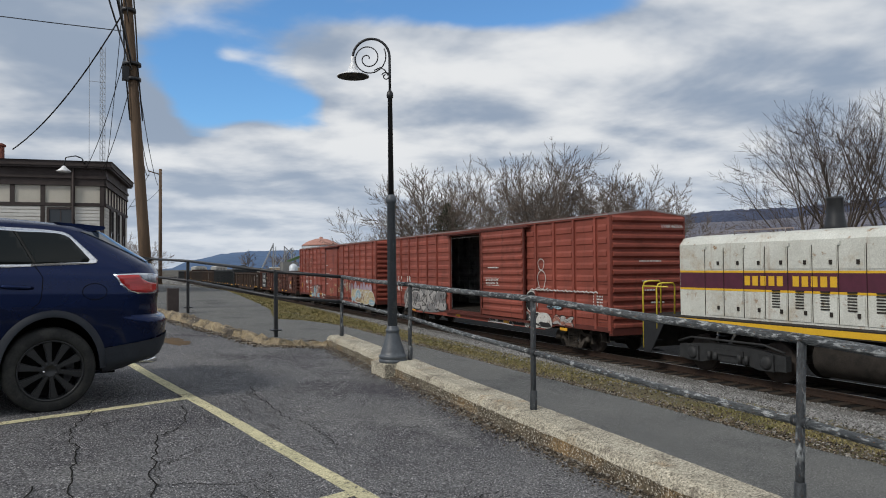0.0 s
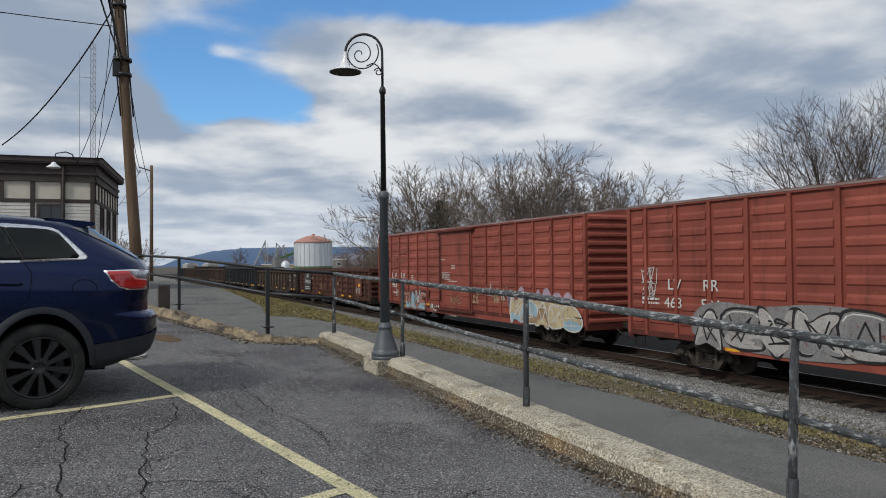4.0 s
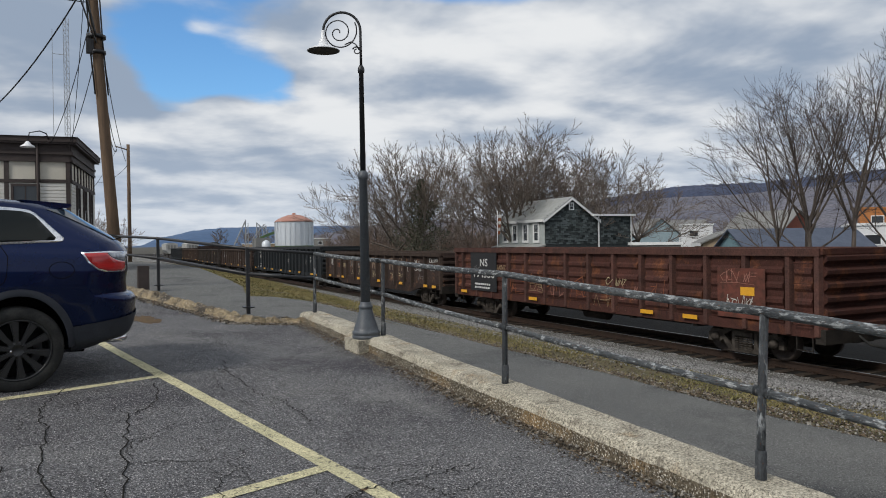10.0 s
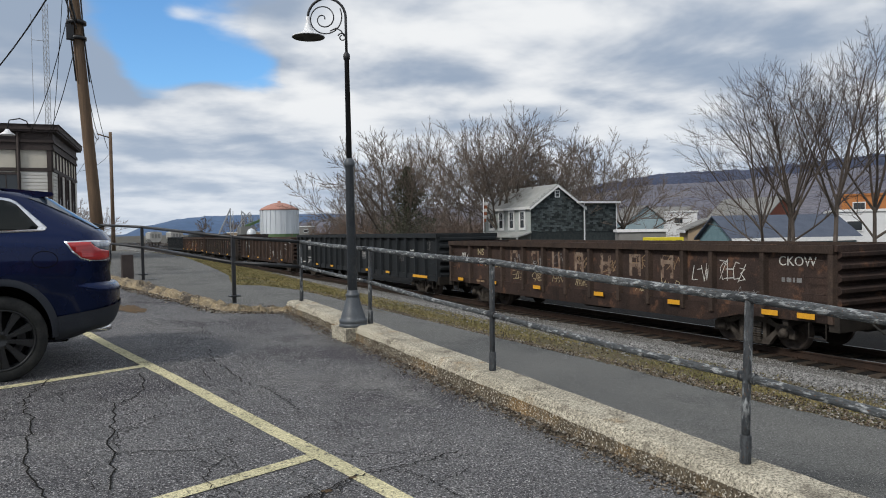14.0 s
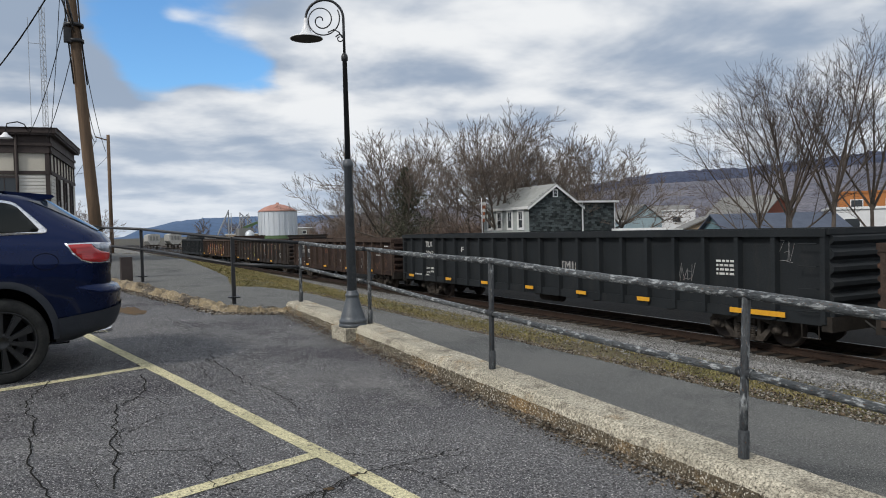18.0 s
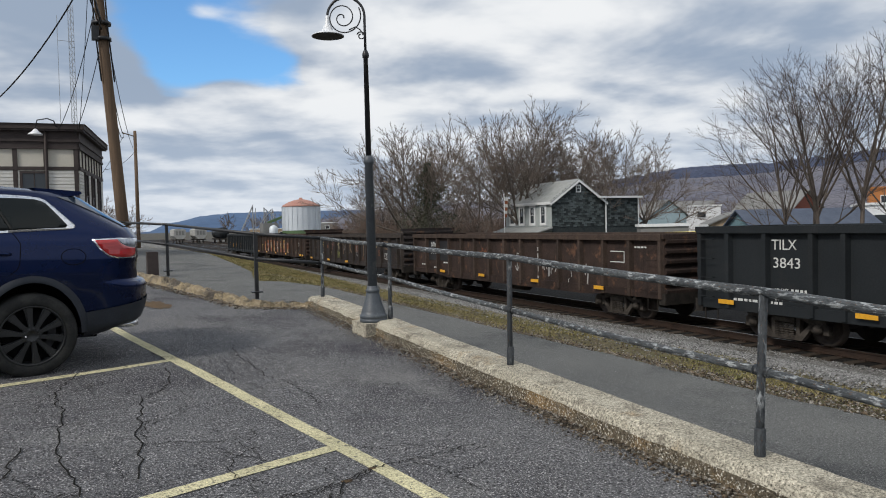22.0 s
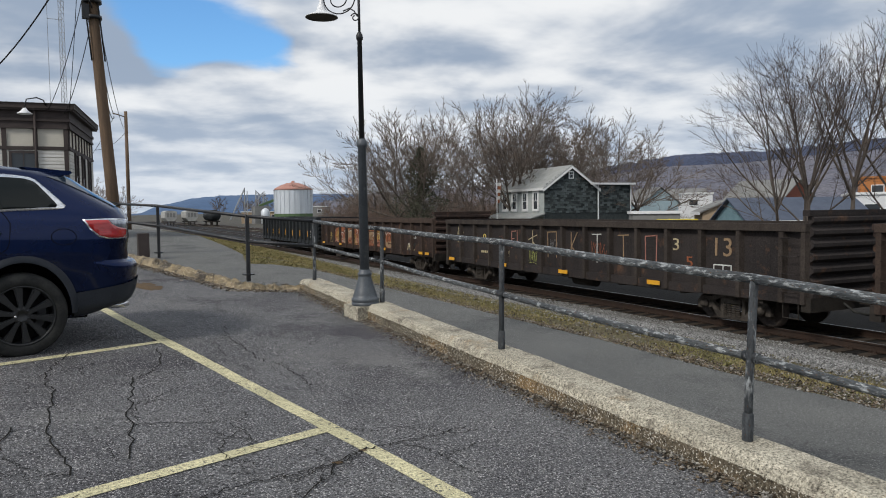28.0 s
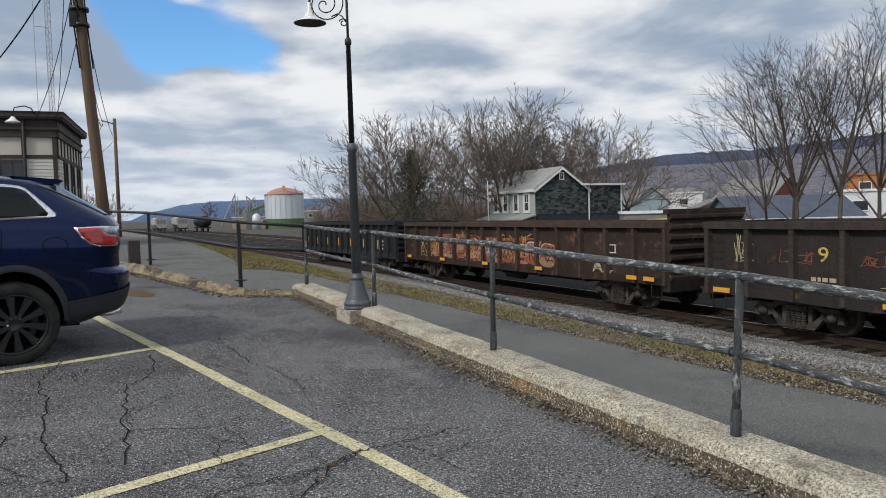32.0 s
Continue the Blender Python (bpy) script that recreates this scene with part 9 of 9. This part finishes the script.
def build_yard():
    silo = thing("grain_silo", "grey steel grain bin with faded red dome and green foot", "silo", pose(67.5, 214, -2.0))
    bm = BM()
    lathe(bm, [(5.75, 3.2), (5.75, 10.5)], 48, caps=False)
    part("shell", bm, BIN_STEEL, silo)
    for k in range(24):
        a = 2 * math.pi * k / 24
        bm = BM()
        slab(bm, -0.08, 0.08, -0.06, 0.06, 3.2, 10.5)
        part("stiffener", bm, BIN_STEEL, silo, m=pose(5.8 * math.cos(a), 5.8 * math.sin(a), 0, 0, 0, math.degrees(a)))
    bm = BM()
    lathe(bm, [(5.8, 0), (5.8, 3.2)], 48, caps=False)
    part("foot", bm, GREEN_BAND, silo, "green painted foot")
    bm = BM()
    lathe(bm, [(5.95, 10.4), (5.5, 10.9), (4.0, 11.8), (2.0, 12.5), (0.5, 12.75), (0.5, 13.2), (0.1, 13.25)], 40)
    part("dome", bm, RED_DOME, silo, "faded red dome")
    small = thing("grain_silo", "small pale steel bin beside the big one", "silo", pose(58.5, 213, -2.0))
    bm = BM()
    lathe(bm, [(1.3, 0), (1.3, 4.0), (0.9, 4.6), (0.2, 5.0)], 24)
    part("shell", bm, BIN_STEEL, small)
    loader = thing("grain_conveyor", "steel grain elevator legs and sloping conveyor", "conveyor", pose(53.4, 217, -2.0))
    def member(name, a, b, r):
        bm = BM()
        tube(bm, [a, b], r, 5)
        part(name, bm, STEEL, loader)
    for x, h in ((0, 11.2), (3.4, 10.4), (5.6, 9.8)):
        member("leg", (x, 0, 0), (x, 0, h), 0.16)
        member("leg", (x + 0.8, 0, 0), (x + 0.8, 0, h - 1), 0.10)
        for k in range(5):
            member("brace", (x, 0, k * 1.9), (x + 0.8, 0, k * 1.9 + 1.9), 0.06)
    member("spout", (0, 0, 10.8), (-4.4, 0, 1.5), 0.22)
    member("spout", (3.4, 0, 10.2), (7.6, 0, 6.6), 0.16)
    member("spout", (5.6, 0, 9.8), (2.2, 0, 5.5), 0.12)
    bm = BM()
    prism(bm, [(4.2, 5.2), (12.2, 8.2), (12.2, 9.0), (4.2, 6.0)], "y", -0.5, 0.5)
    part("conveyor_gallery", bm, GREEN_BAND, loader)
    bm = BM()
    slab(bm, 2.5, 7.0, -2, 2, 0, 5.6)
    part("pit_house", bm, GREYROOF, loader)
    for off in (4.7, 9.6, 14.6):
        build_track("siding_track", TRACK @ Matrix.Translation((off, 0, -0.1)), 70, 330, False, "rusty yard siding rails")
    verts, faces = [], []
    for off in (4.7, 9.6, 14.6):
        y = 70
        while y < 260:
            p = [TRACK @ Vector((off + sx * 1.3, y + sy * 0.12, -0.24)) for sx, sy in ((-1, -1), (1, -1), (1, 1), (-1, 1))]
            o = len(verts)
            verts += [tuple(q) for q in p] + [(q.x, q.y, q.z - 0.15) for q in p]
            faces += [(o, o + 1, o + 2, o + 3), (o, o + 4, o + 5, o + 1), (o + 1, o + 5, o + 6, o + 2)]
            y += 0.6
    stuff("siding_ties", verts, faces, TIE, "dark ties of the yard sidings", "ties")
    for label, off, y, mat, tank in (("far dusty pale hopper car standing in the yard", 4.7, 206, DUSTY_PALE, False), ("far dusty pale hopper car standing in the yard", 9.6, 203, DUSTY_PALE, False), ("far black tank car standing in the yard", 14.6, 198, BLACK_CAR, True)):
        car = thing("freight_car", label, "freight car", TRACK @ Matrix.Translation((off, y, -0.1)), "cars standing in the yard")
        bm = BM()
        if tank:
            lathe(bm, [(0.2, -6), (1.4, -5.6), (1.5, 5.6), (0.2, 6)], 20, Matrix.Translation((0, 0, 2.5)) @ Matrix.Rotation(radians(90), 4, "X"))
        else:
            prism(bm, [(-1.5, 2.0), (-1.5, 3.6), (-0.8, 3.9), (0.8, 3.9), (1.5, 3.6), (1.5, 2.0), (0.5, 0.8), (-0.5, 0.8)], "y", -5.5, 5.5)
        part("body", bm, mat, car)
        if not tank:
            for k in range(3):
                bm = BM()
                slab(bm, -1.0 + k * 0.75, -0.5 + k * 0.75, -5.56, -5.5, 2.2, 3.3)
                part("end_panel", bm, GREYROOF, car)
        bm = BM()
        slab(bm, -1.2, 1.2, -6.2, 6.2, 0.8, 1.1)
        part("underframe", bm, TRUCKIRON, car)
        for a in (-4.8, -3.4, 3.4, 4.8):
            bm = BM()
            for s in (-0.78, 0.78):
                lathe(bm, [(0.45, -0.07), (0.45, 0.07)], 14, Matrix.Translation((s, a, 0.45)) @ Matrix.Rotation(radians(90), 4, "Y"))
            part("wheels", bm, WHEELIRON, car)


# ---- trees, woods, hills ----
BARK = surface("grey_bark", (0.19, 0.160, 0.135), (0.115, 0.097, 0.083), 4, 0.95, bump=0.4, stretch=(2, 2, 0.5))
TWIG = surface("bare_twigs", (0.185, 0.150, 0.125), (0.125, 0.102, 0.087), 2, 0.95, bump=0)
DARK_BARK = surface("dark_bark", (0.135, 0.112, 0.095), (0.075, 0.063, 0.055), 4, 0.95, bump=0.4, stretch=(2, 2, 0.5))
DARK_TWIG = surface("dark_twigs", (0.095, 0.076, 0.066), (0.062, 0.050, 0.045), 2, 0.95, bump=0)
IVY = surface("dark_evergreen", (0.060, 0.066, 0.046), (0.090, 0.088, 0.064), 1.5, 0.9, bump=0)
BRUSHTWIG = surface("reddish_brush", (0.22, 0.160, 0.128), (0.155, 0.115, 0.094), 1.5, 0.95, bump=0)
# distance haze is painted into the hills' base colours as blue
HILL_NEAR = surface("hazed_wooded_hill", (0.150, 0.143, 0.160), (0.108, 0.110, 0.138), 0.010, 1.0, bump=0, stain=(0.082, 0.088, 0.122), stain_scale=0.016, grain=0.16, contrast=0.7)
HILL_TOP = surface("hazed_wooded_crest", (0.060, 0.072, 0.115), (0.042, 0.052, 0.088), 0.02, 1.0, bump=0, grain=0.15, contrast=0.6)
HILL_FAR = surface("far_hazed_hill", (0.085, 0.135, 0.23), (0.065, 0.11, 0.195), 0.002, 1.0, bump=0, grain=0.03)


def tree_meshes(seed, height, limbs=7, fork=0.30, lean=(18, 46), up=0.10, counts=(12, 10, 10), stems=1, thick=0.0135, reach=0.62, wob=1.0, part_twig=0.011, start=0.55, spray=(24, 44), mats=None, wood_mat=None):
    """Bare branching: the mesh of the wood and that of the fine twigs. Limbs leave a short trunk, branches the limbs, shoots the branches, twigs the shoots."""
    rng = random.Random(seed)
    wood, fine = ([], []), ([], [])
    sides = (8, 6, 4, 3)

    def limb(a, b, r0, r1, store, n_):
        verts, faces = store
        d = (b - a).normalized()
        n1 = d.orthogonal().normalized()
        n2 = d.cross(n1)
        o = len(verts)
        ring = [math.cos(6.2832 * k / n_) * n1 + math.sin(6.2832 * k / n_) * n2 for k in range(n_)]
        verts.extend(tuple(a + r0 * v) for v in ring)
        if r1 <= 0:
            verts.append(tuple(b))
            faces.extend((o + k, o + (k + 1) % n_, o + n_) for k in range(n_))
            return
        verts.extend(tuple(b + r1 * v) for v in ring)
        faces.extend((o + k, o + (k + 1) % n_, o + n_ + (k + 1) % n_, o + n_ + k) for k in range(n_))

    def grow(level, p, d, length, r):
        if level == 4:
            way = (d + Vector((0, 0, 0.25)) + Vector((rng.gauss(0, 1), rng.gauss(0, 1), rng.gauss(0, 0.6))) * 0.16).normalized()
            limb(p, p + way * length, part_twig, 0, fine, 3)
            return
        bits = (5, 8, 5, 3)[level]
        q, way, nodes = p.copy(), d.copy(), []
        for i in range(bits):
            sway = (0.035, 0.11, 0.15, 0.17)[level] * wob
            way = (way + Vector((rng.gauss(0, 1), rng.gauss(0, 1), rng.gauss(0, 0.5))) * sway + Vector((0, 0, (0.0, up, up * 0.9, up * 0.8)[level]))).normalized()
            e = q + way * length / bits
            ra, rb = (max(part_twig, r * (1 - (0.30 if level == 0 else 0.78) * k / bits)) for k in (i, i + 1))
            limb(q, e, ra, rb, wood if level < 3 else fine, sides[level])
            nodes.append((q.copy(), e.copy(), way.copy(), rb))
            q = e
        count = limbs if level == 0 else counts[level - 1]
        first = (start, 0.24, 0.18, 0.12)[level]
        spin = rng.uniform(0, 6.28)
        for k in range(count):
            f = first + (1 - first) * (k + rng.random() * 0.9) / count
            a, e, w, rr = nodes[min(bits - 1, int(f * bits))]
            spin += 2.4 + rng.uniform(-0.5, 0.5)
            a1 = w.orthogonal().normalized()
            side = a1 * math.cos(spin) + w.cross(a1) * math.sin(spin)
            if level == 0:
                tilt = radians(lean[1] + (lean[0] - lean[1]) * (k + rng.uniform(-0.5, 0.5)) / count)
                size = height * reach * rng.uniform(0.78, 1.05)
                thin = r * rng.uniform(0.42, 0.62)
            else:
                tilt = radians(rng.uniform(*spray))
                size = length * (0.52, 0.50, 0.55)[level - 1] * (1.15 - 0.62 * f) * rng.uniform(0.65, 1.2)
                thin = rr * rng.uniform(0.42, 0.66)
            way2 = (w * math.cos(tilt) + side * math.sin(tilt)).normalized()
            way2.z = max(way2.z, -0.10)
            grow(level + 1, a + (e - a) * rng.random(), way2.normalized(), max(0.22, size), max(part_twig, thin))
        if level > 1:
            grow(min(4, level + 1), q, way, length * 0.30, max(part_twig, r * 0.25))
    for k in range(stems):
        a = 6.28 * k / stems + rng.uniform(0, 1)
        off = 0.0 if stems == 1 else rng.uniform(0.10, 0.26)
        grow(0, Vector((0.3 * math.cos(a) * (stems > 1), 0.3 * math.sin(a) * (stems > 1), -0.3)), Vector((math.cos(a) * off, math.sin(a) * off, 1)).normalized(), height * fork, height * thick * (1 if stems == 1 else 0.7))
    out = []
    top = max(v[2] for v in wood[0] + fine[0])
    for nm, (verts, faces), mat in (("trunk", wood, wood_mat or BARK), ("crown", fine, mats or TWIG)):
        me = bpy.data.meshes.new(nm)
        k = height / top
        me.from_pydata([(v[0] * k, v[1] * k, v[2] * k) for v in verts], [], faces)
        me.materials.append(mat)
        out.append(me)
    return out


def tree(meshes, label, m, group="bare trees", name="tree"):
    t = thing(name, label, "tree", m, group)
    part("trunk", meshes[0], BARK, t)
    part("crown", meshes[1], TWIG, t)
    return t


def build_trees():
    rng = random.Random(77)
    round_a = tree_meshes(1, 15.0, 9, 0.24, (3, 74), 0.060, (10, 8, 7), part_twig=0.0125, reach=0.54, wob=0.6, spray=(26, 52))
    round_b = tree_meshes(2, 15.0, 8, 0.22, (3, 62), 0.060, (10, 8, 7), part_twig=0.0125, reach=0.58, wob=0.6, spray=(24, 48))
    round_c = tree_meshes(3, 15.0, 4, 0.26, (8, 58), 0.055, (9, 7, 6), 2, part_twig=0.0120, reach=0.56, wob=0.65, spray=(26, 50))
    crooked = tree_meshes(12, 15.0, 7, 0.26, (12, 78), 0.040, (10, 8, 7), wob=1.2, part_twig=0.0135, reach=0.54, spray=(30, 60))
    vase_a = tree_meshes(4, 13.0, 7, 0.40, (4, 44), 0.020, (10, 7, 4), thick=0.0098, reach=0.58, wob=0.40, part_twig=0.0062, start=0.76, spray=(24, 44), mats=DARK_TWIG, wood_mat=DARK_BARK)
    vase_b = tree_meshes(5, 13.0, 7, 0.36, (6, 56), 0.024, (10, 7, 4), thick=0.0098, reach=0.62, wob=0.40, part_twig=0.0062, start=0.74, spray=(24, 44), mats=DARK_TWIG, wood_mat=DARK_BARK)
    brush = tree_meshes(7, 5.0, 3, 0.16, (10, 50), 0.03, (6, 5, 3), 4, thick=0.010, reach=0.75, part_twig=0.011, wob=0.8, mats=BRUSHTWIG)
    far = tree_meshes(8, 15.0, 6, 0.24, (6, 54), 0.03, (6, 5, 3), part_twig=0.05, reach=0.54)

    def placed(side, ahead, z, size, turn):
        return spot(side, ahead, z, turn) @ Matrix.Diagonal((size, size, size, 1))
    # the row behind the track
    for side, ahead, size, mesh, label in ((-5.6, 76, 0.92, round_a, "broad bare maple behind the track"), (-3.6, 74, 0.98, round_b, "broad bare maple behind the track"), (7.4, 88, 1.23, round_b, "tall bare tree behind the house"), (9.8, 90, 1.21, round_a, "tall bare tree behind the house"),
                                           (3.0, 84, 0.99, round_c, "bare tree among others in the row"), (14.6, 92, 1.12, crooked, "bare tree rising behind the house"), (19.6, 88, 1.07, round_a, "bare crooked tree beside the shingled wing"),
                                           (22.6, 86, 0.91, crooked, "bare crooked tree beside the shingled wing"), (-10.6, 90, 0.56, round_c, "bare tree at the end of the row"), (-0.6, 86, 0.99, round_c, "bare tree in the row"), (-8.6, 84, 0.66, round_b, "bare tree in the row"), (5.2, 92, 0.99, round_c, "bare tree in the row"),
                                           (12.4, 98, 1.06, round_b, "bare tree in the row"), (17.4, 98, 1.06, crooked, "bare tree in the row"), (28.6, 70, 0.36, crooked, "small bare tree in a yard"), (31.5, 74, 0.34, round_c, "small bare tree in a yard")):
        tree(mesh, label, placed(side, ahead, -1.8, size, rng.uniform(0, 360)), "bare trees behind the track")
    # the clump on the near side of the garage
    for side, ahead, size, mesh, tip in ((15.9, 34, 0.80, vase_b, -10), (17.1, 34, 0.90, vase_a, -3), (17.6, 36, 0.92, vase_b, 3), (18.9, 34, 0.98, vase_a, 3), (21.4, 35, 1.0, vase_b, 2)):
        tree(mesh, "slender bare tree with upright twiggy branches", placed(side, ahead, -1.7, size, 0) @ pose(0, 0, 0, 0, tip, 0) @ pose(0, 0, 0, 0, 0, rng.uniform(0, 360)), "slender bare trees by the track")
    # brush below the row, and woods far off
    for k in range(52):
        side = -13.5 + k * 0.60 + rng.uniform(-0.6, 0.6)
        tree(brush, "tangled bare reddish brush", placed(side, (78 if side < 3 else 95) + rng.uniform(-4, 12), -1.8, rng.uniform(0.6, 1.0), rng.uniform(0, 360)), "brush below the trees", "bush")
    for k in range(14):
        side = -14.0 + k * 2.0 + rng.uniform(-0.6, 0.6)
        tree(brush, "dense bare thicket behind the trees", placed(side, 104 + rng.uniform(-5, 8), -1.8, rng.uniform(1.0, 1.5), rng.uniform(0, 360)), "thicket behind the trees", "bush")
    for k in range(8):
        t = pose(rng.uniform(1.0, 4.0), 46 + k * 4.5, 0.2, 0, 0, rng.uniform(0, 360)) @ Matrix.Diagonal((0.8, 0.8, rng.uniform(0.6, 0.95), 1))
        tree(brush, "bare bushes beside the drive", t, "bushes beside the drive", "bush")
    for k in range(30):
        side = -110 + k * 10.3 + rng.uniform(-2, 2)
        tree(far, "far bare tree at the edge of the town", placed(side, 330 + rng.uniform(-50, 60), -2.5, rng.uniform(0.7, 1.0), rng.uniform(0, 360)), "far bare trees")
    # the ivy-clad evergreen in the row
    ever = thing("evergreen_tree", "narrow dark evergreen among the bare trees", "tree", spot(-2.9, 72, -1.8))
    bm = BM()
    tube(bm, [(0, 0, 0), (0, 0, 6), (0.1, 0, 9.6)], [0.2, 0.12, 0.03], 7)
    part("trunk", bm, BARK, ever)
    verts, faces = [], []
    for _ in range(9000):
        z = 1.4 + 8.2 * rng.random() ** 0.9
        wide = 4.2 * (1 - ((z - 1.4) / 8.6) ** 1.8) * (0.8 + 0.9 * noise.noise((z * 0.8, 0, 3)))
        a = rng.uniform(0, 6.28)
        r = wide * rng.random() ** 0.6 * (0.8 + 0.8 * noise.noise((math.cos(a), math.sin(a), z * 0.7)))
        p = Vector((math.cos(a) * r, math.sin(a) * r, z))
        d1 = Vector((rng.gauss(0, 1), rng.gauss(0, 1), rng.gauss(0, 0.7))).normalized() * rng.uniform(0.10, 0.24)
        d2 = Vector((rng.gauss(0, 1), rng.gauss(0, 1), rng.gauss(0, 0.7))).normalized() * 0.07
        o = len(verts)
        verts += [tuple(p), tuple(p + d1 + d2), tuple(p + d1 - d2)]
        faces.append((o, o + 1, o + 2))
    me = bpy.data.meshes.new("foliage")
    me.from_pydata(verts, [], faces)
    me.materials.append(IVY)
    part("foliage", me, IVY, ever)


def ridge(name, label, table, dist, deep, material, rough, step=0.4):
    """A hill: table of azimuth (right of +y, degrees) and elevation."""
    bm = BM()
    rows = []
    az = table[0][0]
    while az <= table[-1][0]:
        el = lerp_table(table, az)
        a = radians(az)
        ring = []
        for f, h in ((1 - deep, 0), (1 - deep * 0.66, 0.42), (1 - deep * 0.33, 0.78), (1, 1), (1.2, 0.6)):
            r = dist * f
            z = math.tan(radians(max(el, 0.02))) * dist * h + rough * dist * 0.004 * noise.noise((az * 1.7, f * 3, 1)) * (h > 0) + rough * dist * (0.0012 * noise.noise((az * 9, f * 9, 2)) + 0.0016 * noise.noise((az * 31, f * 5, 4))) * (h > 0)
            ring.append(bm.verts.new((r * math.sin(a), r * math.cos(a), z - 3)))
        rows.append(ring)
        az += step
    for a, b in zip(rows, rows[1:]):
        for i in range(4):
            bm.faces.new((a[i], b[i], b[i + 1], a[i + 1])).smooth = True
    solid(name, bm, material, label, "hill", kind="structure")


build_depot()
build_poles()
build_houses()
build_yard()
build_trees()
ridge("hill_far", "long wooded ridge on the skyline, coloured blue for haze", [(-30, 0.1), (6.3, 0.12), (7.5, 0.72), (8.4, 0.84), (10, 1.25), (12.2, 1.45), (15.8, 1.52), (22, 1.5), (30, 1.3), (45, 1.2), (60, 1.0)], 3400, 0.25, HILL_FAR, 0.25)
ridge("hill_near", "bluish brown wooded hillside behind the town, its blue a painted haze", [(16, 0.2), (19, 0.9), (24, 1.7), (30, 2.0), (38, 2.3), (43, 2.9), (46.3, 3.35), (51.9, 3.45), (57.0, 3.85), (64, 4.2), (75, 4.4), (90, 4), (110, 3)], 1400, 0.45, HILL_NEAR, 0.3, 0.12)
ridge("hill_crest", "dark wooded crest above the town, tinted blue for haze", [(30, 0.3), (38, 2.3), (42, 3.4), (46.9, 4.12), (50.6, 4.25), (53.6, 4.2), (56, 4.4), (58.6, 4.6), (62, 4.85), (66, 5.1), (75, 5.2), (90, 5), (110, 4)], 1800, 0.2, HILL_TOP, 0.6, 0.12)


# ---- motion ----
def run_of(t):
    """How far the train has rolled down the track at t seconds, in metres."""
    k = min(31, int(t))
    a, b = RUN[k], RUN[k + 1]
    p, q = RUN[max(0, k - 1)], RUN[min(32, k + 2)]
    f = t - k
    m0, m1 = ((b - p) / 2 if k else b - a), ((q - a) / 2 if k < 31 else b - a)
    return (2 * f**3 - 3 * f**2 + 1) * a + (f**3 - 2 * f**2 + f) * m0 + (-2 * f**3 + 3 * f**2) * b + (f**3 - f**2) * m1


RUN = [0.0, 5.51, 10.92, 16.22, 21.43, 26.57, 31.69, 36.78, 41.82, 46.82, 51.78, 56.68, 61.5, 66.23, 70.84, 75.39, 79.93, 84.4, 88.77, 93.08, 97.4, 101.67, 105.86, 109.92,
       113.83, 117.67, 121.53, 125.39, 129.24, 133.04, 136.74, 140.41, 144.12]


def motions():
    for car, at, wheels in TRAIN:
        walk(car, [(t / 2, TRACK @ Matrix.Translation((0, at - run_of(t / 2), 0))) for t in range(65)])
        for w, y in wheels:
            z = w.matrix_basis.translation.z
            walk(w, [(t / 10, Matrix.Translation((0, y, z)) @ Matrix.Rotation(run_of(t / 10) / z, 4, "X")) for t in range(321)])


motions()
